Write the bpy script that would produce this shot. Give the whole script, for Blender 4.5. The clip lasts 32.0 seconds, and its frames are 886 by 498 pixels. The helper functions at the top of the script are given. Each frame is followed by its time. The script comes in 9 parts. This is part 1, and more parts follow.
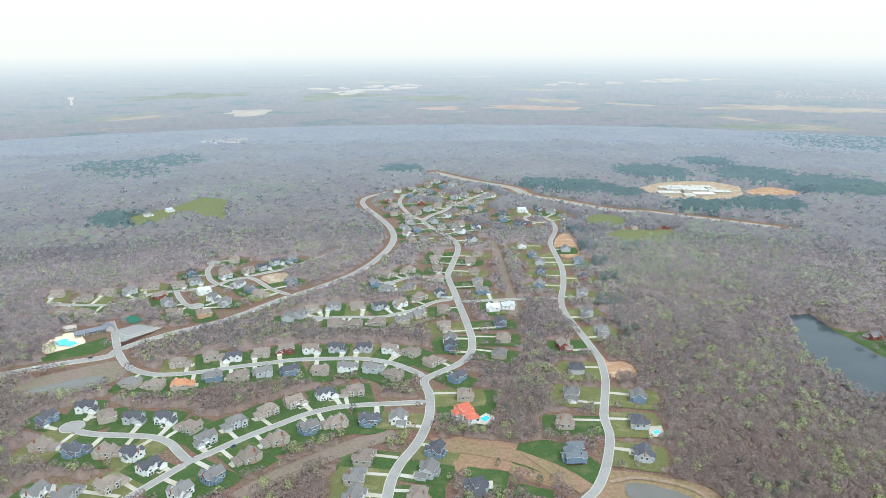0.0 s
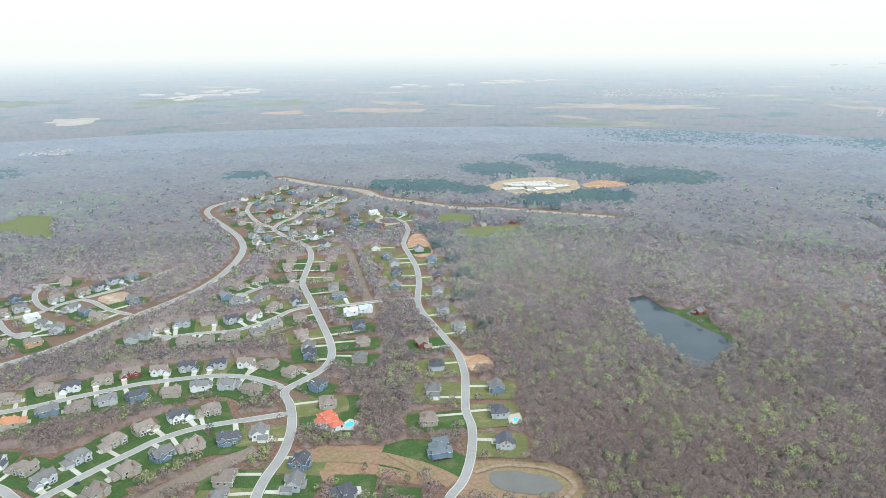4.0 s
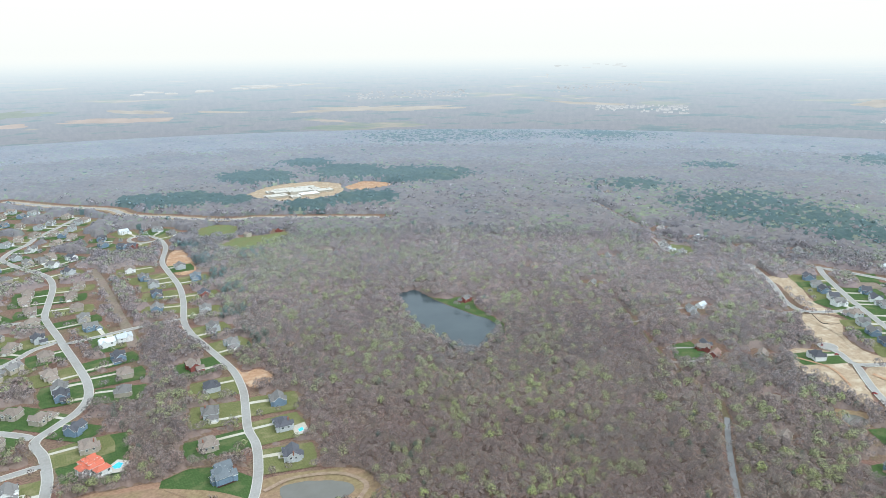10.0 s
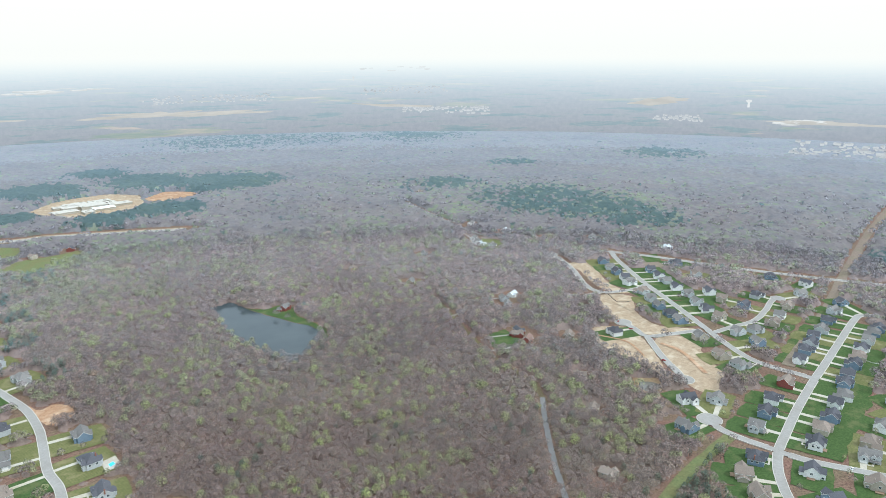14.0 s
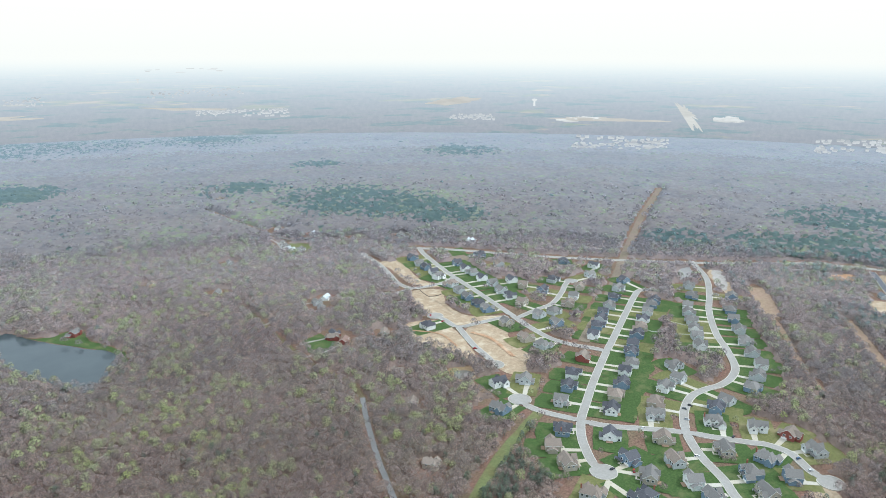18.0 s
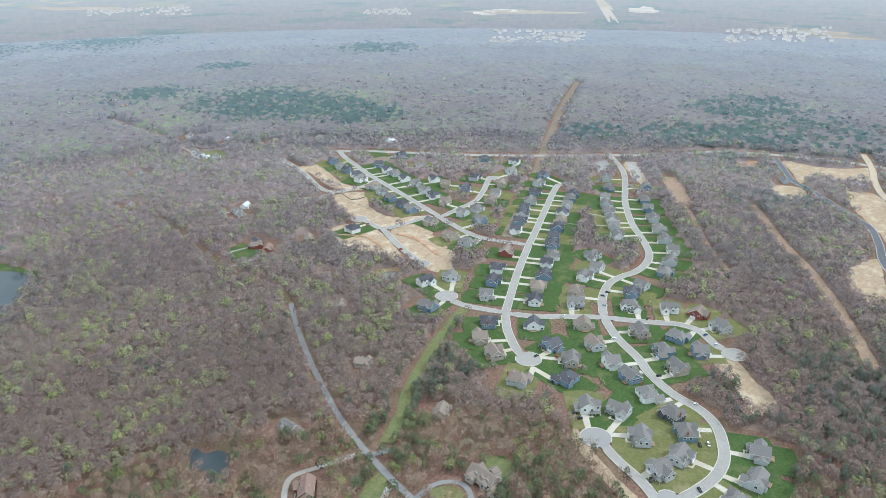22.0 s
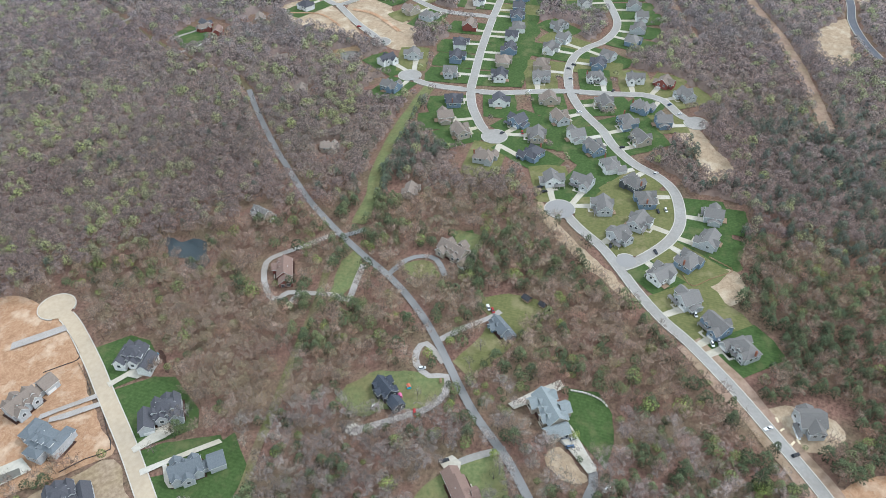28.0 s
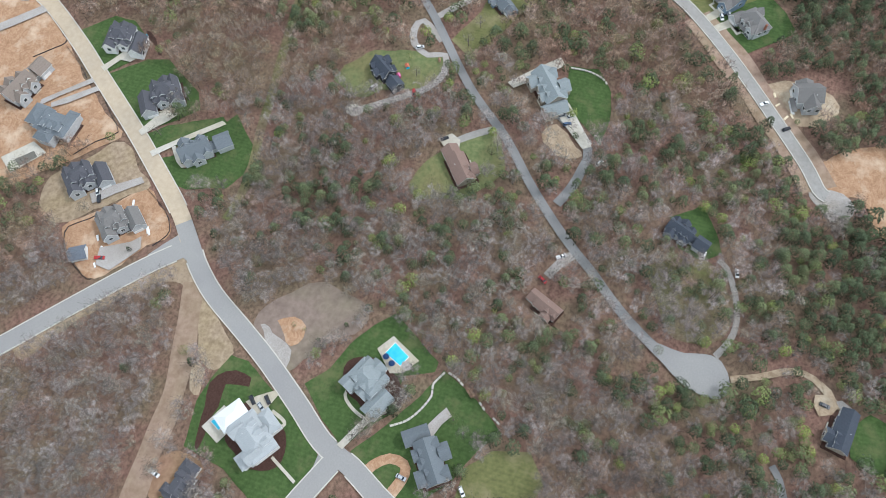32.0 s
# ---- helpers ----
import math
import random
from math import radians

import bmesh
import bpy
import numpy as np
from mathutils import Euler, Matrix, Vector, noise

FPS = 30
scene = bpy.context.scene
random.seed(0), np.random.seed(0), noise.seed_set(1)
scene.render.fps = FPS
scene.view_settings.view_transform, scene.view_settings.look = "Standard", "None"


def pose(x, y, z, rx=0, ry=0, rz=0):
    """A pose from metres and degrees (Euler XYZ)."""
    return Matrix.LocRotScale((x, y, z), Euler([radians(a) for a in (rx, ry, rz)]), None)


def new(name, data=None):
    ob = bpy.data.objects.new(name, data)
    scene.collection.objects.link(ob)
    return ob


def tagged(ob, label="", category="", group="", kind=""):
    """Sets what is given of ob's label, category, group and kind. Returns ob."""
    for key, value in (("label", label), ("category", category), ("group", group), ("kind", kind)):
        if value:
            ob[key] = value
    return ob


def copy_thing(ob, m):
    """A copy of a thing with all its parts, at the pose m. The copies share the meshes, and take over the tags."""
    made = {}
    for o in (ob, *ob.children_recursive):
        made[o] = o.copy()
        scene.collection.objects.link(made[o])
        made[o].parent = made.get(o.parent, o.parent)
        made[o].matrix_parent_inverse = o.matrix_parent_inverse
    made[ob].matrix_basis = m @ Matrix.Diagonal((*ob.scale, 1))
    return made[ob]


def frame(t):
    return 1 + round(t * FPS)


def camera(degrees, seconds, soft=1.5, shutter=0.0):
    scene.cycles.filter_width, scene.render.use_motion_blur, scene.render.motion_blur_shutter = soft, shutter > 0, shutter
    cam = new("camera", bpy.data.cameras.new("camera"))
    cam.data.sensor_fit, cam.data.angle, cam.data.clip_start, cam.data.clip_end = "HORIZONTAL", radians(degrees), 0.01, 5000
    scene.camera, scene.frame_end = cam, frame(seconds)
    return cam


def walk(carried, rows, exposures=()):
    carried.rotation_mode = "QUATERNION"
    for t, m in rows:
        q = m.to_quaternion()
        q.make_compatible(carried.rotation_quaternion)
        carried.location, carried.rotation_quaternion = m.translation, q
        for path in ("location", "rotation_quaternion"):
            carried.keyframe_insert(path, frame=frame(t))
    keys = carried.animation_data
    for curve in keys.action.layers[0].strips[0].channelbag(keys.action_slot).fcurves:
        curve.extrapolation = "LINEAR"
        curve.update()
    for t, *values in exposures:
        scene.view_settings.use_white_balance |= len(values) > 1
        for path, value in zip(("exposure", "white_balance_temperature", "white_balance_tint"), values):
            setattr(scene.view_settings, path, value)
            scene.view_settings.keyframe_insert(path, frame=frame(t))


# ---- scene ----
FOV = 63.52
cam = camera(FOV, 32.0, soft=0.85)
EYE_AT = (0.0, 0.0, 330.0)
# seconds, yaw, pitch, roll in degrees
TURNS = [
    (0.0, 0.00, -16.20, -0.24),
    (1.0, -3.03, -16.16, -0.27),
    (2.0, -5.98, -16.13, -0.21),
    (3.0, -9.04, -16.09, -0.23),
    (3.5, -10.58, -16.06, -0.25),
    (5.5, -16.77, -15.99, -0.35),
    (6.0, -18.37, -15.98, -0.35),
    (7.0, -21.60, -15.95, -0.39),
    (8.0, -24.84, -15.92, -0.40),
    (9.0, -27.96, -15.88, -0.47),
    (10.0, -31.14, -15.85, -0.45),
    (11.0, -34.41, -15.81, -0.38),
    (11.5, -35.95, -15.80, -0.35),
    (12.0, -37.85, -15.79, -0.33),
    (12.5, -39.99, -15.79, -0.23),
    (13.0, -42.07, -15.78, -0.25),
    (14.0, -46.24, -15.70, -0.13),
    (15.0, -50.36, -15.68, 0.02),
    (15.5, -52.33, -15.65, 0.10),
    (17.5, -60.09, -15.59, 0.20),
    (18.0, -61.94, -15.58, 0.22),
    (18.5, -63.54, -15.66, 0.18),
    (19.0, -64.61, -16.39, 0.15),
    (19.5, -65.41, -17.48, 0.13),
    (20.0, -66.31, -18.66, 0.06),
    (20.5, -67.23, -19.85, 0.01),
    (21.0, -67.74, -21.06, -0.09),
    (22.0, -68.42, -23.49, -0.17),
    (23.0, -69.18, -25.91, -0.31),
    (24.0, -69.94, -28.32, -0.40),
    (25.0, -70.74, -30.73, -0.53),
    (25.5, -71.12, -31.98, -0.55),
    (27.5, -71.40, -38.65, -0.93),
    (28.0, -71.36, -40.97, -1.05),
    (28.5, -71.30, -43.69, -1.18),
    (29.0, -71.21, -46.70, -1.33),
    (29.5, -71.09, -49.95, -1.52),
    (30.0, -70.92, -53.21, -1.74),
    (31.0, -70.55, -59.73, -2.20),
    (32.0, -69.99, -66.19, -2.93),
]
walk(cam, [(t, Matrix.Translation(EYE_AT) @ pose(0, 0, 0, 0, 0, yaw) @ pose(0, 0, 0, 90 + pitch) @ pose(0, 0, 0, 0, 0, roll)) for t, yaw, pitch, roll in TURNS],
     [(0.0, 0.54, 5800, 6), (18.0, 0.54, 5800, 6), (25.5, 0.5, 5760, 8), (32.0, 0.34, 5900, 11)])

# ---- light ----
world = bpy.data.worlds.new("world")
scene.world = world
world.use_nodes = True
wn, wl = world.node_tree.nodes, world.node_tree.links
wn.clear()
SUN_ELEVATION, SUN_ROTATION = radians(52), radians(150)
sky = wn.new("ShaderNodeTexSky")
sky.sky_type, sky.sun_disc = "NISHITA", False
sky.sun_elevation, sky.sun_rotation, sky.dust_density, sky.air_density = SUN_ELEVATION, SUN_ROTATION, 6.0, 1.2
dim = wn.new("ShaderNodeVectorMath")
dim.operation = "SCALE"
dim.inputs["Scale"].default_value = 0.10
veil = wn.new("ShaderNodeMixRGB")          # thin high cloud over the blue sky
veil.inputs["Fac"].default_value = 0.9
veil.inputs["Color2"].default_value = (0.90, 0.975, 1.0, 1)
sky_out = wn.new("ShaderNodeBackground")
sky_out.inputs["Strength"].default_value = 1.0
world_out = wn.new("ShaderNodeOutputWorld")
wl.new(sky.outputs["Color"], dim.inputs[0])
wl.new(dim.outputs["Vector"], veil.inputs["Color1"])
wl.new(veil.outputs["Color"], sky_out.inputs["Color"])
wl.new(sky_out.outputs["Background"], world_out.inputs["Surface"])

sun = new("sun", bpy.data.lights.new("sun", "SUN"))
sun.data.energy, sun.data.angle, sun.data.color = 1.5, radians(12), (1.0, 0.98, 0.95)
sun.rotation_euler = (math.pi / 2 - SUN_ELEVATION, 0, math.pi - SUN_ROTATION)


# ---- materials ----
class Shader:
    """A node material built step by step."""

    def __init__(self, name, rough=0.9, metal=0.0, spec=0.3):
        self.mat = bpy.data.materials.new(name)
        self.mat.use_nodes = True
        self.n, self.l = self.mat.node_tree.nodes, self.mat.node_tree.links
        self.b = self.n["Principled BSDF"]
        self.b.inputs["Roughness"].default_value = rough
        self.b.inputs["Metallic"].default_value = metal
        self.b.inputs["Specular IOR Level"].default_value = spec
        self.where = self.n.new("ShaderNodeNewGeometry").outputs["Position"]

    def noise(self, scale, detail=4.0, rough=0.6, vector=None):
        t = self.n.new("ShaderNodeTexNoise")
        t.inputs["Scale"].default_value, t.inputs["Detail"].default_value, t.inputs["Roughness"].default_value = scale, detail, rough
        self.l.new(vector or self.where, t.inputs["Vector"])
        return t.outputs["Fac"]

    def ramp(self, fac, stops):
        r = self.n.new("ShaderNodeValToRGB")
        e = r.color_ramp.elements
        while len(e) < len(stops):
            e.new(0.5)
        for k, (p, c) in zip(e, stops):
            k.position, k.color = p, (*c, 1)
        self.l.new(fac, r.inputs["Fac"])
        return r.outputs["Color"]

    def mix(self, fac, a, b, mode="MIX"):
        m = self.n.new("ShaderNodeMixRGB")
        m.blend_type = mode
        for socket, value in zip(m.inputs, (fac, a, b)):
            if isinstance(value, bpy.types.NodeSocket):
                self.l.new(value, socket)
            elif isinstance(value, tuple):
                socket.default_value = (*value, 1)
            else:
                socket.default_value = value
        return m.outputs["Color"]

    def colour(self, c):
        if isinstance(c, tuple):
            self.b.inputs["Base Color"].default_value = (*c, 1)
        else:
            self.l.new(c, self.b.inputs["Base Color"])
        return self

    def bump(self, fac, strength=0.4, distance=0.1):
        p = self.n.new("ShaderNodeBump")
        p.inputs["Strength"].default_value, p.inputs["Distance"].default_value = strength, distance
        self.l.new(fac, p.inputs["Height"])
        self.l.new(p.outputs["Normal"], self.b.inputs["Normal"])
        return self

    def attribute(self, name):
        a = self.n.new("ShaderNodeAttribute")
        a.attribute_name = name
        return a

    def info(self, what):
        return self.n.new("ShaderNodeObjectInfo").outputs[what]


def dull(name, dark, light, scale, big=0.02, big_tint=(1.0, 1.0, 1.0), rough=0.95, bump=0.4):
    """A matt surface: grain between two tones, and wide patches of another tint."""
    s = Shader(name, rough, spec=0.15)
    fine = s.noise(scale, 6)
    tone = s.ramp(fine, [(0.3, dark), (0.7, light)])
    patch = s.ramp(s.noise(big, 3), [(0.38, (1, 1, 1)), (0.66, big_tint)])
    s.colour(s.mix(1.0, tone, patch, "MULTIPLY"))
    return s.bump(fine, bump, 0.15).mat


M = {}
M["litter"] = dull("leaf_litter", (0.095, 0.055, 0.042), (0.275, 0.160, 0.122), 0.5, 0.035, (0.86, 1.12, 0.95))


def turf(name, dark, light, worn, scale):
    """Mown grass: fine blades, soft mowing stripes, and worn yellow places."""
    s = Shader(name, 0.95, spec=0.12)
    fine = s.noise(scale, 6)
    tone = s.ramp(fine, [(0.3, dark), (0.7, light)])
    w = s.n.new("ShaderNodeTexWave")
    w.inputs["Scale"].default_value, w.inputs["Distortion"].default_value, w.inputs["Detail"].default_value = 0.16, 2.5, 3.0
    s.l.new(s.where, w.inputs["Vector"])
    tone = s.mix(1.0, tone, s.ramp(w.outputs["Fac"], [(0.2, (0.95, 0.955, 0.95)), (0.8, (1.04, 1.035, 1.03))]), "MULTIPLY")
    spots = s.ramp(s.noise(0.055, 5, 0.62), [(0.52, (0, 0, 0)), (0.66, (0.8, 0.8, 0.8))])
    s.colour(s.mix(spots, tone, worn))
    return s.bump(fine, 0.4, 0.15).mat


def clay(name, dark, light, pale):
    """Graded soil: mottled, with swirling wheel marks and pale dry places."""
    s = Shader(name, 0.95, spec=0.12)
    tone = s.ramp(s.noise(0.22, 9, 0.72), [(0.32, dark), (0.68, light)])
    swirl = s.n.new("ShaderNodeTexNoise")
    swirl.inputs["Scale"].default_value, swirl.inputs["Detail"].default_value, swirl.inputs["Distortion"].default_value = 0.12, 5.0, 4.0
    s.l.new(s.where, swirl.inputs["Vector"])
    tone = s.mix(1.0, tone, s.ramp(swirl.outputs["Fac"], [(0.42, (0.86, 0.83, 0.80)), (0.5, (1.06, 1.06, 1.06)), (0.58, (0.93, 0.91, 0.89))]), "MULTIPLY")
    s.colour(s.mix(s.ramp(s.noise(0.07, 6, 0.65), [(0.5, (0, 0, 0)), (0.66, (0.75, 0.75, 0.75))]), tone, pale))
    return s.bump(s.noise(0.8, 6), 0.5, 0.2).mat


M["lawn"] = turf("lawn_grass", (0.042, 0.075, 0.024), (0.078, 0.122, 0.04), (0.125, 0.135, 0.06), 0.5)
M["lawn_pale"] = turf("dry_lawn_grass", (0.11, 0.118, 0.046), (0.172, 0.17, 0.07), (0.24, 0.21, 0.112), 0.5)
M["meadow"] = dull("meadow_grass", (0.105, 0.135, 0.055), (0.185, 0.205, 0.09), 0.4, 0.05, (1.12, 0.9, 0.95))
M["dry_grass"] = dull("dry_grass", (0.225, 0.165, 0.11), (0.40, 0.31, 0.22), 0.35, 0.05, (0.92, 0.92, 0.82))
M["thin_grass"] = dull("thin_grass", (0.13, 0.095, 0.06), (0.25, 0.19, 0.125), 0.5, 0.06, (0.72, 0.98, 0.6))
M["dirt_tan"] = clay("tan_soil", (0.29, 0.215, 0.145), (0.45, 0.355, 0.25), (0.52, 0.44, 0.33))
M["dirt_orange"] = clay("orange_clay", (0.31, 0.180, 0.105), (0.46, 0.295, 0.185), (0.56, 0.43, 0.31))
M["dirt_red"] = dull("red_soil", (0.22, 0.125, 0.08), (0.35, 0.22, 0.15), 0.3, 0.03, (0.9, 1.0, 0.85))
M["dirt_brown"] = dull("brown_soil", (0.20, 0.125, 0.08), (0.32, 0.215, 0.14), 0.3, 0.03, (0.85, 1.0, 0.8))
M["dirt_dull"] = dull("trodden_soil", (0.18, 0.135, 0.11), (0.26, 0.20, 0.165), 0.3, 0.03, (0.9, 1.0, 0.85))
M["dirt_path"] = dull("graded_soil", (0.25, 0.165, 0.12), (0.375, 0.272, 0.208), 0.25, 0.03, (0.85, 0.9, 0.8))
M["mulch"] = dull("dark_mulch", (0.045, 0.022, 0.017), (0.08, 0.045, 0.035), 1.5)
M["court"] = dull("court_paint", (0.035, 0.125, 0.085), (0.05, 0.165, 0.11), 0.8, 0.1, (0.9, 1.0, 1.05))
M["gravel"] = dull("pale_gravel", (0.30, 0.27, 0.25), (0.46, 0.43, 0.40), 2.0, 0.08, (0.8, 0.78, 0.74))
M["quarry_floor"] = dull("crushed_stone", (0.36, 0.30, 0.25), (0.58, 0.55, 0.51), 0.03, 0.012, (0.85, 0.72, 0.6))
M["asphalt"] = dull("worn_asphalt", (0.23, 0.224, 0.218), (0.256, 0.25, 0.242), 1.6, 0.03, (0.9, 0.9, 0.91), bump=0.04)
M["asphalt_new"] = dull("grey_asphalt", (0.282, 0.272, 0.258), (0.317, 0.306, 0.29), 1.2, 0.03, (0.9, 0.9, 0.92), bump=0.05)
M["asphalt_dark"] = dull("dark_asphalt", (0.10, 0.105, 0.12), (0.15, 0.155, 0.17), 0.6)
M["concrete"] = dull("street_surface", (0.285, 0.272, 0.252), (0.35, 0.335, 0.312), 0.5, 0.04, (0.9, 0.88, 0.86), bump=0.05)
M["concrete_tan"] = dull("dusty_street_surface", (0.43, 0.345, 0.245), (0.50, 0.41, 0.30), 0.4, 0.02, (0.88, 0.9, 0.93), bump=0.05)
M["drive"] = dull("pale_concrete", (0.43, 0.40, 0.345), (0.55, 0.52, 0.455), 0.6, 0.03, (0.86, 0.82, 0.72), bump=0.08)
M["kerb"] = dull("kerb_concrete", (0.45, 0.42, 0.37), (0.56, 0.53, 0.47), 1.0)
M["pool_deck"] = dull("pool_paving", (0.62, 0.52, 0.36), (0.78, 0.68, 0.50), 0.8)
M["car_park"] = M["asphalt_new"]
M["terracotta"] = dull("clay_tiles", (0.42, 0.12, 0.07), (0.58, 0.20, 0.12), 2.0)
M["brick"] = dull("red_brick", (0.22, 0.09, 0.06), (0.34, 0.15, 0.10), 4.0)
M["white_paint"] = dull("white_paint", (0.72, 0.72, 0.70), (0.82, 0.82, 0.80), 1.5, bump=0.05, rough=0.6)
M["dark_paint"] = dull("dark_paint", (0.035, 0.035, 0.04), (0.06, 0.06, 0.065), 2.0, bump=0.05, rough=0.5)
M["pink"] = dull("pink_plastic", (0.55, 0.12, 0.28), (0.65, 0.18, 0.34), 3.0, rough=0.5, bump=0.03)
M["navy"] = dull("navy_cloth", (0.02, 0.045, 0.11), (0.03, 0.06, 0.14), 3.0, bump=0.05)
M["wood"] = dull("weathered_wood", (0.22, 0.15, 0.10), (0.36, 0.26, 0.18), 3.0)
M["bark"] = dull("grey_bark", (0.12, 0.10, 0.085), (0.22, 0.19, 0.165), 2.0)


def tinted(name, grain, bands, rough):
    """Walls and roofs: the colour belongs to each house, with fine courses over it."""
    s = Shader(name, rough, spec=0.2)
    fine = s.noise(grain, 5)
    w = s.n.new("ShaderNodeTexWave")
    w.wave_type, w.bands_direction = "BANDS", "Z"
    w.inputs["Scale"].default_value, w.inputs["Distortion"].default_value = bands, 0.6
    s.l.new(s.where, w.inputs["Vector"])
    tone = s.ramp(fine, [(0.25, (0.8, 0.8, 0.8)), (0.75, (1.15, 1.15, 1.15))])
    course = s.ramp(w.outputs["Fac"], [(0.0, (0.86, 0.86, 0.86)), (0.35, (1, 1, 1))])
    s.colour(s.mix(1.0, s.mix(1.0, s.info("Color"), tone, "MULTIPLY"), course, "MULTIPLY"))
    return s.bump(w.outputs["Fac"], 0.2, 0.05).mat


M["siding"] = tinted("house_siding", 0.8, 1.6, 0.8)
M["shingle"] = tinted("roof_shingles", 1.6, 1.1, 0.9)

s = Shader("window_glass", 0.08, spec=0.6)
M["glass"] = s.colour((0.03, 0.04, 0.05)).mat
s = Shader("pond_water", 0.1, spec=0.22)
s.colour(s.ramp(s.noise(0.02, 3), [(0.3, (0.035, 0.048, 0.055)), (0.7, (0.05, 0.065, 0.07))]))
M["water"] = s.bump(s.noise(0.6, 3), 0.08, 0.1).mat
s = Shader("muddy_water", 0.12, spec=0.4)
M["muddy"] = s.colour(s.ramp(s.noise(0.05, 3), [(0.3, (0.12, 0.112, 0.092)), (0.7, (0.15, 0.14, 0.118))])).mat
s = Shader("pool_water", 0.05, spec=0.5)
M["pool"] = s.colour(s.ramp(s.noise(0.3, 2), [(0.3, (0.03, 0.46, 0.66)), (0.7, (0.07, 0.56, 0.76))])).mat
s = Shader("car_paint", 0.25, spec=0.5)
M["car_paint"] = s.colour(s.info("Color")).mat


def leafy(name, stops, drift, spread=0.10, grain=1.2, depth=0.14, lace=(0.35, 0.6), streak=1.6, full=0.95, thin_to=0.3, single=True):
    """Twigs and leaves: each tree has its own tint, each clump its own shade, and whole stands drift in tone.
    A clump is a lace of fine upright twigs that thins out towards its rim."""
    s = Shader(name, 0.95, spec=0.05)
    tree = s.ramp(s.attribute("tint").outputs["Fac"], stops)
    twig = s.n.new("ShaderNodeNewGeometry").outputs["Random Per Island"]
    shade = s.ramp(twig, [(0.0, (1 - spread,) * 3), (1.0, (1 + spread,) * 3)])
    fine = s.ramp(s.noise(grain, 3, 0.7), [(0.3, (1 - depth,) * 3), (0.7, (1 + depth,) * 3)])
    stand = s.ramp(s.noise(0.006, 4), [(0.35, (1, 1, 1)), (0.65, drift)])
    s.colour(s.mix(1.0, s.mix(1.0, s.mix(1.0, tree, shade, "MULTIPLY"), fine, "MULTIPLY"), stand, "MULTIPLY"))
    if single:
        s.l.new(s.attribute("crown_normal").outputs["Vector"], s.b.inputs["Normal"])
    if lace:
        corner = s.n.new("ShaderNodeSeparateXYZ")
        s.l.new(s.attribute("clump").outputs["Vector"], corner.inputs["Vector"])
        heart = corner.outputs["X"]
        for other in ("Y", "Z"):
            m = s.n.new("ShaderNodeMath")
            m.operation = "MULTIPLY"
            s.l.new(heart, m.inputs[0])
            s.l.new(corner.outputs[other], m.inputs[1])
            heart = m.outputs["Value"]
        rim = s.ramp(heart, [(0.0, (0, 0, 0)), (0.034, (1, 1, 1))])
        upright = s.n.new("ShaderNodeMapping")
        upright.inputs["Scale"].default_value = (1.0, 1.0, 0.35)
        s.l.new(s.where, upright.inputs["Vector"])
        gaps = s.ramp(s.noise(streak, 3, 0.7, upright.outputs["Vector"]), [(lace[0], (thin_to * full,) * 3), (lace[1], (full,) * 3)])
        s.l.new(s.mix(1.0, rim, gaps, "MULTIPLY"), s.b.inputs["Alpha"])
    return s.mat


TWIG_TONES = [(0.0, (0.140, 0.098, 0.073)), (0.2, (0.170, 0.121, 0.090)), (0.4, (0.196, 0.142, 0.107)), (0.55, (0.220, 0.160, 0.122)), (0.68, (0.208, 0.160, 0.104)), (0.82, (0.252, 0.190, 0.148)), (0.92, (0.238, 0.164, 0.112)), (1.0, (0.248, 0.156, 0.108))]
GREY_TONES = [(0.0, (0.148, 0.129, 0.112)), (0.3, (0.217, 0.191, 0.170)), (0.5, (0.281, 0.250, 0.227)), (0.68, (0.249, 0.223, 0.167)), (0.85, (0.382, 0.345, 0.320)), (1.0, (0.270, 0.201, 0.167))]
NEEDLE_TONES = [(0.0, (0.070, 0.090, 0.050)), (0.5, (0.100, 0.122, 0.064)), (1.0, (0.160, 0.178, 0.085))]
SPRING_TONES = [(0.0, (0.185, 0.160, 0.090)), (0.35, (0.210, 0.195, 0.085)), (0.65, (0.235, 0.238, 0.080)), (0.92, (0.275, 0.300, 0.080)), (1.0, (0.270, 0.175, 0.100))]
PINE_TONES = [(0.0, (0.034, 0.072, 0.044)), (0.5, (0.052, 0.096, 0.054)), (1.0, (0.090, 0.130, 0.062))]
BRUSH_TONES = [(0.0, (0.130, 0.088, 0.061)), (1.0, (0.205, 0.145, 0.104))]
M["twigs"] = leafy("bare_twigs", GREY_TONES, (1.05, 0.95, 0.95), 0.15, streak=3.5, full=0.5, thin_to=0.15)
M["brown_twigs"] = leafy("brown_bare_twigs", [(0.0, (0.176, 0.126, 0.096)), (0.3, (0.239, 0.179, 0.137)), (0.5, (0.289, 0.221, 0.173)), (0.68, (0.271, 0.218, 0.139)), (0.85, (0.357, 0.281, 0.227)), (1.0, (0.304, 0.197, 0.141))], (1.05, 0.95, 0.95), 0.15, streak=3.5, full=0.55, thin_to=0.15)
M["needles"] = leafy("pine_needles", NEEDLE_TONES, (0.95, 0.97, 1.0), 0.18, lace=(0.3, 0.5), streak=3.0, full=1.0, thin_to=0.7)
M["spring"] = leafy("spring_leaves", [(0.0, (0.066, 0.086, 0.048)), (0.25, (0.098, 0.122, 0.064)), (0.5, (0.138, 0.158, 0.076)), (0.78, (0.185, 0.212, 0.080)), (1.0, (0.245, 0.285, 0.080))], (0.95, 0.97, 0.95), 0.10, lace=(0.3, 0.6), streak=2.5, full=1.0, thin_to=0.85)
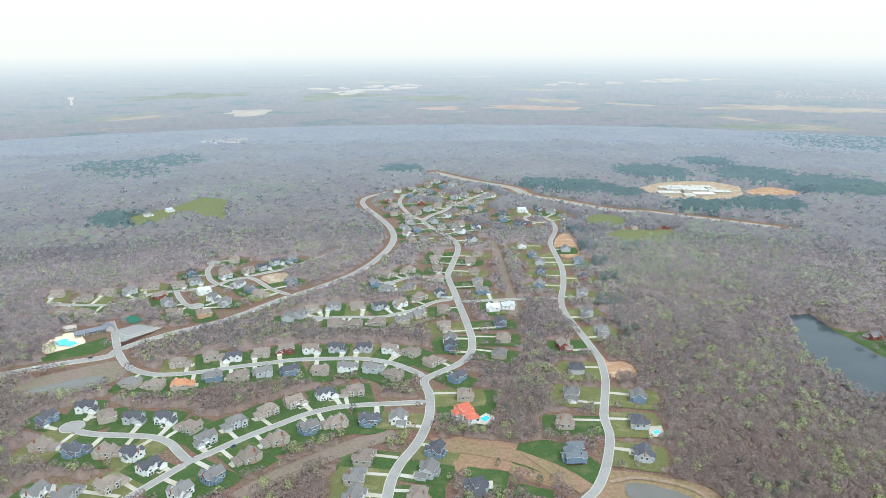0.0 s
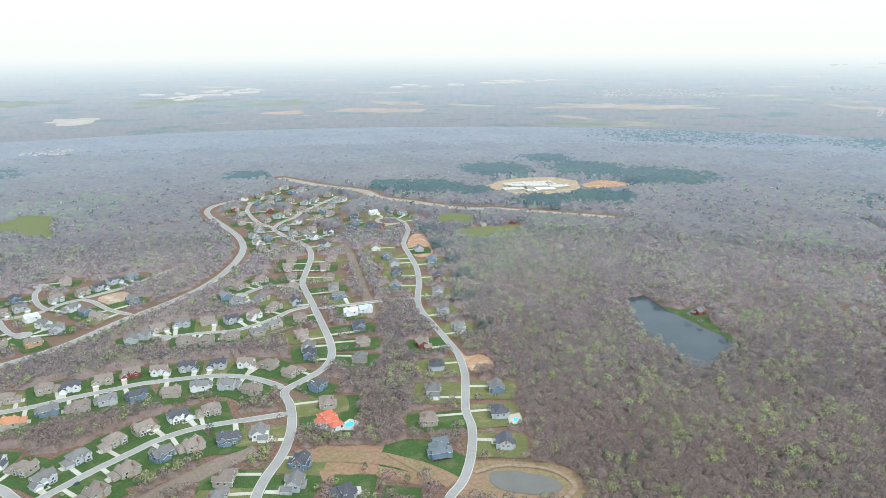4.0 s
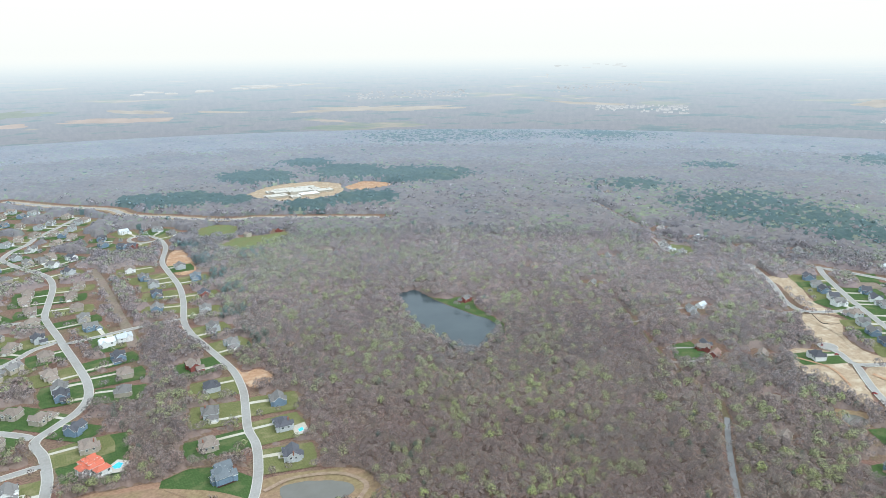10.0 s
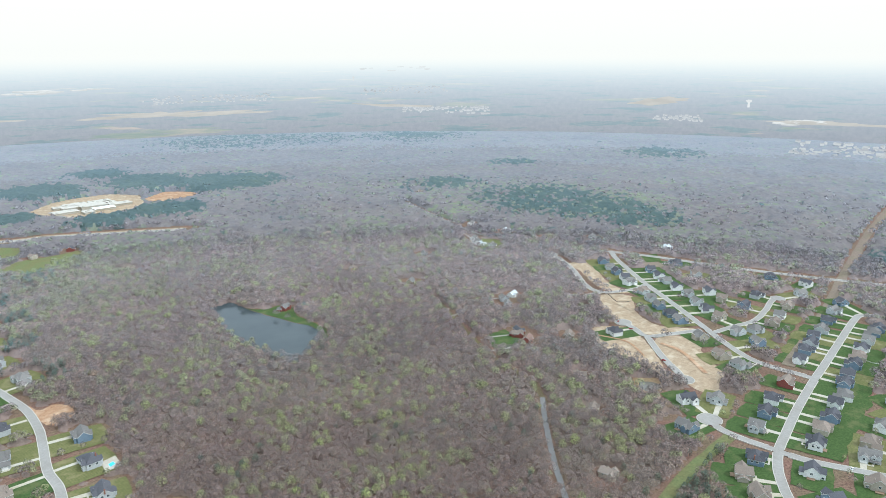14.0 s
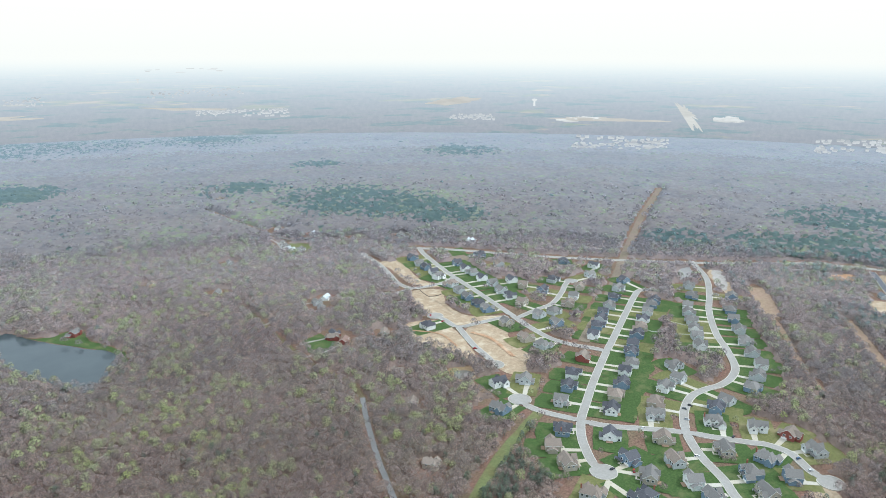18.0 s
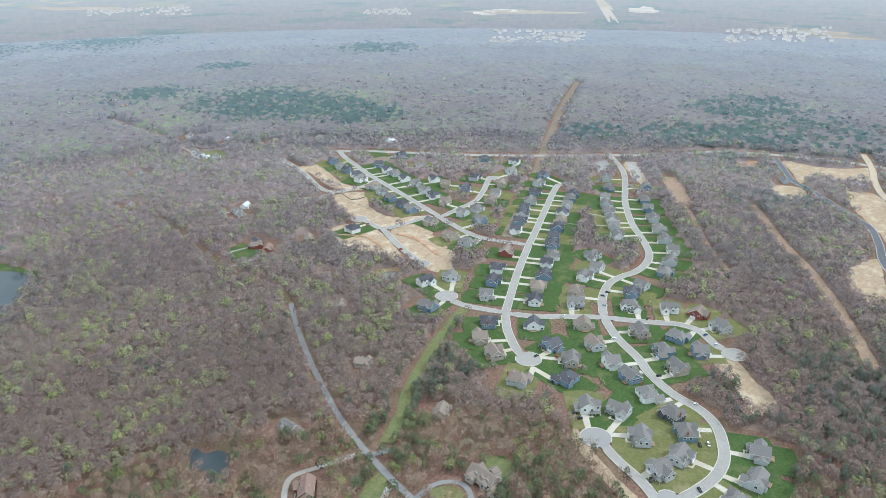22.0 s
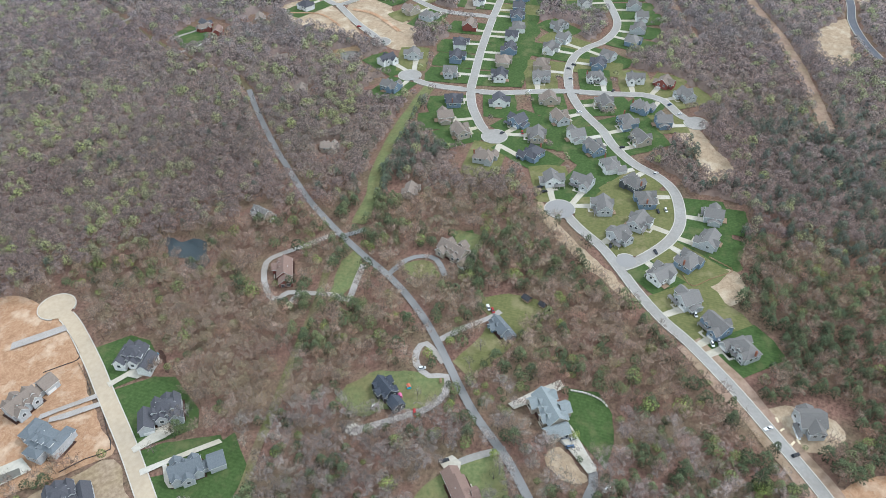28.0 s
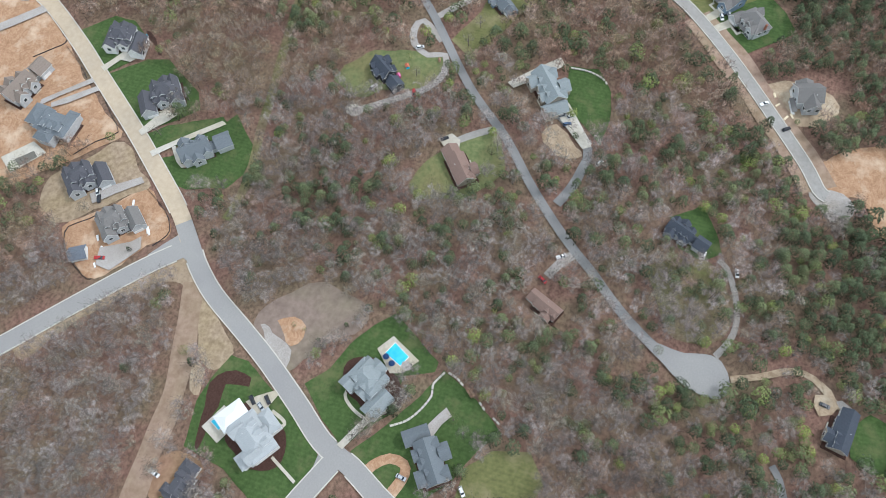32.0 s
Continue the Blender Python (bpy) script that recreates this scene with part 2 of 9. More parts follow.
# haze is mixed into the base colours of farther woods: paler and bluer, belt by belt
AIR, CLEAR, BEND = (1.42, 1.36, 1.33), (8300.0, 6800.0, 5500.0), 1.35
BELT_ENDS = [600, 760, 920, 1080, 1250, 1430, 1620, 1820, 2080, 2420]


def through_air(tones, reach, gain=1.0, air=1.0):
    # blends the air colour into each tone, channel by channel, by distance
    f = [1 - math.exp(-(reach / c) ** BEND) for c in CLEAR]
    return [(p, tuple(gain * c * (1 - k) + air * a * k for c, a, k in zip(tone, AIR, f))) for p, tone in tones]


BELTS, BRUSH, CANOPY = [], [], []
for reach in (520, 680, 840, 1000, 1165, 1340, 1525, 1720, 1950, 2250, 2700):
    BELTS.append([leafy("hazed_bare_twigs", through_air(TWIG_TONES, reach, (0.97 if reach < 950 else 1.14 if reach < 1300 else 0.8), min(1.2, max(1.0, 0.55 + reach / 1500)) * (1.0 if reach < 1300 else 0.8)), (1.03, 0.95, 0.97), 0.02, 0.8, 0.02, (0.35, 0.65), 1.0, 0.5, 0.75),
                  leafy("hazed_pine_needles", through_air(PINE_TONES if reach > 900 else NEEDLE_TONES, reach, 1.0 if reach > 900 else 0.65, 0.9 if reach > 900 else 0.75), (0.95, 0.98, 1.0), 0.06, 0.6, 0.1, (0.3, 0.5), 1.5, 1.0, 0.75),
                  leafy("hazed_spring_leaves", through_air(SPRING_TONES, reach, 1.05 if reach < 1300 else 0.85), (0.96, 0.98, 0.97), 0.04, 0.8, 0.05, (0.35, 0.65), 1.5, 0.8, 0.7)])
    # the closed roof of the far woods lies open to the whole sky; far off its haze tones lose some red
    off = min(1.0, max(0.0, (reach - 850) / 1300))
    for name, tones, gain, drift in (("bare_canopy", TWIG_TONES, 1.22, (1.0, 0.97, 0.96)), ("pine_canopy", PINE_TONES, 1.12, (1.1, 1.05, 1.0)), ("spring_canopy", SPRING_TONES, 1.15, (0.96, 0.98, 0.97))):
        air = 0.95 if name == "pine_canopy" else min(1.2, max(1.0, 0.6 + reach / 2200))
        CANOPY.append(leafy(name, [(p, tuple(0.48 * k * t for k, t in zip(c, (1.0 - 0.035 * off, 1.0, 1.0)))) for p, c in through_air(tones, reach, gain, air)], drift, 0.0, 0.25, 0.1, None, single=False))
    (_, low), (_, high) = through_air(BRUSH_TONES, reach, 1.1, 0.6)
    BRUSH.append(dull("hazed_brush", low, high, 0.3, 0.012, (1.02, 0.97, 1.02), bump=0.3))


# ---- helpers for shapes ----
class Shape:
    """Collects corners and faces of one part."""

    def __init__(self):
        self.v, self.f = [], []

    def add(self, v, f):
        k = len(self.v)
        self.v += [tuple(p) for p in v]
        self.f += [tuple(i + k for i in q) for q in f]
        return self

    def box(self, x0, x1, y0, y1, z0, z1):
        v = [(x, y, z) for z in (z0, z1) for x, y in ((x0, y0), (x1, y0), (x1, y1), (x0, y1))]
        return self.add(v, [(3, 2, 1, 0), (4, 5, 6, 7), (0, 1, 5, 4), (1, 2, 6, 5), (2, 3, 7, 6), (3, 0, 4, 7)])

    def body(self, x0, x1, y0, y1, h, rise=0.0, axis="x"):
        """Walls with gable ends; the ridge runs along axis."""
        self.box(x0, x1, y0, y1, 0, h)
        if rise:
            xm, ym = (x0 + x1) / 2, (y0 + y1) / 2
            if axis == "x":
                v = [(x0, y0, h), (x0, y1, h), (x0, ym, h + rise), (x1, y0, h), (x1, y1, h), (x1, ym, h + rise)]
            else:
                v = [(x1, y0, h), (x0, y0, h), (xm, y0, h + rise), (x1, y1, h), (x0, y1, h), (xm, y1, h + rise)]
            self.add(v, [(0, 2, 1), (3, 4, 5), (0, 3, 5, 2), (1, 2, 5, 4)])
        return self

    def gable(self, x0, x1, y0, y1, h, rise, axis="x", over=0.45, thick=0.22):
        """A pitched roof of two slabs with eaves."""
        if axis == "x":
            half, at = (y1 - y0) / 2, lambda a, b, z: (a, b, z)
            m, lo, hi = (y0 + y1) / 2, x0 - over, x1 + over
        else:
            half, at = (x1 - x0) / 2, lambda a, b, z: (b, a, z)
            m, lo, hi = (x0 + x1) / 2, y0 - over, y1 + over
        drop, out = rise * over / half, half + over
        v = []
        for a in (lo, hi):
            v += [at(a, m, h + rise + thick), at(a, m + out, h - drop + thick), at(a, m + out, h - drop + 0.02), at(a, m, h + rise + 0.02), at(a, m - out, h - drop + 0.02), at(a, m - out, h - drop + thick)]
        self.add(v, [(0, 1, 2, 3), (0, 3, 4, 5), (9, 8, 7, 6), (11, 10, 9, 6)] + [(i, i + 6, (i + 1) % 6 + 6, (i + 1) % 6) for i in range(6)])
        return self

    def hip(self, x0, x1, y0, y1, h, rise, over=0.5):
        """A hipped roof with a soffit."""
        x0, x1, y0, y1 = x0 - over, x1 + over, y0 - over, y1 + over
        k = min(x1 - x0, y1 - y0) / 2
        if x1 - x0 >= y1 - y0:
            r = [(x0 + k, (y0 + y1) / 2, h + rise), (x1 - k + 0.01, (y0 + y1) / 2, h + rise)]
        else:
            r = [((x0 + x1) / 2, y0 + k, h + rise), ((x0 + x1) / 2, y1 - k + 0.01, h + rise)]
        v = [(x0, y0, h), (x1, y0, h), (x1, y1, h), (x0, y1, h)] + [(x, y, h - 0.2) for x, y in ((x0, y0), (x1, y0), (x1, y1), (x0, y1))] + r
        if x1 - x0 >= y1 - y0:
            f = [(0, 1, 9, 8), (1, 2, 9), (2, 3, 8, 9), (3, 0, 8)]
        else:
            f = [(0, 1, 8), (1, 2, 9, 8), (2, 3, 9), (3, 0, 8, 9)]
        return self.add(v, f + [(4, 5, 1, 0), (5, 6, 2, 1), (6, 7, 3, 2), (7, 4, 0, 3), (7, 6, 5, 4)])

    def tube(self, x, y, z0, z1, r0, r1, n=6):
        v = [(x + r * math.cos(2 * math.pi * i / n), y + r * math.sin(2 * math.pi * i / n), z) for z, r in ((z0, r0), (z1, r1)) for i in range(n)]
        f = [(i, (i + 1) % n, n + (i + 1) % n, n + i) for i in range(n)]
        return self.add(v, f + [tuple(range(n))[::-1], tuple(range(n, 2 * n))])

    def flip(self):
        self.v = [(-x, y, z) for x, y, z in self.v]
        self.f = [q[::-1] for q in self.f]
        return self

    def mesh(self, name, *mats):
        me = bpy.data.meshes.new(name)
        me.from_pydata(self.v, [], self.f)
        for m in mats:
            me.materials.append(m)
        return me


def part(name, shape, mat, parent, label="", m=None):
    """One mesh under a thing."""
    ob = new(name, shape if isinstance(shape, bpy.types.Mesh) else shape.mesh(name, mat))
    ob.parent = parent
    if m is not None:
        ob.matrix_basis = m
    return tagged(ob, label) if label else ob


def smooth(points, step=4.0, closed=False):
    """A soft curve through a few points."""
    p = np.array(points, float)
    n = len(p)
    out = []
    for i in range(n if closed else n - 1):
        if closed:
            a, b, c, d = p[i - 1], p[i], p[(i + 1) % n], p[(i + 2) % n]
        else:
            b, c = p[i], p[i + 1]
            a = p[i - 1] if i else 2 * b - c
            d = p[i + 2] if i + 2 < n else 2 * c - b
        k = max(2, int(np.linalg.norm(c - b) / step))
        t = np.linspace(0, 1, k, endpoint=False)[:, None]
        out.append(0.5 * (2 * b + (c - a) * t + (2 * a - 5 * b + 4 * c - d) * t ** 2 + (3 * b - a - 3 * c + d) * t ** 3))
    if not closed:
        out.append(p[-1:])
    return np.concatenate(out)


# ---- the open land, on which no wood grows ----
CELL, X0, Y0, NX, NY = 3.0, -1700.0, -800.0, 1560, 1240
OPEN = np.zeros((NX, NY), bool)
GARDENS = np.zeros((NX, NY), bool)      # round the houses of the estates only a few trees stand


def clear_disc(x, y, r, land=OPEN):
    i, j, k = int((x - X0) / CELL), int((y - Y0) / CELL), int(r / CELL) + 1
    if i - k < 0 or j - k < 0 or i + k >= NX or j + k >= NY:
        return
    a, b = np.meshgrid(np.arange(i - k, i + k + 1), np.arange(j - k, j + k + 1), indexing="ij")
    land[i - k:i + k + 1, j - k:j + k + 1] |= (X0 + a * CELL - x) ** 2 + (Y0 + b * CELL - y) ** 2 < r * r


def clear_area(poly):
    p = np.array(poly)
    i0, j0 = ((p.min(0) - (X0, Y0)) / CELL).astype(int)
    i1, j1 = ((p.max(0) - (X0, Y0)) / CELL).astype(int) + 2
    i0, j0, i1, j1 = max(i0, 0), max(j0, 0), min(i1, NX), min(j1, NY)
    a, b = np.meshgrid(X0 + np.arange(i0, i1) * CELL, Y0 + np.arange(j0, j1) * CELL, indexing="ij")
    inside = np.zeros(a.shape, bool)
    for (xa, ya), (xb, yb) in zip(p, np.roll(p, -1, 0)):
        if ya != yb:
            inside ^= ((ya > b) != (yb > b)) & (a < (xb - xa) * (b - ya) / (yb - ya) + xa)
    OPEN[i0:i1, j0:j1] |= inside


def is_open(x, y, land=OPEN):
    i, j = ((x - X0) / CELL).astype(int), ((y - Y0) / CELL).astype(int)
    ok = (i >= 0) & (j >= 0) & (i < NX) & (j < NY)
    out = np.zeros(len(x), bool)
    out[ok] = land[i[ok], j[ok]]
    return out


# ---- ground: one sheet that reaches the horizon; far off it rises like a bowl, so that the horizon stands at eye level ----
EYE, FLAT, RIM = 330.0, 2600.0, 4850.0


def far_point(x, y, up=0.0):
    """Where a far place of the flat land lies on the rising sheet."""
    true = math.hypot(x, y)
    if true <= FLAT:
        return (x, y, up)
    r = FLAT + (RIM - FLAT) * (1 - FLAT / true)
    return (x * r / true, y * r / true, EYE * (1 - r / true) + up * r / true)

s = Shader("hazed_distant_land", 1.0, spec=0.0)
uv = s.n.new("ShaderNodeUVMap")
uv.uv_map = "place"
uv = uv.outputs["UV"]
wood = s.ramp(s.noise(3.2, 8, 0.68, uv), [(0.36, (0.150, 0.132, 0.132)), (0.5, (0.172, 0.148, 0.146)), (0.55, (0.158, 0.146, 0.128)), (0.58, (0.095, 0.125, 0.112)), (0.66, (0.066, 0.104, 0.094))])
rows = s.n.new("ShaderNodeUVMap")        # lighter and darker grain over angle and 1/distance, shaped to fit the camera's view
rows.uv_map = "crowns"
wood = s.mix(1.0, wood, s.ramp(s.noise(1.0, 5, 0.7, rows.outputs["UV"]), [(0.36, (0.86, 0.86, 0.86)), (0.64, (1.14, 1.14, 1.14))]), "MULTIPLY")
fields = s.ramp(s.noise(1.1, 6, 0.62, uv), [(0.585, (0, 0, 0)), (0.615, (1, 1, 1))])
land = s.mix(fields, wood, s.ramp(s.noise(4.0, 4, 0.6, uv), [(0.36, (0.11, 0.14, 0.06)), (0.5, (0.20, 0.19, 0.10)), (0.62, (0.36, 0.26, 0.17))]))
# haze is blended into the land's colour by distance, and the sheet itself glows
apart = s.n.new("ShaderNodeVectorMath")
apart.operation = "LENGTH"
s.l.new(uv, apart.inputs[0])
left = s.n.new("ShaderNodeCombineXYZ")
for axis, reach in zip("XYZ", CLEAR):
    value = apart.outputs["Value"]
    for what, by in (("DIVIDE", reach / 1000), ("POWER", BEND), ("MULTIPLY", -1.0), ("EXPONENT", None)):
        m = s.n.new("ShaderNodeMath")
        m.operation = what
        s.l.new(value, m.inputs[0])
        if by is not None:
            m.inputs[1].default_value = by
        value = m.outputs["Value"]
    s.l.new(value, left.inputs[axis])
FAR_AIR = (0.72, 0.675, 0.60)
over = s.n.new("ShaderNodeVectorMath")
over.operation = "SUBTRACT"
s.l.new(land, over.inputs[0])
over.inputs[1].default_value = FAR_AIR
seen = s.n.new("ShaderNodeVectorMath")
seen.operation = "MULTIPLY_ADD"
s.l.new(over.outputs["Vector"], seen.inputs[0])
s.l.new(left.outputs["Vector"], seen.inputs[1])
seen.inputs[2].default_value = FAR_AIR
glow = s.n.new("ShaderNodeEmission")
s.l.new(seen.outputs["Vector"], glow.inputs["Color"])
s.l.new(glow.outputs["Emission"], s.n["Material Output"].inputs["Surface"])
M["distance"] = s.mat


def build_ground():
    rings = [0, 150, 300, 500, 700, 900, 1100, 1300, 1500, 1700, 1900, 2050, 2200, 2400, 2600, 2750, 2900, 3100, 3300, 3550, 3800, 4100, 4400, 4800, 5200, 5700, 6300, 7100, 8000, 9200, 10500, 12000, 14000, 17000, 20000, 25000, 32000, 60000, 150000]
    n = 300
    v, flat = [], []
    for r in rings:
        for k in range(n):
            a = 2 * math.pi * k / n
            x, y = r * math.cos(a), r * math.sin(a)
            flat.append((x, y))
            v.append(far_point(x, y))
    f = [(i * n + k, (i + 1) * n + k, (i + 1) * n + (k + 1) % n, i * n + (k + 1) % n) for i in range(len(rings) - 1) for k in range(n)]
    me = bpy.data.meshes.new("ground")
    me.from_pydata(v, [], f)
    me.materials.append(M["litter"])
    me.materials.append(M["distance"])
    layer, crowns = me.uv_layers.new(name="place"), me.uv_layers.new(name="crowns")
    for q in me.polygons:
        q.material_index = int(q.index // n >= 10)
        q.use_smooth = True
        for i in q.loop_indices:
            x, y = flat[me.loops[i].vertex_index]
            layer.data[i].uv = (x / 1000, y / 1000)
            # these coordinates keep the grain even in size as the camera sees it
            far = max(math.hypot(x, y), 150.0)
            turn = (me.loops[i].vertex_index % n) / n
            if q.index % n == n - 1 and turn == 0:
                turn = 1.0
            crowns.data[i].uv = (turn * 1000, 160 * EYE / far)
    return tagged(new("ground", me), "brown leaf-littered ground under bare woods, hazy farmland far off", "ground", kind="structure")


def haze_shell():
    """An added glowing shell round the rim, coloured like the pale haze over the horizon, which runs out into the white
    sky.
    """
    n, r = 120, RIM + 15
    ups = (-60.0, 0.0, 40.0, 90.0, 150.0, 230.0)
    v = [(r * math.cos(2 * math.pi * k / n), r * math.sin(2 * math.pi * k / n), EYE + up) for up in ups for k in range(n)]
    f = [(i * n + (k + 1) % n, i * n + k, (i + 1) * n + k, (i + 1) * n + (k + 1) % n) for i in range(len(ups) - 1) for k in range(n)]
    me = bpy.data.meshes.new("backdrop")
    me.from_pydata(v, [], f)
    s = Shader("haze_glow", 1.0, spec=0.0)
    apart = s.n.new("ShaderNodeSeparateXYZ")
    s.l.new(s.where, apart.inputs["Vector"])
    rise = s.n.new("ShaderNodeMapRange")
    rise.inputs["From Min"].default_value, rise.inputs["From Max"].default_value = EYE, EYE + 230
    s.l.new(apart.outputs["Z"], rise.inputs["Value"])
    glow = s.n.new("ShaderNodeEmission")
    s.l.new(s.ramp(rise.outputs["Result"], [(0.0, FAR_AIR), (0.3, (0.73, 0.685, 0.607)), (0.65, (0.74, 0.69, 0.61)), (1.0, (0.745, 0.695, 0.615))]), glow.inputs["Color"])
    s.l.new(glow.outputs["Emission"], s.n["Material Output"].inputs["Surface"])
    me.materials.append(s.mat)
    return tagged(new("backdrop", me), "glowing shell painted as pale haze over the far horizon", "backdrop", kind="structure")


build_ground()
haze_shell()
LEVEL = {"z": 0.10}


def next_level(step=0.004):
    LEVEL["z"] += step
    return LEVEL["z"]


def straight(points, step):
    """A closed outline with straight sides, cut into short steps."""
    p = np.array(points, float)
    out = []
    for a, b in zip(p, np.roll(p, -1, 0)):
        k = max(2, int(np.linalg.norm(b - a) / step))
        out.append(a + (b - a) * np.linspace(0, 1, k, endpoint=False)[:, None])
    return np.concatenate(out)


def sheet(name, outline, mat, z, label, category, ragged=0.0, soft_corners=True):
    """A flat patch of ground cover with an uneven rim."""
    p = (smooth(outline, 4.0, True) if soft_corners else straight(outline, 3.0)) if ragged else np.array(outline, float)
    if ragged:
        d = [noise.noise((x * 0.09, y * 0.09, z * 50)) + 0.5 * noise.noise((x * 0.3, y * 0.3, z * 50)) for x, y in p]
        e = np.roll(p, -1, 0) - np.roll(p, 1, 0)
        out = np.stack([e[:, 1], -e[:, 0]], 1) / (np.linalg.norm(e, axis=1)[:, None] + 1e-6)
        p = p + out * np.array(d)[:, None] * ragged
    bm = bmesh.new()
    face = bm.faces.new([bm.verts.new((x, y, z)) for x, y in p])
    bmesh.ops.triangulate(bm, faces=[face])
    for q in bm.faces:
        if q.normal.z < 0:
            q.normal_flip()
    me = bpy.data.meshes.new(name)
    bm.to_mesh(me)
    bm.free()
    me.materials.append(mat)
    return tagged(new(name, me), label, category, kind="structure")


def patch(kind, *outline):
    """Lawns, clearings and bare soil."""
    if kind != "thin_grass":
        clear_area(outline)
    names = {"lawn": ("lawn", "mown green lawn round a house"), "lawn_pale": ("lawn", "dry yellow-green lawn round a house"), "meadow": ("meadow", "rough yellow-green grass clearing"), "dry_grass": ("dry_grass", "dry tan grass beside the road"),
             "drive": ("concrete_pad", "pale concrete pad among bare trees"), "gravel": ("gravel", "pale stony ground on a cleared plot"), "thin_grass": ("thin_grass", "thin brown grass under open trees"), "mulch": ("planting_bed", "dark mulched planting bed beside a lawn"), "quarry_floor": ("quarry_floor", "pale crushed stone floor of a cleared site"),
             "pool_deck": ("pool_terrace", "cream paved terrace round a swimming pool"), "car_park": ("car_park", "grey asphalt car park")}
    name, label = names.get(kind, ("bare_soil", "bare " + {"dirt_tan": "tan", "dirt_orange": "orange", "dirt_red": "reddish", "dirt_brown": "brown"}.get(kind, "muddy") + " soil of a cleared plot"))
    return sheet(name, outline, M["muddy" if kind == "pond_muddy" else kind], next_level(), label, name.replace("_", " "), 0.7 if name == "lawn" else 2.0, name != "lawn")


def pond(name, mat, label, *outline):
    clear_area(outline)
    return sheet(name, outline, M[mat], next_level(), label, "pond", 1.5)


def clear_way(name, width, kind, *points):
    """A cleared strip or a narrow drive with uneven edges."""
    p = smooth(points, 5.0)
    d = np.gradient(p, axis=0)
    side = np.stack([-d[:, 1], d[:, 0]], 1) / (np.linalg.norm(d, axis=1)[:, None] + 1e-9)
    w = width / 2 * np.array([1 + 0.18 * noise.noise((x * 0.05, y * 0.05, width)) for x, y in p])[:, None]
    z = next_level()
    a, b = p + side * w, p - side * w
    for x, y in p:
        clear_disc(x, y, width / 2 + 1.5)
    v = [(x, y, z) for q in zip(a, b) for x, y in q]
    f = [(2 * i, 2 * i + 1, 2 * i + 3, 2 * i + 2) for i in range(len(p) - 1)]
    me = bpy.data.meshes.new(name)
    me.from_pydata(v, [], f)
    me.materials.append(M[kind])
    tone = {"gravel": "pale gravel", "asphalt": "worn grey asphalt", "concrete": "pale concrete"}.get(kind, "bare " + kind.replace("_", " "))
    return tagged(new(name, me), tone + " way through the woods", "driveway" if "drive" in name else "track", kind="structure")


ROADS = []


def road(name, width, kind, *points):
    """A street on its own curve; the kerbs follow once all streets are known."""
    p = smooth(points, 4.0)
    ROADS.append((name, width, kind, p, 0.0))
    for x, y in p:
        clear_disc(x, y, width / 2 + (20 if name == "highway" else 12 if name in ("ridge_road", "avenue") else 6 if kind != "asphalt" or width > 9 else 2.0))


def turning(x, y, r, kind="concrete"):
    """The round end of a street."""
    ROADS.append(("turning_circle", 0.0, kind, np.array([(x, y)]), r))
    clear_disc(x, y, r + 3)


def build_roads():
    spots = [(q[::2] if len(q) > 4 else q, (w / 2 if w else r)) for _, w, _, q, r in ROADS]
    for index, (name, width, kind, p, r) in enumerate(ROADS):
        z = 0.62 + 0.004 * index
        if width:
            d = np.gradient(p, axis=0)
            side = np.stack([-d[:, 1], d[:, 0]], 1) / (np.linalg.norm(d, axis=1)[:, None] + 1e-9)
            edges = [(p + side * width / 2, side), (p - side * width / 2, -side)]
            v = [(x, y, z) for q in zip(edges[0][0], edges[1][0]) for x, y in q]
            f = [(2 * i, 2 * i + 1, 2 * i + 3, 2 * i + 2) for i in range(len(p) - 1)]
        else:
            a = np.linspace(0, 2 * math.pi, 41)
            ring = np.stack([np.cos(a), np.sin(a)], 1)
            edges = [(p[0] + ring * r, ring)]
            v = [(x, y, z) for x, y in edges[0][0][:-1]]
            f = [tuple(range(40))]
        me = bpy.data.meshes.new(name)
        me.from_pydata(v, [], f)
        me.materials.append(M[kind])
        ob = tagged(new(name, me), {"concrete": "pale grey residential street with concrete kerbs", "asphalt": "worn grey asphalt road", "asphalt_new": "smooth grey asphalt street with pale kerbs",
                    "asphalt_dark": "fresh dark asphalt road", "concrete_tan": "dusty tan new street with pale kerbs"}[kind], "road", kind="structure")
        if kind == "asphalt":
            continue
        for line, out in edges:
            keep = np.ones(len(line), bool)
            for k, (q, reach) in enumerate(spots):
                if k != index and np.abs(q - line.mean(0)).min() < 3000:
                    near = q[(np.abs(q - line[len(line) // 2]) < 2500).all(1)]
                    if len(near):
                        gap = np.sqrt(((line[:, None, :] - near[None, :, :]) ** 2).sum(2)).min(1)
                        keep &= gap > reach + (1.5 if len(q) > 1 else -0.5)
            s = Shape()
            for i in range(len(line) - 1):
                if keep[i] and keep[i + 1]:
                    (xa, ya), (xb, yb) = line[i], line[i + 1]
                    (ca, da), (cb, db) = line[i] + out[i] * 0.55, line[i + 1] + out[i + 1] * 0.55
                    lo, hi = 0.0, z + 0.14
                    s.add([(xa, ya, lo), (xa, ya, hi), (ca, da, hi), (ca, da, lo), (xb, yb, lo), (xb, yb, hi), (cb, db, hi), (cb, db, lo)],
                          [(0, 4, 5, 1), (1, 5, 6, 2), (2, 6, 7, 3)])
            if s.v:
                part("kerb", s, M["kerb"], ob)


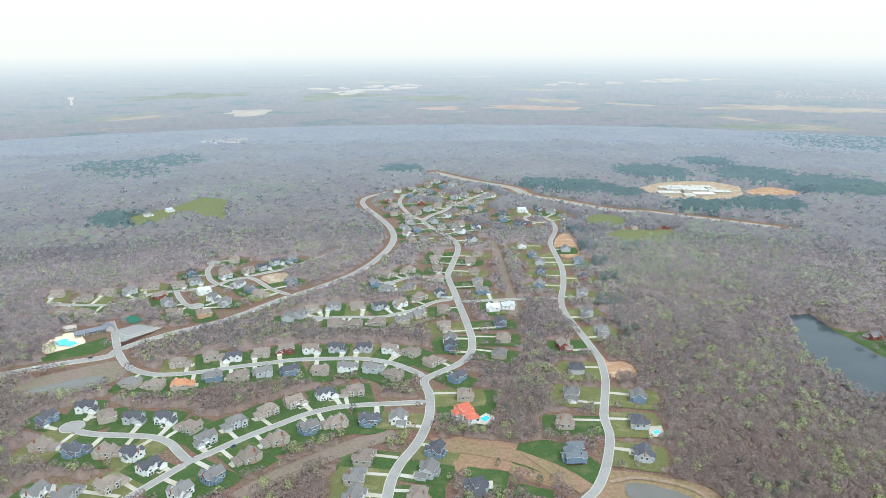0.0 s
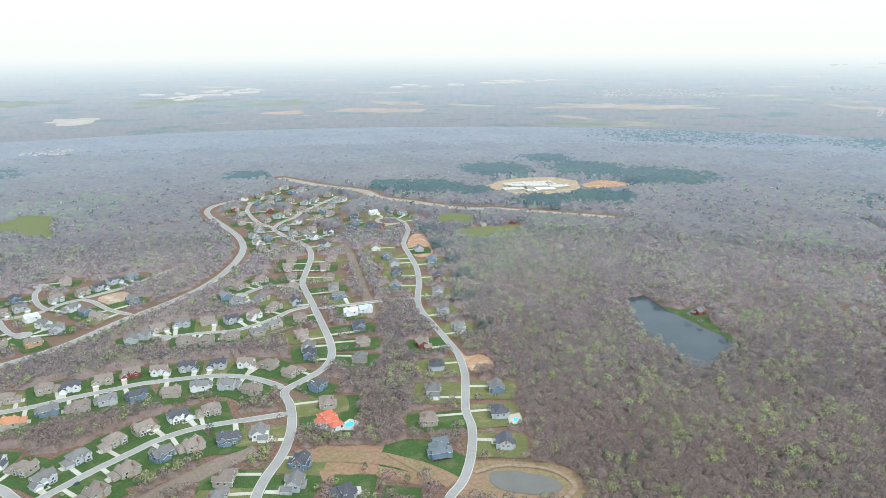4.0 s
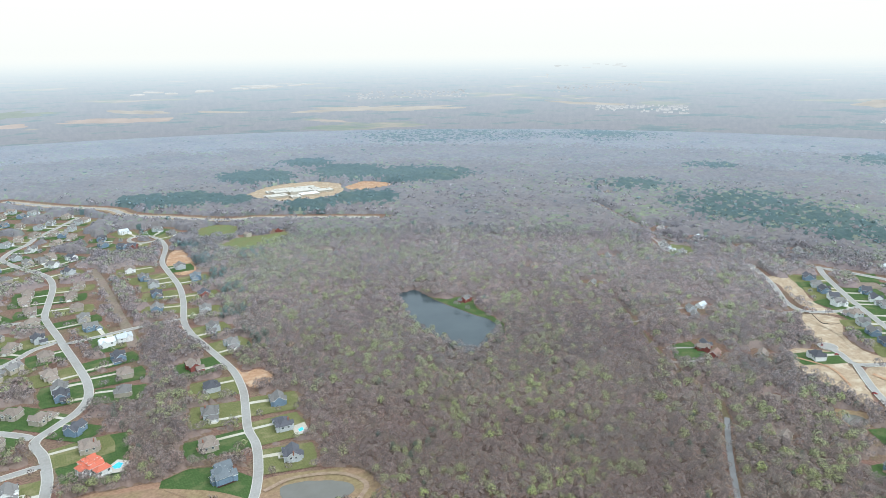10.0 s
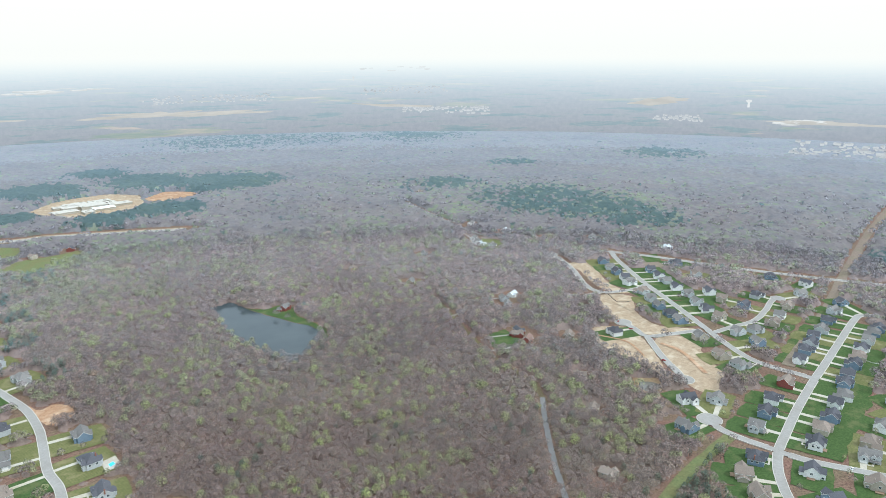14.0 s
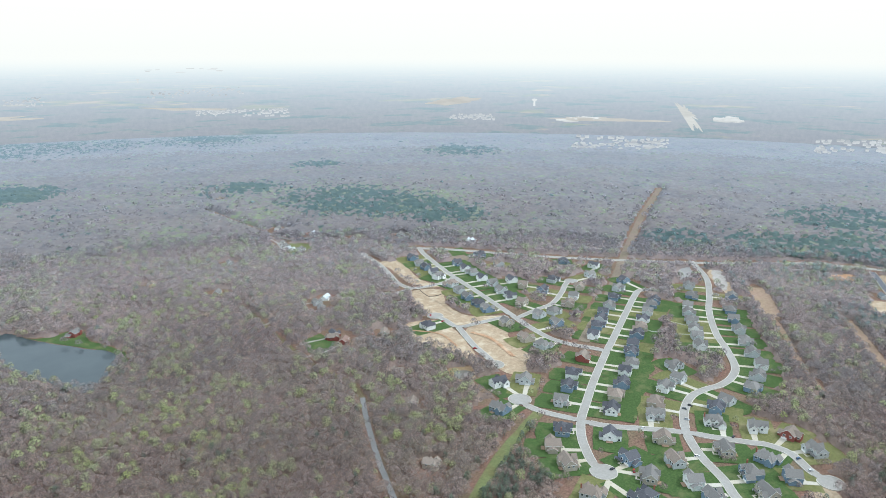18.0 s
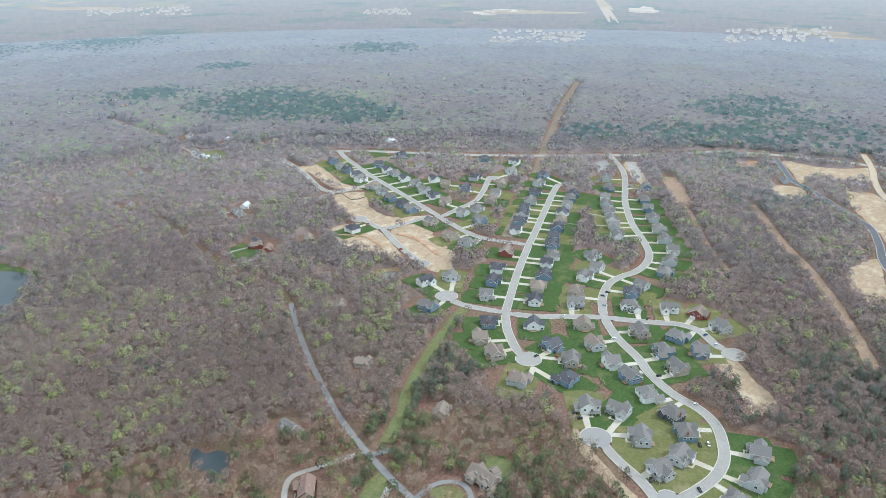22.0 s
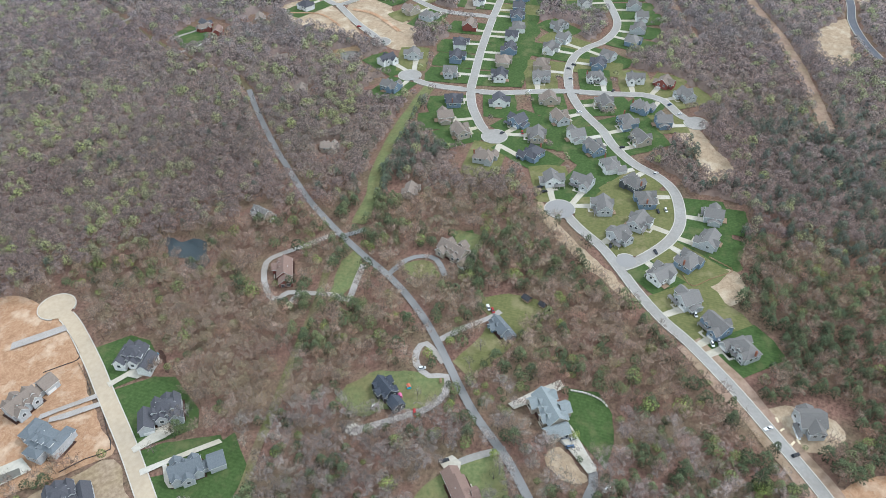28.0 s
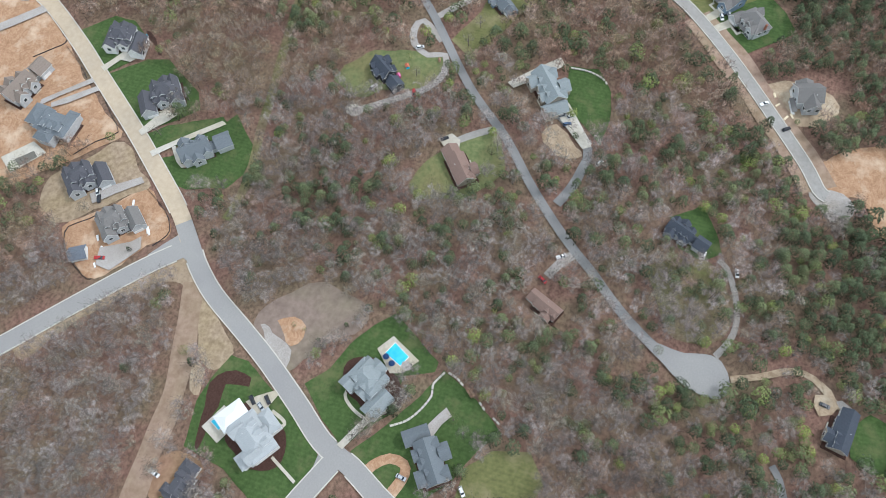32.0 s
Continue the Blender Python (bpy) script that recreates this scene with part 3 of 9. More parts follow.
# waters and ground cover
patch("dirt_tan", (455.4, 1637.6), (519.0, 1698.4), (586.8, 1718.6), (652.5, 1709.9), (692.7, 1646.0), (652.7, 1533.2), (578.4, 1488.8), (494.8, 1490.4), (458.7, 1555.0))
patch("dirt_orange", (687.3, 1600.1), (754.2, 1644.7), (798.1, 1597.8), (793.8, 1536.3), (716.0, 1514.4), (672.4, 1526.9))
patch("meadow", (280, 1361), (323, 1376), (350, 1346), (331, 1283), (295, 1278), (272, 1286))
patch("meadow", (321, 1255), (369, 1251), (424, 1250), (398, 1196), (358, 1185), (314, 1160), (294, 1180), (274, 1215))
patch("dirt_orange", (168.2, 746.3), (175.5, 701.7), (193.6, 701.5), (200.3, 680.9), (191.8, 658.9), (172.9, 664.2), (169.5, 701.8))
patch("dirt_orange", (198.7, 1207.1), (223.6, 1237.4), (225.3, 1163.1), (219.1, 1103.1), (193.3, 1084.7), (185.0, 1136.3))
patch("dirt_orange", (145.7, 535.1), (182.6, 530.4), (173.0, 505.5), (147.4, 503.3), (139.0, 516.3))
patch("lawn", (64.9, 540.3), (86.1, 546.1), (104.1, 538.0), (115.5, 527.5), (128.3, 504.9), (115.1, 480.0), (101.7, 475.1), (82.0, 499.5), (65.8, 522.1))
patch("lawn", (21.0, 507.6), (52.9, 496.6), (47.3, 472.7), (15.6, 483.6))
patch("lawn", (57.7, 482.5), (83.6, 473.7), (81.6, 453.8), (46.0, 466.0))
patch("lawn", (-8.4, 638.7), (25.1, 640.8), (52.7, 635.8), (50.3, 604.2), (41.3, 563.5), (24.6, 558.8), (-5.3, 578.6))
patch("dirt_brown", (129.4, 498.4), (165.3, 492.2), (203.3, 474.7), (208.9, 447.8), (201.3, 423.6), (109.3, 444.3), (121.0, 478.0))
patch("dirt_red", (7.1, 549.6), (36.2, 544.8), (64.4, 535.7), (94.7, 486.7), (76.0, 479.4), (42.8, 502.5), (11.0, 498.8))
patch("lawn", (19.3, 505.8), (51.5, 498.5), (46.3, 464.0), (14.5, 464.2))
patch("lawn", (63.9, 540.1), (96.5, 541.7), (101.3, 526.7), (80.3, 494.4), (54.9, 510.4))
patch("meadow", (-417.1, 1318.8), (-519.6, 1414.3), (-543.6, 1299.3), (-579.4, 1278.8), (-612.3, 1367.6), (-567.4, 1451.1), (-529.0, 1550.8), (-470.2, 1520.5))
patch("dirt_tan", (-266.4, 994.5), (-234.7, 1012.7), (-222.4, 973.4), (-243.9, 961.2))
patch("pool_deck", (-456.0, 748.0), (-452.0, 777.0), (-436.0, 787.0), (-414.0, 765.0), (-409.0, 751.0), (-424.0, 739.0), (-440.0, 727.0), (-456.0, 732.0))
patch("lawn", (-409.0, 757.0), (-394.0, 774.0), (-377.0, 752.0), (-383.0, 729.0), (-410.0, 714.0), (-436.0, 703.0), (-440.0, 722.0), (-424.0, 735.0))
patch("mulch", (-372.0, 756.0), (-362.0, 748.0), (-341.0, 792.0), (-345.0, 800.0))
patch("car_park", (-380.0, 763.0), (-370.0, 757.0), (-347.0, 796.0), (-367.0, 812.0), (-388.0, 797.0))
patch("dirt_dull", (-434.0, 642.5), (-419.4, 667.1), (-379.9, 693.2), (-352.9, 706.8), (-329.1, 679.3), (-338.2, 653.8), (-368.7, 624.4), (-412.7, 624.8))
patch("lawn", (452.0, 822.0), (464.0, 792.0), (478.0, 777.0), (496.0, 779.0), (505.0, 758.0), (491.0, 730.0), (492.0, 702.0), (489.0, 666.0), (474.0, 642.0), (462.0, 633.0), (474.0, 652.0), (483.0, 684.0), (475.5, 712.0), (467.5, 754.0), (460.5, 796.0))
patch("dirt_tan", (919.3, 607.8), (948.9, 587.2), (880.7, 509.3), (866.3, 463.8), (850.3, 487.5), (862.9, 523.0), (901.8, 573.0))
patch("dirt_tan", (821.2, 492.0), (852.9, 456.8), (801.8, 421.4), (778.1, 380.4), (798.0, 340.4), (767.2, 355.3), (741.8, 374.6), (758.3, 425.1), (777.7, 459.7))
patch("dirt_tan", (734.2, 359.2), (771.9, 330.0), (731.7, 298.1), (695.0, 258.9), (650.6, 249.7), (647.8, 273.4), (680.1, 308.1))
patch("dirt_tan", (716.2, 432.5), (747.0, 401.1), (721.8, 364.6), (670.5, 314.2), (645.7, 295.9), (658.4, 322.5), (665.0, 358.0), (671.8, 391.4), (684.4, 413.9))
patch("dirt_brown", (624.4, 326.4), (640.8, 307.2), (624.0, 292.6), (605.8, 297.1), (607.5, 313.1))
patch("pond_muddy", (620.8, 317.1), (631.3, 307.4), (624.1, 295.9), (609.4, 298.8), (609.5, 308.7))
patch("pond_muddy", (771.1, 490.8), (785.4, 486.2), (778.5, 474.1), (758.6, 471.0), (758.6, 481.4))
patch("dirt_tan", (573.7, -27.6), (573.0, -40.5), (549.2, -54.9), (527.5, -68.1), (510.9, -71.9), (498.2, -56.0), (514.3, -46.7), (541.2, -36.7), (556.8, -23.8))
patch("dirt_orange", (1201.6, -29.6), (1217.2, -65.0), (1178.7, -66.8), (1158.3, -34.9))
patch("dirt_tan", (1236.4, -100.2), (1218.9, -143.8), (1219.3, -180.7), (1235.2, -224.9), (1161.9, -212.9), (1136.2, -173.1), (1158.0, -146.1), (1117.1, -119.9), (1169.3, -110.8))
patch("dirt_tan", (1092.0, -81.1), (1094.7, -118.8), (1052.2, -123.8), (1025.6, -104.7), (1042.0, -81.6))
patch("dirt_tan", (1104.6, -175.9), (1100.0, -213.9), (1012.2, -226.8), (872.1, -206.1), (952.7, -195.2), (1021.7, -178.7))
patch("dirt_tan", (809.3, -149.2), (853.3, -182.0), (791.4, -182.1), (737.0, -182.2), (729.4, -161.4), (750.1, -146.0))
patch("dirt_tan", (1128.1, 136.3), (1150.1, 117.5), (1033.3, 86.5), (1024.7, 93.3), (1077.0, 120.4))
patch("car_park", (1103.0, 177.9), (1138.8, 166.4), (1081.2, 146.3), (1059.0, 161.2))
patch("lawn_pale", (426.5, 40.2), (413.2, 35.1), (400.2, 25.1), (388.9, 12.8), (384.6, 1.0), (393.9, -11.2), (411.3, -23.0), (429.4, -29.6), (448.6, -30.2), (462.8, -25.8), (479.3, -14.4), (493.0, -0.4), (493.6, 15.1), (469.2, 23.1), (447.2, 32.1))
patch("lawn", (468.9, -33.3), (473.1, -63.4), (456.2, -69.5), (424.2, -71.0), (399.3, -78.9), (384.4, -64.2), (377.2, -42.8), (390.9, -25.0), (404.3, -29.8), (424.6, -34.4), (448.3, -35.7))
patch("dirt_tan", (381.9, -48.6), (395.5, -64.2), (391.8, -78.0), (371.6, -80.8), (357.1, -67.3), (363.8, -57.4))
patch("dirt_tan", (281.5, -90.2), (290.7, -106.7), (283.9, -129.8), (267.6, -126.0), (259.5, -105.9), (269.1, -94.6))
patch("dirt_orange", (236.5, -122.5), (250.4, -135.6), (258.2, -149.5), (256.9, -166.8), (217.0, -171.5), (206.5, -158.5), (226.1, -146.1), (222.0, -132.4))
patch("gravel", (225.9, -120.1), (225.8, -127.8), (225.3, -137.7), (218.8, -144.4), (210.7, -141.7), (208.2, -133.6), (213.6, -127.0), (219.6, -121.9))
patch("dirt_tan", (91.1, 170.2), (84.2, 161.3), (75.2, 150.3), (64.2, 136.8), (56.2, 129.7), (47.7, 133.8), (48.2, 141.4), (61.2, 146.8), (71.6, 156.9), (82.2, 168.1))
patch("dirt_tan", (47.1, 145.3), (43.3, 139.0), (32.9, 136.5), (34.0, 142.0))
patch("dirt_orange", (226.6, 385.9), (228.2, 338.3), (210.9, 313.6), (197.5, 296.6), (180.9, 277.4), (157.3, 249.2), (149.6, 239.2), (131.9, 254.5), (119.7, 268.4), (100.0, 298.1), (164.6, 353.9))
patch("dirt_orange", (91.9, 241.6), (101.9, 231.2), (111.7, 221.6), (124.5, 209.2), (112.6, 192.1), (104.1, 186.7), (93.7, 193.7), (77.9, 205.3), (69.8, 215.3), (77.7, 230.3))
patch("dry_grass", (144.6, 240.7), (145.2, 230.0), (132.9, 218.2), (126.6, 209.3), (115.1, 221.7), (93.8, 243.3), (97.7, 259.0), (115.9, 262.8), (130.6, 250.4))
patch("lawn", (208.4, 297.8), (224.8, 281.3), (225.0, 268.3), (218.3, 258.2), (205.6, 250.3), (186.2, 266.4), (189.4, 272.5))
patch("lawn", (185.5, 266.0), (201.5, 248.2), (205.1, 236.2), (188.6, 209.8), (178.6, 203.7), (167.8, 213.8), (155.1, 230.6))
patch("lawn", (153.9, 228.3), (164.4, 216.3), (177.6, 189.8), (172.2, 182.3), (156.1, 202.0), (144.1, 217.2))
patch("lawn", (141.1, 215.0), (151.2, 199.6), (180.9, 182.8), (163.7, 164.1), (147.1, 164.5), (136.7, 169.6), (130.7, 189.8), (131.8, 203.6))
patch("dry_grass", (34.4, 234.6), (52.5, 219.9), (80.7, 194.0), (96.1, 174.8), (89.4, 165.3), (64.2, 136.8), (56.4, 128.9), (44.8, 133.9), (47.8, 142.7), (67.6, 155.0), (81.8, 169.4), (71.9, 186.4), (44.2, 212.1), (22.8, 224.5))
patch("dirt_dull", (73.5, 126.0), (87.6, 119.4), (101.4, 104.5), (100.5, 89.2), (96.3, 75.9), (84.7, 74.6), (73.3, 87.7), (62.4, 95.0), (54.6, 101.9), (60.7, 114.6))
patch("dirt_orange", (77.6, 116.4), (80.9, 108.3), (78.6, 101.2), (72.4, 100.2), (67.7, 104.4), (70.9, 110.1))
patch("mulch", (219.8, 257.5), (218.7, 253.9), (212.8, 247.3), (207.9, 242.3), (206.3, 243.4), (211.4, 249.2), (216.2, 254.9))
patch("drive", (203.1, 127.6), (206.6, 122.2), (204.4, 117.7), (200.5, 119.3), (199.6, 124.9))
patch("gravel", (73.1, 122.3), (73.8, 117.2), (69.7, 111.1), (64.8, 104.1), (57.7, 103.2), (59.4, 108.8), (65.9, 116.8))
patch("mulch", (46.1, 46.9), (53.3, 43.3), (61.5, 37.8), (69.2, 34.2), (65.6, 31.7), (58.3, 34.0), (50.4, 39.6))
patch("mulch", (86.9, 67.3), (94.0, 63.4), (96.0, 59.8), (91.3, 59.6), (86.0, 63.5), (82.9, 65.9))
patch("lawn", (376.2, 120.4), (385.8, 107.3), (373.7, 98.8), (354.7, 97.3), (363.9, 105.8))
patch("dirt_tan", (443.5, 72.4), (426.7, 60.8), (410.6, 51.0), (397.7, 36.6), (384.4, 22.8), (370.3, 6.0), (354.1, -10.1), (346.8, -14.2), (348.3, -3.7), (361.6, 12.1), (377.4, 29.4), (394.6, 45.9), (407.4, 56.5), (424.6, 67.1))
patch("gravel", (1130.2, 131.4), (1145.0, 121.2), (1090.6, 103.9), (1044.8, 99.0), (1056.3, 112.6))
patch("meadow", (940.6, 806.9), (957.5, 786.7), (942.8, 749.3), (905.0, 734.1), (888.6, 755.2))
patch("dirt_dull", (1018.6, 543.9), (1036.7, 537.3), (1019.5, 492.0), (1000.0, 487.7), (991.5, 506.9))
patch("thin_grass", (282.3, 292.8), (283.8, 280.3), (293.6, 267.9), (311.2, 270.6), (310.3, 265.5), (291.1, 260.6), (278.5, 274.7), (277.1, 287.0))
patch("meadow", (334.5, 143.6), (343.5, 130.7), (339.7, 119.3), (327.8, 121.1), (325.8, 132.2))
patch("lawn", (55.2, 129.8), (54.6, 120.7), (43.7, 101.1), (28.7, 76.0), (18.5, 71.5), (4.3, 77.1), (-2.7, 95.7), (6.0, 111.9), (9.7, 133.2), (30.1, 136.4), (43.4, 133.9))
patch("lawn", (52.4, 91.0), (63.4, 82.5), (76.5, 77.4), (87.2, 71.1), (97.3, 61.6), (88.6, 47.2), (80.4, 34.5), (75.3, 34.5), (69.7, 48.0), (50.4, 48.4), (39.4, 58.2), (30.5, 64.1), (38.9, 77.2))
patch("lawn", (29.9, 59.6), (44.8, 49.2), (63.2, 37.6), (77.8, 30.9), (69.3, 13.5), (57.3, -2.3), (46.3, 6.2), (31.6, 12.8), (18.6, 23.0), (15.3, 33.6), (20.9, 47.4))
patch("mulch", (11.2, 128.3), (28.7, 132.2), (39.5, 132.9), (47.6, 129.3), (49.2, 119.8), (44.6, 116.4), (41.5, 126.6), (30.6, 125.9), (17.4, 125.5), (9.4, 126.0))
patch("lawn_pale", (37.7, 9.4), (48.4, -0.5), (53.6, -17.4), (41.5, -26.9), (29.8, -21.0), (20.4, 9.4))
patch("dirt_red", (4.8, 140.7), (6.6, 124.7), (-1.4, 119.5), (-10.9, 121.9), (-16.4, 135.8))
patch("lawn", (265.2, 14.9), (267.5, -1.5), (254.0, -11.4), (235.6, -14.7), (218.9, -12.7), (228.9, -1.2), (239.4, 11.4))
patch("lawn", (187.1, -55.6), (198.5, -71.1), (183.2, -81.1), (174.4, -84.1), (167.7, -74.6), (171.1, -62.7))
patch("thin_grass", (158.0, -51.0), (167.6, -77.4), (154.4, -90.4), (134.4, -93.3), (123.6, -79.0), (125.8, -65.2), (141.2, -56.9))
patch("lawn", (105.0, -150.3), (114.3, -159.4), (109.8, -174.3), (89.9, -175.3), (88.0, -161.2), (92.8, -152.4))
patch("meadow", (167.5, 78.7), (185.4, 72.6), (194.5, 64.3), (210.3, 45.1), (193.7, 32.7), (173.5, 40.9), (165.5, 53.8), (160.4, 70.7))
patch("meadow", (221.5, 139.6), (241.5, 128.1), (248.7, 113.4), (251.0, 88.5), (240.5, 81.8), (225.9, 90.5), (221.0, 107.2), (211.1, 120.5), (216.5, 136.0))
patch("lawn_pale", (264.0, 84.7), (288.6, 74.0), (304.6, 71.1), (318.5, 86.3), (330.0, 66.5), (330.3, 47.7), (323.5, 35.1), (299.2, 47.9), (274.1, 59.4), (254.6, 71.3))
patch("meadow", (326.9, 183.9), (341.6, 180.1), (331.2, 171.1), (306.6, 168.1), (291.6, 173.0), (292.2, 179.2))
patch("meadow", (380.8, 119.0), (381.2, 100.1), (365.0, 96.4), (358.4, 108.0))
patch("lawn", (608.7, 510.8), (637.1, 506.6), (629.1, 476.2), (587.2, 461.1), (586.4, 483.7))
patch("lawn", (1042.2, 547.0), (1068.9, 533.4), (1034.9, 505.9), (1012.5, 521.0))
patch("dirt_tan", (216.4, 18.4), (224.9, 12.6), (212.7, -4.2), (207.8, -2.3), (206.5, 8.1))
pond("lake", "water", "still blue-grey lake among the woods", (430.0, 833.4), (457.4, 836.2), (460.0, 796.5), (465.9, 754.2), (474.5, 709.8), (481.6, 684.1), (471.0, 649.8), (437.2, 628.1), (403.5, 608.7), (400.1, 628.3), (398.1, 661.5), (392.6, 691.3), (394.9, 735.7), (413.7, 787.8))
pond("retention_pond", "muddy", "grey retention pond in bare soil", (140.5, 481.1), (163.0, 478.3), (182.8, 466.5), (190.0, 451.9), (180.0, 443.6), (157.5, 449.0), (140.2, 461.9))
pond("club_pond", "muddy", "grey shallow pond beside the avenue", (-412.9, 639.9), (-391.9, 653.1), (-360.2, 670.4), (-340.5, 661.3), (-357.6, 646.6), (-384.0, 632.6))
pond("wood_pond", "water", "small dark pond in the woods", (309.5, 317.0), (315.0, 311.0), (312.0, 302.5), (318.0, 297.0), (316.5, 284.0), (309.0, 280.5), (300.0, 272.0), (289.0, 275.5), (291.0, 286.0), (297.5, 291.0), (296.0, 302.0), (302.0, 306.5))

# cleared ways and drives
clear_way("pipeline_clearing", 13.0, "dirt_dull", (1797.7, 350.2), (1619.5, 332.2), (1470.8, 317.3), (1296.4, 292.9), (1155.9, 273.3), (963.8, 243.5), (765.8, 221.0))
clear_way("pipeline_grass", 11.0, "meadow", (586.7, 205.9), (511.9, 207.6), (444.1, 202.5), (402.7, 192.8), (368.4, 189.7))
clear_way("pipeline_track", 5.0, "thin_grass", (326.5, 192.5), (283.4, 183.0), (254.6, 179.0), (225.8, 174.3), (198.6, 169.5), (176.1, 166.4), (151.7, 161.2), (134.2, 160.4), (119.9, 162.0))
clear_way("pipeline_end", 11.0, "dirt_path", (83.8, 162.7), (66.8, 157.7), (45.2, 151.2), (24.0, 147.3), (0.4, 146.5), (-17.3, 145.0), (-36.1, 144.8))
clear_way("street_verge", 19.0, "dirt_path", (320.8, -47.8), (294.9, -72.2), (263.6, -97.7), (238.2, -117.4), (224.2, -125.9))
clear_way("cleared_strip", 12.0, "dirt_path", (991.9, -51.4), (952.7, -64.3), (864.8, -86.3), (794.3, -110.0), (732.7, -125.0), (674.0, -136.1), (598.4, -147.6))
clear_way("cleared_slope", 24.0, "dirt_path", (1077.4, 64.9), (1028.3, 48.1), (959.5, 32.4))
clear_way("cleared_trail", 6.0, "dirt_path", (959.5, 32.4), (922.1, 19.5), (821.0, -6.9), (756.3, -30.6))
clear_way("highway_verge", 30.0, "dry_grass", (-27.3, 1858.4), (64.7, 1737.6), (160.2, 1643.9), (190.1, 1560.4), (260.1, 1489.3), (319.6, 1429.3), (369.6, 1398.1), (421.8, 1382.5), (613.9, 1261.9))
clear_way("school_road", 9.0, "gravel", (485.3, 1604.3), (497.5, 1518.7), (534.7, 1484.0), (590.3, 1488.5), (652.6, 1539.1))
clear_way("west_clearing", 12.0, "dirt_dull", (82.0, 1190.4), (87.4, 1105.0), (89.0, 964.3), (90.6, 894.7), (88.5, 833.7))
clear_way("south_clearing", 18.0, "dirt_brown", (-12.3, 540.7), (25.9, 531.6), (53.7, 522.8), (79.6, 506.2), (99.1, 486.7), (109.7, 473.4))
clear_way("village_clearing", 18.0, "dirt_dull", (-42.1, 554.7), (-70.3, 541.2), (-104.6, 515.7), (-135.4, 488.3), (-155.1, 463.3))
clear_way("brick_house_drive", 4.2, "gravel", (355.3, 198.8), (347.9, 205.0), (328.4, 221.4), (319.5, 229.6), (310.3, 233.5), (295.1, 227.1), (282.3, 216.5), (280.4, 211.2), (282.6, 207.6), (288.1, 205.4), (292.4, 189.4), (295.2, 174.7), (293.3, 165.0), (312.5, 166.8), (328.0, 168.4))
clear_way("shed_drive", 3.2, "gravel", (292.0, 189.2), (287.2, 198.8), (280.1, 199.7))
clear_way("side_lane", 4.5, "asphalt", (350.7, 196.6), (358.3, 187.7), (364.3, 181.6))
clear_way("loop_drive", 4.0, "gravel", (261.6, 89.2), (273.1, 103.9), (265.4, 107.4), (255.7, 104.0), (249.8, 94.1), (252.7, 84.6), (240.7, 81.5), (228.5, 87.0), (218.8, 98.7), (204.0, 118.2), (201.9, 122.4))
clear_way("green_house_drive", 4.0, "gravel", (277.3, 97.8), (291.2, 86.5), (305.2, 72.8), (312.8, 67.6))
clear_way("grey_house_drive", 5.0, "asphalt", (177.8, 1.2), (188.6, -3.7), (201.9, -6.7), (214.6, -6.9), (228.6, 8.8), (230.9, 14.1))
clear_way("brown_house_drive", 4.0, "concrete", (215.3, 39.6), (208.2, 50.9), (199.9, 61.2), (194.9, 62.9))
clear_way("west_house_drive", 4.0, "asphalt", (321.1, 149.5), (340.9, 142.0), (348.3, 132.4), (347.6, 122.0), (333.9, 111.4))
clear_way("mobile_drive", 4.5, "gravel", (152.5, -13.7), (145.7, -8.1), (137.4, -3.8))
clear_way("circle_drive", 3.0, "gravel", (120.9, -88.7), (130.2, -93.9), (141.0, -95.8), (155.2, -93.0), (167.4, -87.1), (170.1, -82.6))
clear_way("sandy_track", 3.2, "dirt_tan", (112.2, -97.0), (116.9, -108.8), (124.2, -123.3), (123.5, -133.6), (116.8, -141.3), (113.2, -147.1))
clear_way("black_house_drive", 3.5, "asphalt", (78.9, -119.8), (73.9, -123.6), (66.8, -126.1), (60.6, -128.0))
clear_way("farm_lane", 5.5, "thin_grass", (525.4, 369.0), (516.5, 359.2), (541.9, 390.7), (553.5, 422.3), (562.0, 453.8), (585.6, 506.5), (619.4, 569.7), (662.0, 653.1))
clear_way("wood_drive", 4.0, "gravel", (621.8, 586.4), (639.0, 583.8), (675.7, 596.7), (698.1, 592.1), (717.7, 584.5), (725.6, 572.2))
clear_way("brick_farm_drive", 3.5, "gravel", (592.5, 506.4), (610.3, 502.0), (625.0, 493.1), (638.0, 489.0))
clear_way("brick_farm_lane", 3.5, "gravel", (575.9, 479.4), (589.6, 470.7), (614.1, 465.5), (628.8, 468.1))
clear_way("farm_drive", 4.0, "gravel", (959.6, 874.8), (932.7, 824.6), (891.6, 780.7), (890.4, 751.0))

# streets
road("avenue", 9.8, "concrete", (-479.6, 652.6), (-458.2, 673.9), (-412.8, 699.0), (-367.3, 718.5), (-360.8, 739.3), (-322.2, 780.8), (-268.4, 824.5), (-214.4, 898.4), (-176.4, 941.1), (-136.2, 998.0), (-108.9, 1061.8), (-90.0, 1140.4), (-85.9, 1207.8), (-97.8, 1279.1), (-125.5, 1359.0), (-161.8, 1454.0), (-172.4, 1509.0), (-161.0, 1555.4), (-120.6, 1604.1))
road("collector_road", 7.4, "concrete", (-409.0, 820.5), (-388.4, 784.9), (-366.0, 740.9), (-348.1, 711.1), (-328.9, 688.6), (-304.0, 675.1), (-283.0, 673.6), (-255.4, 678.6), (-217.9, 691.6), (-184.2, 701.0), (-161.4, 707.8), (-125.2, 710.3), (-88.5, 710.0), (-57.2, 699.8), (-35.4, 683.1), (-20.2, 667.3))
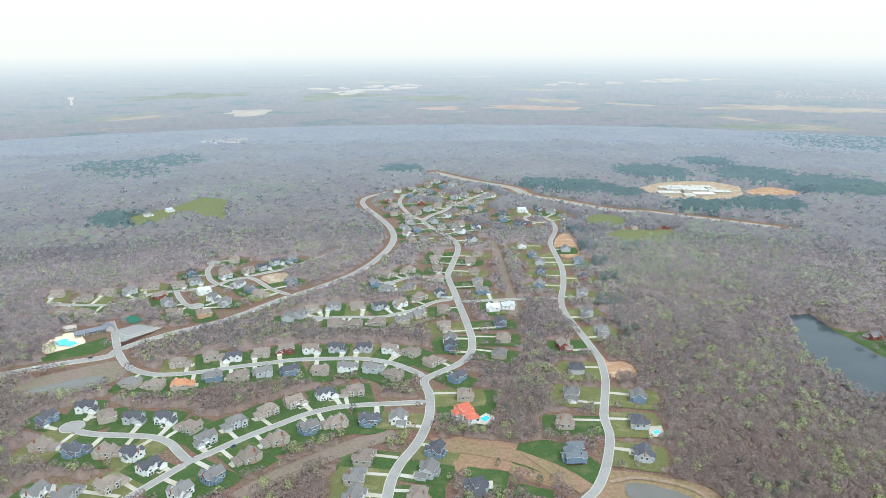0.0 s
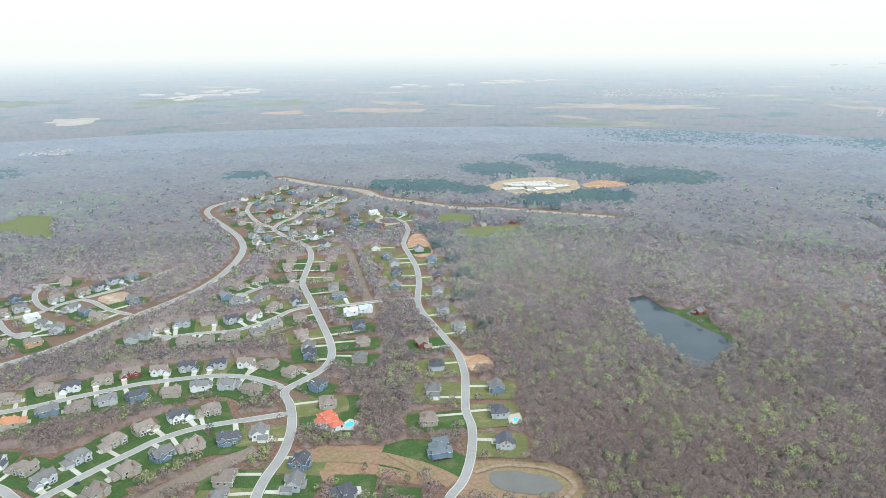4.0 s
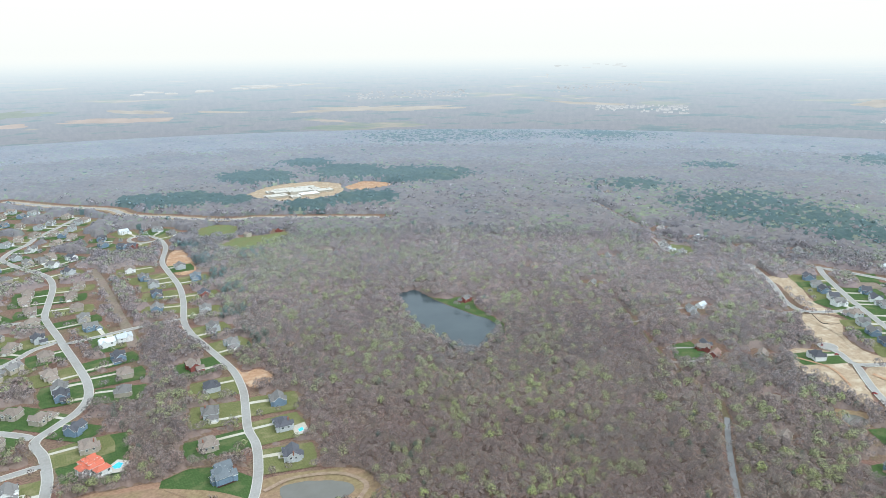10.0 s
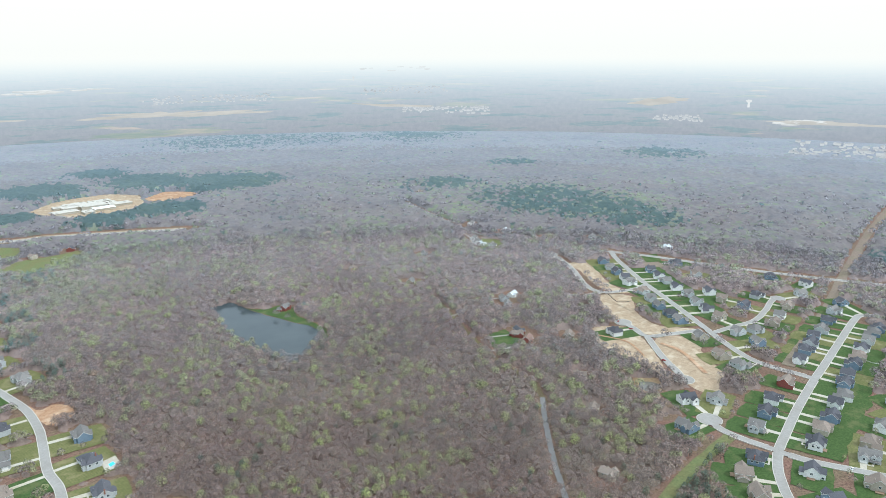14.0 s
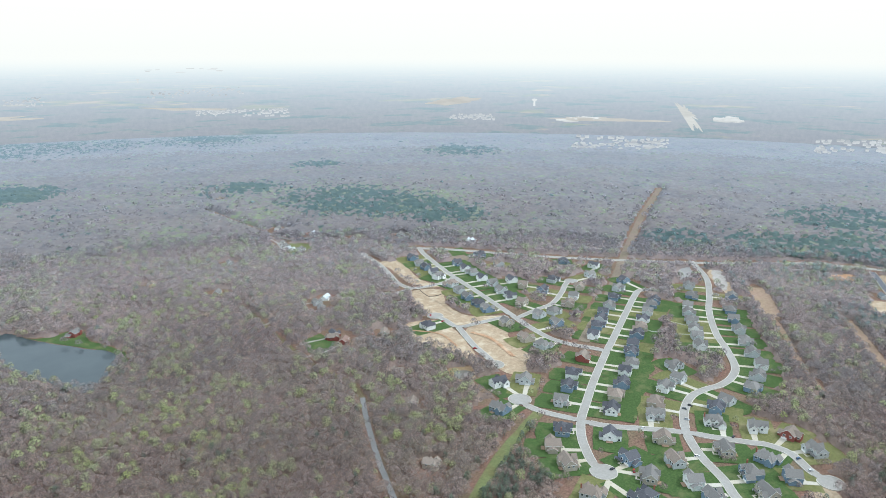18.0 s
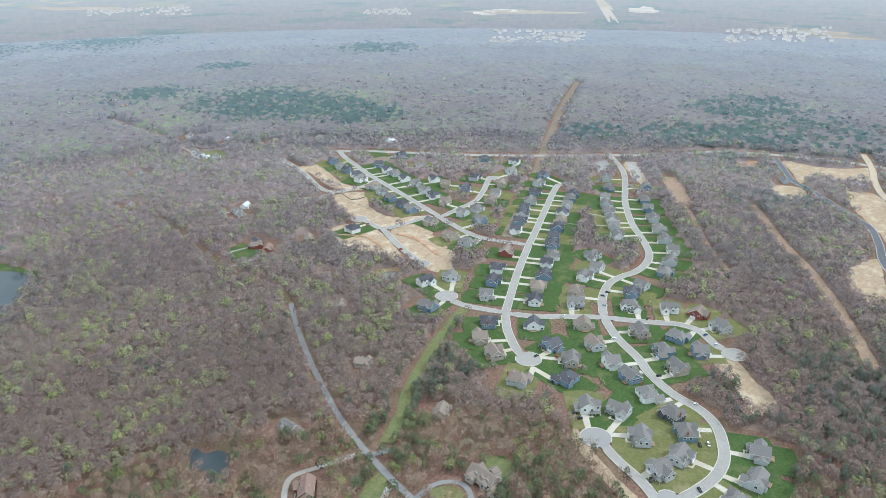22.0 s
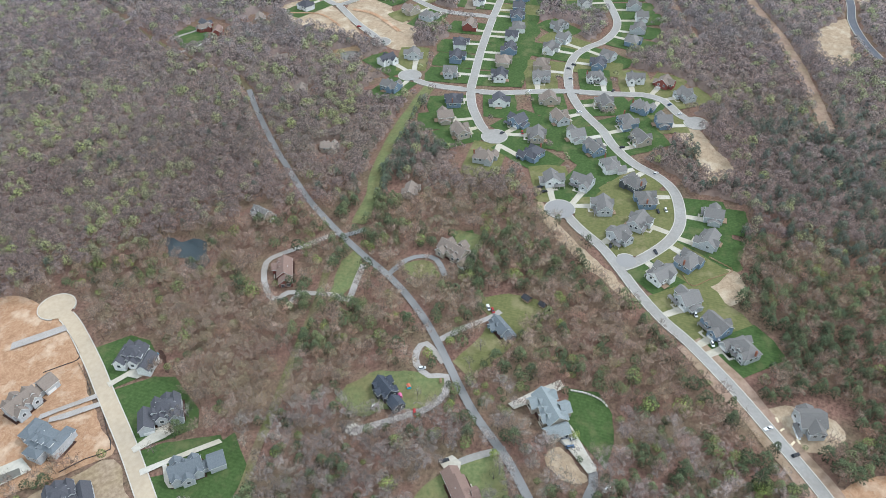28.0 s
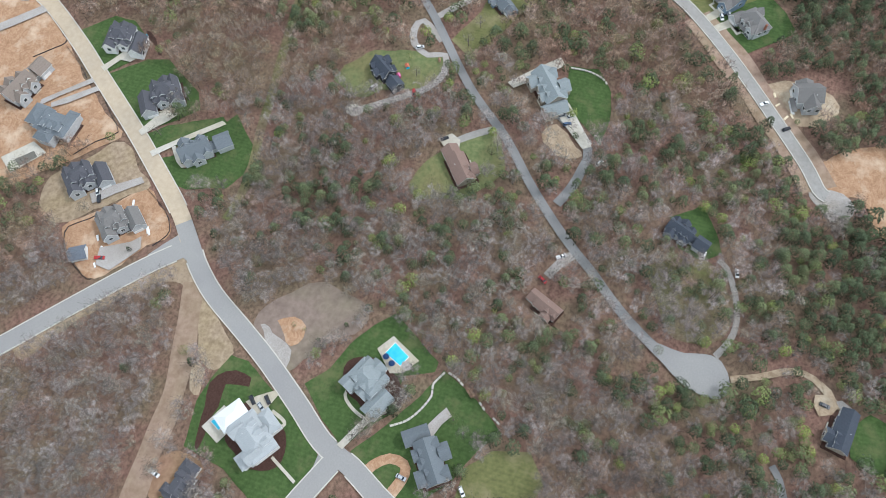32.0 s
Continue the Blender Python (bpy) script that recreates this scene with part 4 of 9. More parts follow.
road("village_road", 7.8, "concrete", (-46.5, 442.7), (-42.9, 464.6), (-41.0, 487.7), (-34.8, 511.1), (-24.2, 536.4), (-17.6, 559.2), (-13.1, 588.8), (-13.7, 627.0), (-18.9, 658.4), (0.1, 680.1), (18.2, 699.0), (30.0, 724.8), (32.8, 763.7), (28.0, 815.7), (22.2, 864.0), (15.9, 917.8), (7.2, 990.9), (13.7, 1045.5), (24.0, 1122.1), (22.2, 1173.3), (11.0, 1210.0), (-9.0, 1249.1), (-28.3, 1294.8), (-36.5, 1330.0), (-20.9, 1376.0), (1.5, 1409.8), (15.6, 1450.7))
road("north_court", 6.6, "concrete", (-36.5, 1330.0), (-65.8, 1381.6), (-86.8, 1457.9), (-92.3, 1513.1), (-85.2, 1566.0))
road("north_lane", 6.6, "concrete", (15.6, 1450.7), (44.0, 1499.1), (67.4, 1539.0), (100.4, 1593.2))
road("south_lane", 7.0, "concrete", (-15.7, 613.5), (-45.6, 610.4), (-77.4, 607.4), (-103.3, 602.2), (-127.5, 589.8), (-145.1, 574.7), (-169.9, 552.9), (-188.7, 533.3), (-206.3, 514.8), (-221.2, 492.7), (-234.5, 470.8), (-243.6, 457.1))
road("south_court", 7.0, "concrete", (-208.1, 513.2), (-220.7, 526.6), (-235.0, 542.4), (-253.1, 551.7), (-278.9, 554.7), (-304.5, 556.7), (-321.7, 561.6), (-333.1, 569.4))
road("hill_lane", 6.1, "concrete", (7.2, 990.9), (-11.7, 985.9), (-36.4, 991.4), (-56.5, 981.4), (-75.6, 961.5))
road("middle_lane", 6.1, "concrete", (14.0, 895.7), (-10.7, 885.2), (-28.7, 864.6), (-53.1, 845.0), (-80.6, 831.8), (-115.8, 832.2), (-136.6, 830.6), (-155.7, 827.0))
road("cross_road", 6.1, "concrete", (20.5, 884.8), (56.5, 888.7), (101.9, 894.6), (156.9, 896.1))
road("east_street", 7.0, "concrete", (95.9, 445.4), (104.4, 459.0), (115.3, 472.0), (124.5, 489.1), (134.8, 516.2), (144.1, 551.9), (146.4, 584.4), (157.2, 629.0), (164.3, 661.7), (168.2, 707.4), (164.3, 749.5), (158.6, 796.3), (153.4, 842.6), (155.6, 887.5), (170.1, 958.4), (179.5, 1031.9), (180.2, 1116.5), (183.1, 1174.4), (204.4, 1257.7), (207.0, 1316.9))
road("turning_loop", 5.7, "concrete", (207.0, 1316.9), (194.3, 1358.0), (167.3, 1363.1), (158.1, 1340.1), (172.2, 1313.1), (207.0, 1316.9))
road("small_estate_road", 6.1, "concrete", (-201.5, 909.2), (-238.9, 939.5), (-267.7, 976.5), (-284.0, 992.1), (-272.3, 1005.1), (-235.0, 1034.7), (-200.5, 1084.2), (-168.5, 1124.9))
road("small_estate_lane", 6.1, "concrete", (-284.0, 992.1), (-305.2, 979.5), (-318.9, 957.3), (-341.4, 940.8), (-369.6, 931.8), (-396.4, 920.6), (-411.4, 900.8), (-432.3, 879.7), (-468.5, 878.0), (-510.5, 880.6))
road("small_estate_court", 6.1, "concrete", (-318.9, 957.3), (-337.1, 982.5), (-352.9, 1022.4), (-355.8, 1059.4))
road("small_estate_close", 6.1, "concrete", (-368.0, 931.7), (-353.8, 904.5), (-335.8, 878.5), (-321.8, 872.2))
road("highway", 12.3, "concrete", (-27.3, 1858.4), (64.7, 1737.6), (160.2, 1643.9), (190.1, 1560.4), (260.1, 1489.3), (319.6, 1429.3), (369.6, 1398.1), (421.8, 1382.5), (613.9, 1261.9))
road("ridge_lane", 5.5, "asphalt", (1069.2, 1137.2), (968.1, 844.4), (990.8, 762.4), (1025.1, 598.4))
road("ridge_road", 9.0, "concrete", (1025.1, 598.4), (1045.4, 543.8), (1076.1, 414.3), (1108.1, 308.5), (1162.4, 169.5), (1204.0, 83.8), (1259.6, -16.8), (1257.4, -36.7), (1264.1, -92.5), (1255.7, -204.4), (1234.5, -269.7))
road("hill_street", 7.4, "concrete", (1033.4, 597.6), (1005.2, 574.1), (973.5, 539.7), (923.5, 481.3), (882.5, 427.3), (843.7, 376.9), (808.5, 332.1), (776.7, 290.8), (755.8, 256.7), (751.0, 228.9), (752.5, 204.6), (751.9, 189.5))
road("hill_close", 6.6, "concrete", (801.2, 318.0), (837.2, 309.1), (873.6, 298.1), (924.0, 302.2), (963.3, 309.4), (979.4, 306.7))
road("new_estate_road", 6.6, "concrete", (911.6, 466.6), (881.1, 468.8), (848.7, 484.7), (836.8, 499.2), (849.1, 528.2), (895.8, 579.4), (929.3, 623.7), (946.9, 655.9))
road("new_estate_stub", 6.1, "concrete", (835.3, 496.5), (804.9, 505.1), (796.1, 513.4))
road("new_estate_lane", 7.0, "concrete", (799.0, 332.9), (764.2, 352.3), (737.0, 371.4), (749.3, 395.9), (756.4, 414.2))
road("new_estate_close", 7.0, "concrete", (737.0, 371.4), (696.5, 331.4), (670.3, 299.5), (657.9, 286.5))
road("long_street", 7.4, "concrete", (992.1, 192.3), (986.1, 205.8), (965.5, 208.4), (875.8, 200.6), (791.8, 192.7), (743.4, 188.5), (672.1, 180.4), (618.2, 172.2), (584.5, 166.5), (558.4, 157.9), (540.0, 148.6), (521.2, 136.5), (513.0, 124.8))
road("west_court", 7.0, "concrete", (584.5, 166.5), (583.1, 197.1), (586.4, 218.0), (595.9, 231.9))
road("green_street", 7.4, "concrete", (583.4, 166.2), (586.8, 139.8), (599.0, 107.0), (608.5, 77.6), (611.6, 55.1), (618.1, 22.5), (620.7, 11.6), (615.1, -7.4), (593.7, -23.5), (583.0, -38.3))
road("curved_street", 7.4, "concrete", (1173.7, 168.7), (1093.1, 133.7), (1019.4, 117.9), (941.1, 106.5), (866.6, 87.5), (821.4, 69.6), (778.0, 55.7), (748.8, 55.3), (724.0, 62.7), (705.0, 75.6), (682.3, 85.2), (651.1, 86.0), (624.5, 81.4), (603.0, 74.6), (574.3, 59.0), (546.9, 37.3), (526.8, 25.8), (504.9, 6.5), (490.0, -15.8), (473.9, -28.1), (452.5, -33.6), (434.3, -34.4), (415.2, -29.2), (396.9, -18.3), (381.5, -5.6), (376.0, 2.2))
road("front_street", 6.6, "concrete", (428.2, 50.1), (411.1, 35.2), (394.0, 15.7), (376.3, 1.5), (355.3, -13.8), (335.0, -31.5), (320.8, -47.8), (294.9, -72.2), (263.6, -97.7), (238.2, -117.4), (224.2, -125.9), (221.4, -130.2))
road("country_lane", 4.9, "asphalt", (525.4, 369.0), (498.6, 347.2), (467.1, 319.7), (433.2, 288.2), (425.5, 280.1), (386.9, 240.4), (358.3, 203.8), (338.1, 173.8), (320.4, 144.8), (300.9, 120.9), (278.5, 99.7), (235.7, 65.1), (209.0, 37.0), (184.4, 16.4), (165.3, -1.9), (153.5, -14.9), (146.6, -23.6), (134.4, -36.7), (124.1, -49.8), (114.5, -65.9), (111.6, -79.6))
road("new_road", 8.8, "concrete_tan", (231.1, 343.0), (222.1, 323.0), (200.9, 291.8), (182.8, 268.2), (157.9, 235.5), (139.8, 213.3), (118.3, 188.1), (104.2, 175.5))
road("new_road_south", 8.8, "asphalt_new", (112.2, 182.2), (101.1, 172.4), (91.9, 164.3), (80.6, 150.7), (68.4, 130.0), (57.7, 112.4), (43.0, 91.2), (30.0, 73.5), (23.3, 56.8), (15.2, 41.7), (8.7, 27.5), (-1.1, 2.8))
road("new_road_branch", 8.8, "asphalt_new", (100.7, 172.9), (85.4, 188.9), (63.0, 208.4), (38.2, 229.0), (26.2, 239.0), (1.7, 260.9), (-22.7, 281.5))
road("new_road_corner", 8.8, "asphalt_new", (26.2, 64.7), (13.9, 70.2), (1.0, 75.8), (-16.4, 81.8))
road("construction_road", 8.0, "asphalt_dark", (1246.0, -88.6), (1204.9, -95.9), (1127.3, -109.0), (1090.5, -129.6), (1042.4, -151.3), (993.0, -173.7), (956.4, -188.8), (899.8, -190.9), (847.3, -188.0), (796.0, -194.9), (758.4, -205.3))
road("construction_branch", 8.0, "concrete_tan", (1319.2, -224.3), (1235.8, -226.5), (1159.0, -220.7), (1093.0, -222.8), (1049.7, -236.9))
road("club_drive", 5.7, "concrete", (-388.4, 784.9), (-368.7, 772.9), (-350.2, 787.9), (-342.1, 801.7))
turning(-331.6, 569.4, 10.1, "concrete")
turning(-85.2, 1566.0, 9.4, "concrete")
turning(-168.5, 1124.9, 8.6, "concrete")
turning(-356.7, 1062.3, 9.4, "concrete")
turning(-321.1, 872.2, 9.4, "concrete")
turning(-510.5, 880.6, 8.6, "concrete")
turning(-75.6, 961.5, 7.8, "concrete")
turning(-155.7, 827.0, 7.8, "concrete")
turning(979.4, 306.7, 9.4, "concrete")
turning(946.9, 655.9, 8.6, "concrete")
turning(796.1, 513.4, 8.6, "concrete")
turning(756.4, 414.2, 10.1, "concrete")
turning(657.9, 286.5, 10.1, "concrete")
turning(992.1, 192.3, 8.6, "concrete")
turning(512.2, 124.6, 10.9, "concrete")
turning(595.9, 231.9, 10.9, "concrete")
turning(583.0, -38.3, 10.1, "concrete")
turning(428.3, 51.8, 11.0, "asphalt_new")
turning(384.5, -2.4, 6.8, "asphalt_new")
turning(231.6, 343.3, 11.5, "concrete_tan")
build_roads()

# ---- houses ----
TONES = {"n": (0.098, 0.098, 0.110), "g": (0.200, 0.190, 0.180), "t": (0.250, 0.205, 0.172), "o": (0.45, 0.22, 0.12), "b": (0.165, 0.185, 0.200), "w": (0.55, 0.58, 0.60), "d": (0.07, 0.08, 0.10), "s": (0.27, 0.30, 0.305), "m": (0.25, 0.17, 0.14), "p": (0.39, 0.41, 0.415)}
WALLS = {"b": (0.20, 0.27, 0.35), "w": (0.80, 0.80, 0.78), "l": (0.50, 0.52, 0.53), "t": (0.45, 0.40, 0.33), "r": (0.26, 0.085, 0.07), "d": (0.10, 0.11, 0.12), "o": (0.55, 0.36, 0.22), "k": (0.05, 0.055, 0.065)}
ROOF_WORDS = {"n": "dark slate", "g": "grey", "t": "brown-grey", "o": "orange", "b": "blue-grey", "w": "pale grey", "d": "black", "s": "light grey", "m": "red-brown", "p": "pale grey"}
WALL_WORDS = {"b": "blue", "w": "white", "l": "light grey", "t": "tan", "r": "red brick", "d": "charcoal", "o": "ochre", "k": "black"}

win = Shape().box(-1.04, 1.04, -0.10, 0.02, -1.08, 1.08)
k = len(win.f)
win.box(-0.82, -0.04, -0.13, 0.0, -0.84, 0.84).box(0.04, 0.82, -0.13, 0.0, -0.84, 0.84)
WINDOW = win.mesh("window", M["white_paint"], M["glass"])
for q in WINDOW.polygons:
    q.material_index = int(q.index >= k)
DOOR = Shape().box(-0.55, 0.55, -0.08, 0.02, 0, 2.1).box(-0.45, 0.45, -0.11, 0, 0.1, 1.9).mesh("front_door", M["dark_paint"])
gate = Shape()
for i in range(4):
    gate.box(-2.4, 2.4, -0.07 - 0.01 * (i % 2), 0.02, 0.02 + 0.56 * i, 0.56 + 0.56 * i)
GATE = gate.mesh("garage_door", M["white_paint"])
CHIMNEY = Shape().box(-0.55, 0.55, -0.45, 0.45, 0, 3.4).box(-0.65, 0.65, -0.55, 0.55, 3.4, 3.6).box(-0.25, 0.25, -0.2, 0.2, 3.6, 3.95).mesh("chimney", M["brick"])
VENT = Shape().tube(0, 0, 0, 0.7, 0.12, 0.12, 6).mesh("vent_pipe", M["white_paint"])


class House:
    """Blocks of walls and roofs under one empty; the front looks to -y."""

    def __init__(self, mirror=1, name="house"):
        self.ob, self.s = new(name), mirror

    def block(self, x0, x1, y0, y1, h, rise, kind="x", wall="wall", roof="roof", gables=()):
        """One roofed block; gables: small cross gables that belong to its walls and roof."""
        if self.s < 0:
            x0, x1 = -x1, -x0
        body = Shape().body(x0, x1, y0, y1, h, 0 if kind == "hip" else rise, kind)
        top = Shape()
        for a, b, c, d, top_h, up in gables:
            if self.s < 0:
                a, b = -b, -a
            body.body(a, b, c, d, top_h, up, "y")
            top.gable(a, b, c, d, top_h, up, "y", 0.4, 0.36)
        part(wall, body, M["siding"], self.ob)
        if kind == "hip":
            top.hip(x0, x1, y0, y1, h, rise)
        else:
            top.gable(x0, x1, y0, y1, h, rise, kind, 0.45, 0.36)
        cover = top.mesh(roof, M["shingle"], M["white_paint"])
        cover.update()
        for q in cover.polygons:        # pale fascia under the shingles
            q.material_index = int(abs(q.normal.z) < 0.2)
        part(roof, cover, None, self.ob)
        return self

    def put(self, name, mesh, x, y, z, turn=0.0, label=""):
        part(name, mesh, None, self.ob, label, pose(self.s * x, y, z, 0, 0, self.s * turn))
        return self

    def windows(self, y, z, xs, turn=0):
        for x in xs:
            self.put("window", WINDOW, x, y, z, turn)
        return self

    def side_windows(self, x, z, ys):
        for y in ys:
            self.put("window", WINDOW, x, y, z, 90 if x > 0 else -90)
        return self


def style_a(mirror, full):
    h = House(mirror)
    h.block(-8, 8, -4, 6, 5.7, 3.6, "x", gables=((1.2, 4.2, -4.7, 0.5, 5.9, 1.6), (-6.5, -1.0, 2.0, 7.6, 5.5, 2.9))).block(-6.5, -0.5, -6.5, -3.9, 5.6, 2.6, "y", "gable_wall", "gable_roof")
    h.block(4, 11, -7, 1, 3.2, 2.6, "y", "garage_wall", "garage_roof")
    h.put("garage_door", GATE, 7.5, -7.0, 0.1).windows(-4.0, 4.3, (2, 5.5)).windows(-6.5, 4.3, (-3.5,)).windows(6.0, 4.3, (-4, 4), 180)
    if full:
        h.block(-4, 3, 5.9, 9, 3.4, 1.8, "y", "rear_wall", "rear_roof").put("front_door", DOOR, 1.2, -4.0, 0.3)
        porch = Shape().box(-0.6, 3.9, -6.2, -4, 0, 0.3).box(-0.5, -0.3, -6.1, -5.9, 0.3, 2.7).box(3.6, 3.8, -6.1, -5.9, 0.3, 2.7).box(-0.7, 4, -6.4, -3.9, 2.7, 2.95)
        part("porch", porch.flip() if mirror < 0 else porch, M["white_paint"], h.ob)
        h.windows(-6.5, 1.7, (-4.6, -2.4)).windows(6.0, 1.7, (5.5, -6), 180).side_windows(-8.0, 4.3, (-1, 3)).side_windows(8.0, 4.4, (3.5,)).put("chimney", CHIMNEY, -8.1, 1.0, 6.2).put("vent_pipe", VENT, 3.5, 2.6, 8.2)
    return h.ob


def style_b(mirror, full):
    h = House(mirror)
    h.block(-8.5, 7, -4.5, 6.5, 5.5, 4.4, "hip", gables=((-1.6, 0.8, -5.2, 0.0, 5.6, 1.5), (-6.5, -2.0, 2.0, 8.2, 5.3, 2.4))).block(-7.5, -2, -7, -4.3, 5.3, 2.5, "y", "gable_wall", "gable_roof")
    h.block(1, 5, -6, -4.3, 5.3, 2.0, "y", "bay_wall", "bay_roof").block(5.8, 12.5, -6, 4, 3.3, 2.8, "hip", "garage_wall", "garage_roof")
    h.put("garage_door", GATE, 12.5, -2.0, 0.1, 90)
    h.windows(-7.0, 4.1, (-4.8,)).windows(-6.0, 4.1, (3,)).windows(6.5, 4.1, (-5, 3), 180)
    if full:
        h.put("front_door", DOOR, -0.6, -4.5, 0.3)
        h.windows(-7.0, 1.6, (-5.8, -3.8)).windows(-6.0, 1.6, (3,)).side_windows(-8.5, 4.1, (-2, 3)).windows(6.5, 1.6, (-6, 4), 180).put("chimney", CHIMNEY, -3.0, 4.4, 6.6).put("vent_pipe", VENT, 3, 4, 7.2)
        deck = Shape().box(-3, 3, 6.5, 9.5, 0.9, 1.1).box(-2.9, -2.7, 9.2, 9.4, 0, 0.9).box(2.7, 2.9, 9.2, 9.4, 0, 0.9)
        part("deck", deck.flip() if mirror < 0 else deck, M["wood"], h.ob)
    return h.ob


def porch_of(h, mirror, x0, x1, y0, y1):
    """An open porch: slab, posts and a shed roof between x0 and x1, from the wall at y1 out to y0."""
    p = Shape().box(x0, x1, y0, y1, 0, 0.3)
    for k in range(3):
        x = x0 + 0.2 + (x1 - x0 - 0.4) * k / 2
        p.box(x - 0.12, x + 0.12, y0 + 0.1, y0 + 0.34, 0.3, 2.7)
    part("porch", p.flip() if mirror < 0 else p, M["white_paint"], h.ob)
    a, b, c, d = x0 - 0.2, x1 + 0.2, y0 - 0.3, y1
    lid = Shape().add([(a, c, 2.7), (b, c, 2.7), (b, d, 3.5), (a, d, 3.5), (a, c, 2.5), (b, c, 2.5), (b, d, 3.3), (a, d, 3.3)], [(0, 1, 2, 3), (7, 6, 5, 4), (0, 4, 5, 1), (1, 5, 6, 2), (3, 7, 4, 0)])
    part("porch_roof", lid.flip() if mirror < 0 else lid, M["shingle"], h.ob)


def style_c(mirror, full):
    h = House(mirror)
    h.block(-8.2, 8.2, -4, 6.4, 5.8, 3.9, "x", gables=((-5.5, -0.3, 2.0, 8.2, 5.5, 2.9), (4.7, 8.0, -4.9, 1.0, 5.9, 1.9)))
    h.block(-7.9, -1.0, -8, -3.9, 5.3, 3.0, "y", "gable_wall", "gable_roof").block(0.9, 4.3, -5.1, -3.9, 6.0, 1.9, "y", "dormer_wall", "dormer_roof")
    h.put("garage_door", GATE, -4.4, -8.0, 0.1).windows(-8.0, 4.2, (-4.4,)).windows(-5.1, 4.3, (2.6,)).windows(6.4, 4.3, (2.5, 6), 180)
    if full:
        h.put("front_door", DOOR, 2.6, -4.0, 0.3)
        porch_of(h, mirror, -0.6, 8.0, -6.6, -4.0)
        h.side_windows(8.2, 4.3, (-1, 3)).side_windows(-8.2, 4.3, (2,)).windows(6.4, 1.6, (4.5,), 180).put("vent_pipe", VENT, 3.5, 2.6, 7.9)
        deck = Shape().box(1.0, 6.0, 6.4, 9.6, 0.9, 1.1).box(1.1, 1.3, 9.3, 9.5, 0, 0.9).box(5.7, 5.9, 9.3, 9.5, 0, 0.9)
        part("deck", deck.flip() if mirror < 0 else deck, M["wood"], h.ob)
    return h.ob


def style_d(mirror, full):
    h = House(mirror)
    h.block(-8.4, 7.6, -4.5, 6.6, 5.6, 4.7, "hip", gables=((-7.6, -2.4, -6.2, 0.5, 5.4, 2.8), (0.0, 3.6, -5.6, 0.5, 5.6, 2.0), (1.5, 6.8, 1.0, 8.4, 5.2, 2.8)))
    h.block(3.8, 10.2, -8.4, -1.0, 3.5, 3.0, "y", "gable_wall", "gable_roof").block(-2.2, -0.2, -4.2, -1.0, 6.9, 1.1, "y", "dormer_wall", "dormer_roof")
    h.put("garage_door", GATE, 7.0, -8.4, 0.1).windows(-6.2, 4.0, (-5.0,)).windows(-5.6, 4.2, (1.8,)).windows(6.6, 4.2, (-6, -2), 180)
    if full:
        h.put("front_door", DOOR, -1.2, -4.5, 0.3)
        porch_of(h, mirror, -2.3, 3.6, -6.9, -4.5)
        h.windows(-6.2, 1.6, (-6.0, -4.0)).side_windows(-8.4, 4.1, (-1, 3)).put("chimney", CHIMNEY, -8.3, 1.5, 6.4).put("vent_pipe", VENT, 3, 4, 7.4)
    return h.ob


def style_e(mirror, full):
    h = House(mirror)
    h.block(-6.4, 5.2, -6.5, 6.5, 5.7, 4.3, "y").block(1.0, 9.2, -3.2, 4.6, 5.4, 3.2, "x", "gable_wall", "gable_roof")
    h.block(-9.8, -6.2, -3.5, 5.0, 3.3, 2.2, "x", "dormer_wall", "dormer_roof")
    h.put("garage_door", GATE, -3.2, -6.5, 0.1).windows(-6.5, 4.3, (-3.2, 2.2)).windows(-3.2, 4.2, (7.4,)).windows(6.5, 4.3, (-1,), 180)
    if full:
        h.put("front_door", DOOR, 2.4, -6.5, 0.3)
        porch_of(h, mirror, 0.4, 8.6, -8.4, -6.5)
        h.windows(4.6, 1.8, (7.2,), 180).side_windows(9.2, 4.2, (-1, 3)).put("vent_pipe", VENT, 2.4, 2.6, 8.0)
        deck = Shape().box(-4, 2, 6.5, 9.9, 0.9, 1.1).box(-3.9, -3.7, 9.6, 9.8, 0, 0.9).box(1.7, 1.9, 9.6, 9.8, 0, 0.9)
        part("deck", deck.flip() if mirror < 0 else deck, M["wood"], h.ob)
    return h.ob


STYLES = {"A": style_a, "B": style_b, "C": style_c, "D": style_d, "E": style_e}
PROTOTYPES = {}
DRIVE_X = {"A": 7.5, "B": 9.0, "C": -4.4, "D": 7.0, "E": -3.2}
COUNT = {"n": 0}


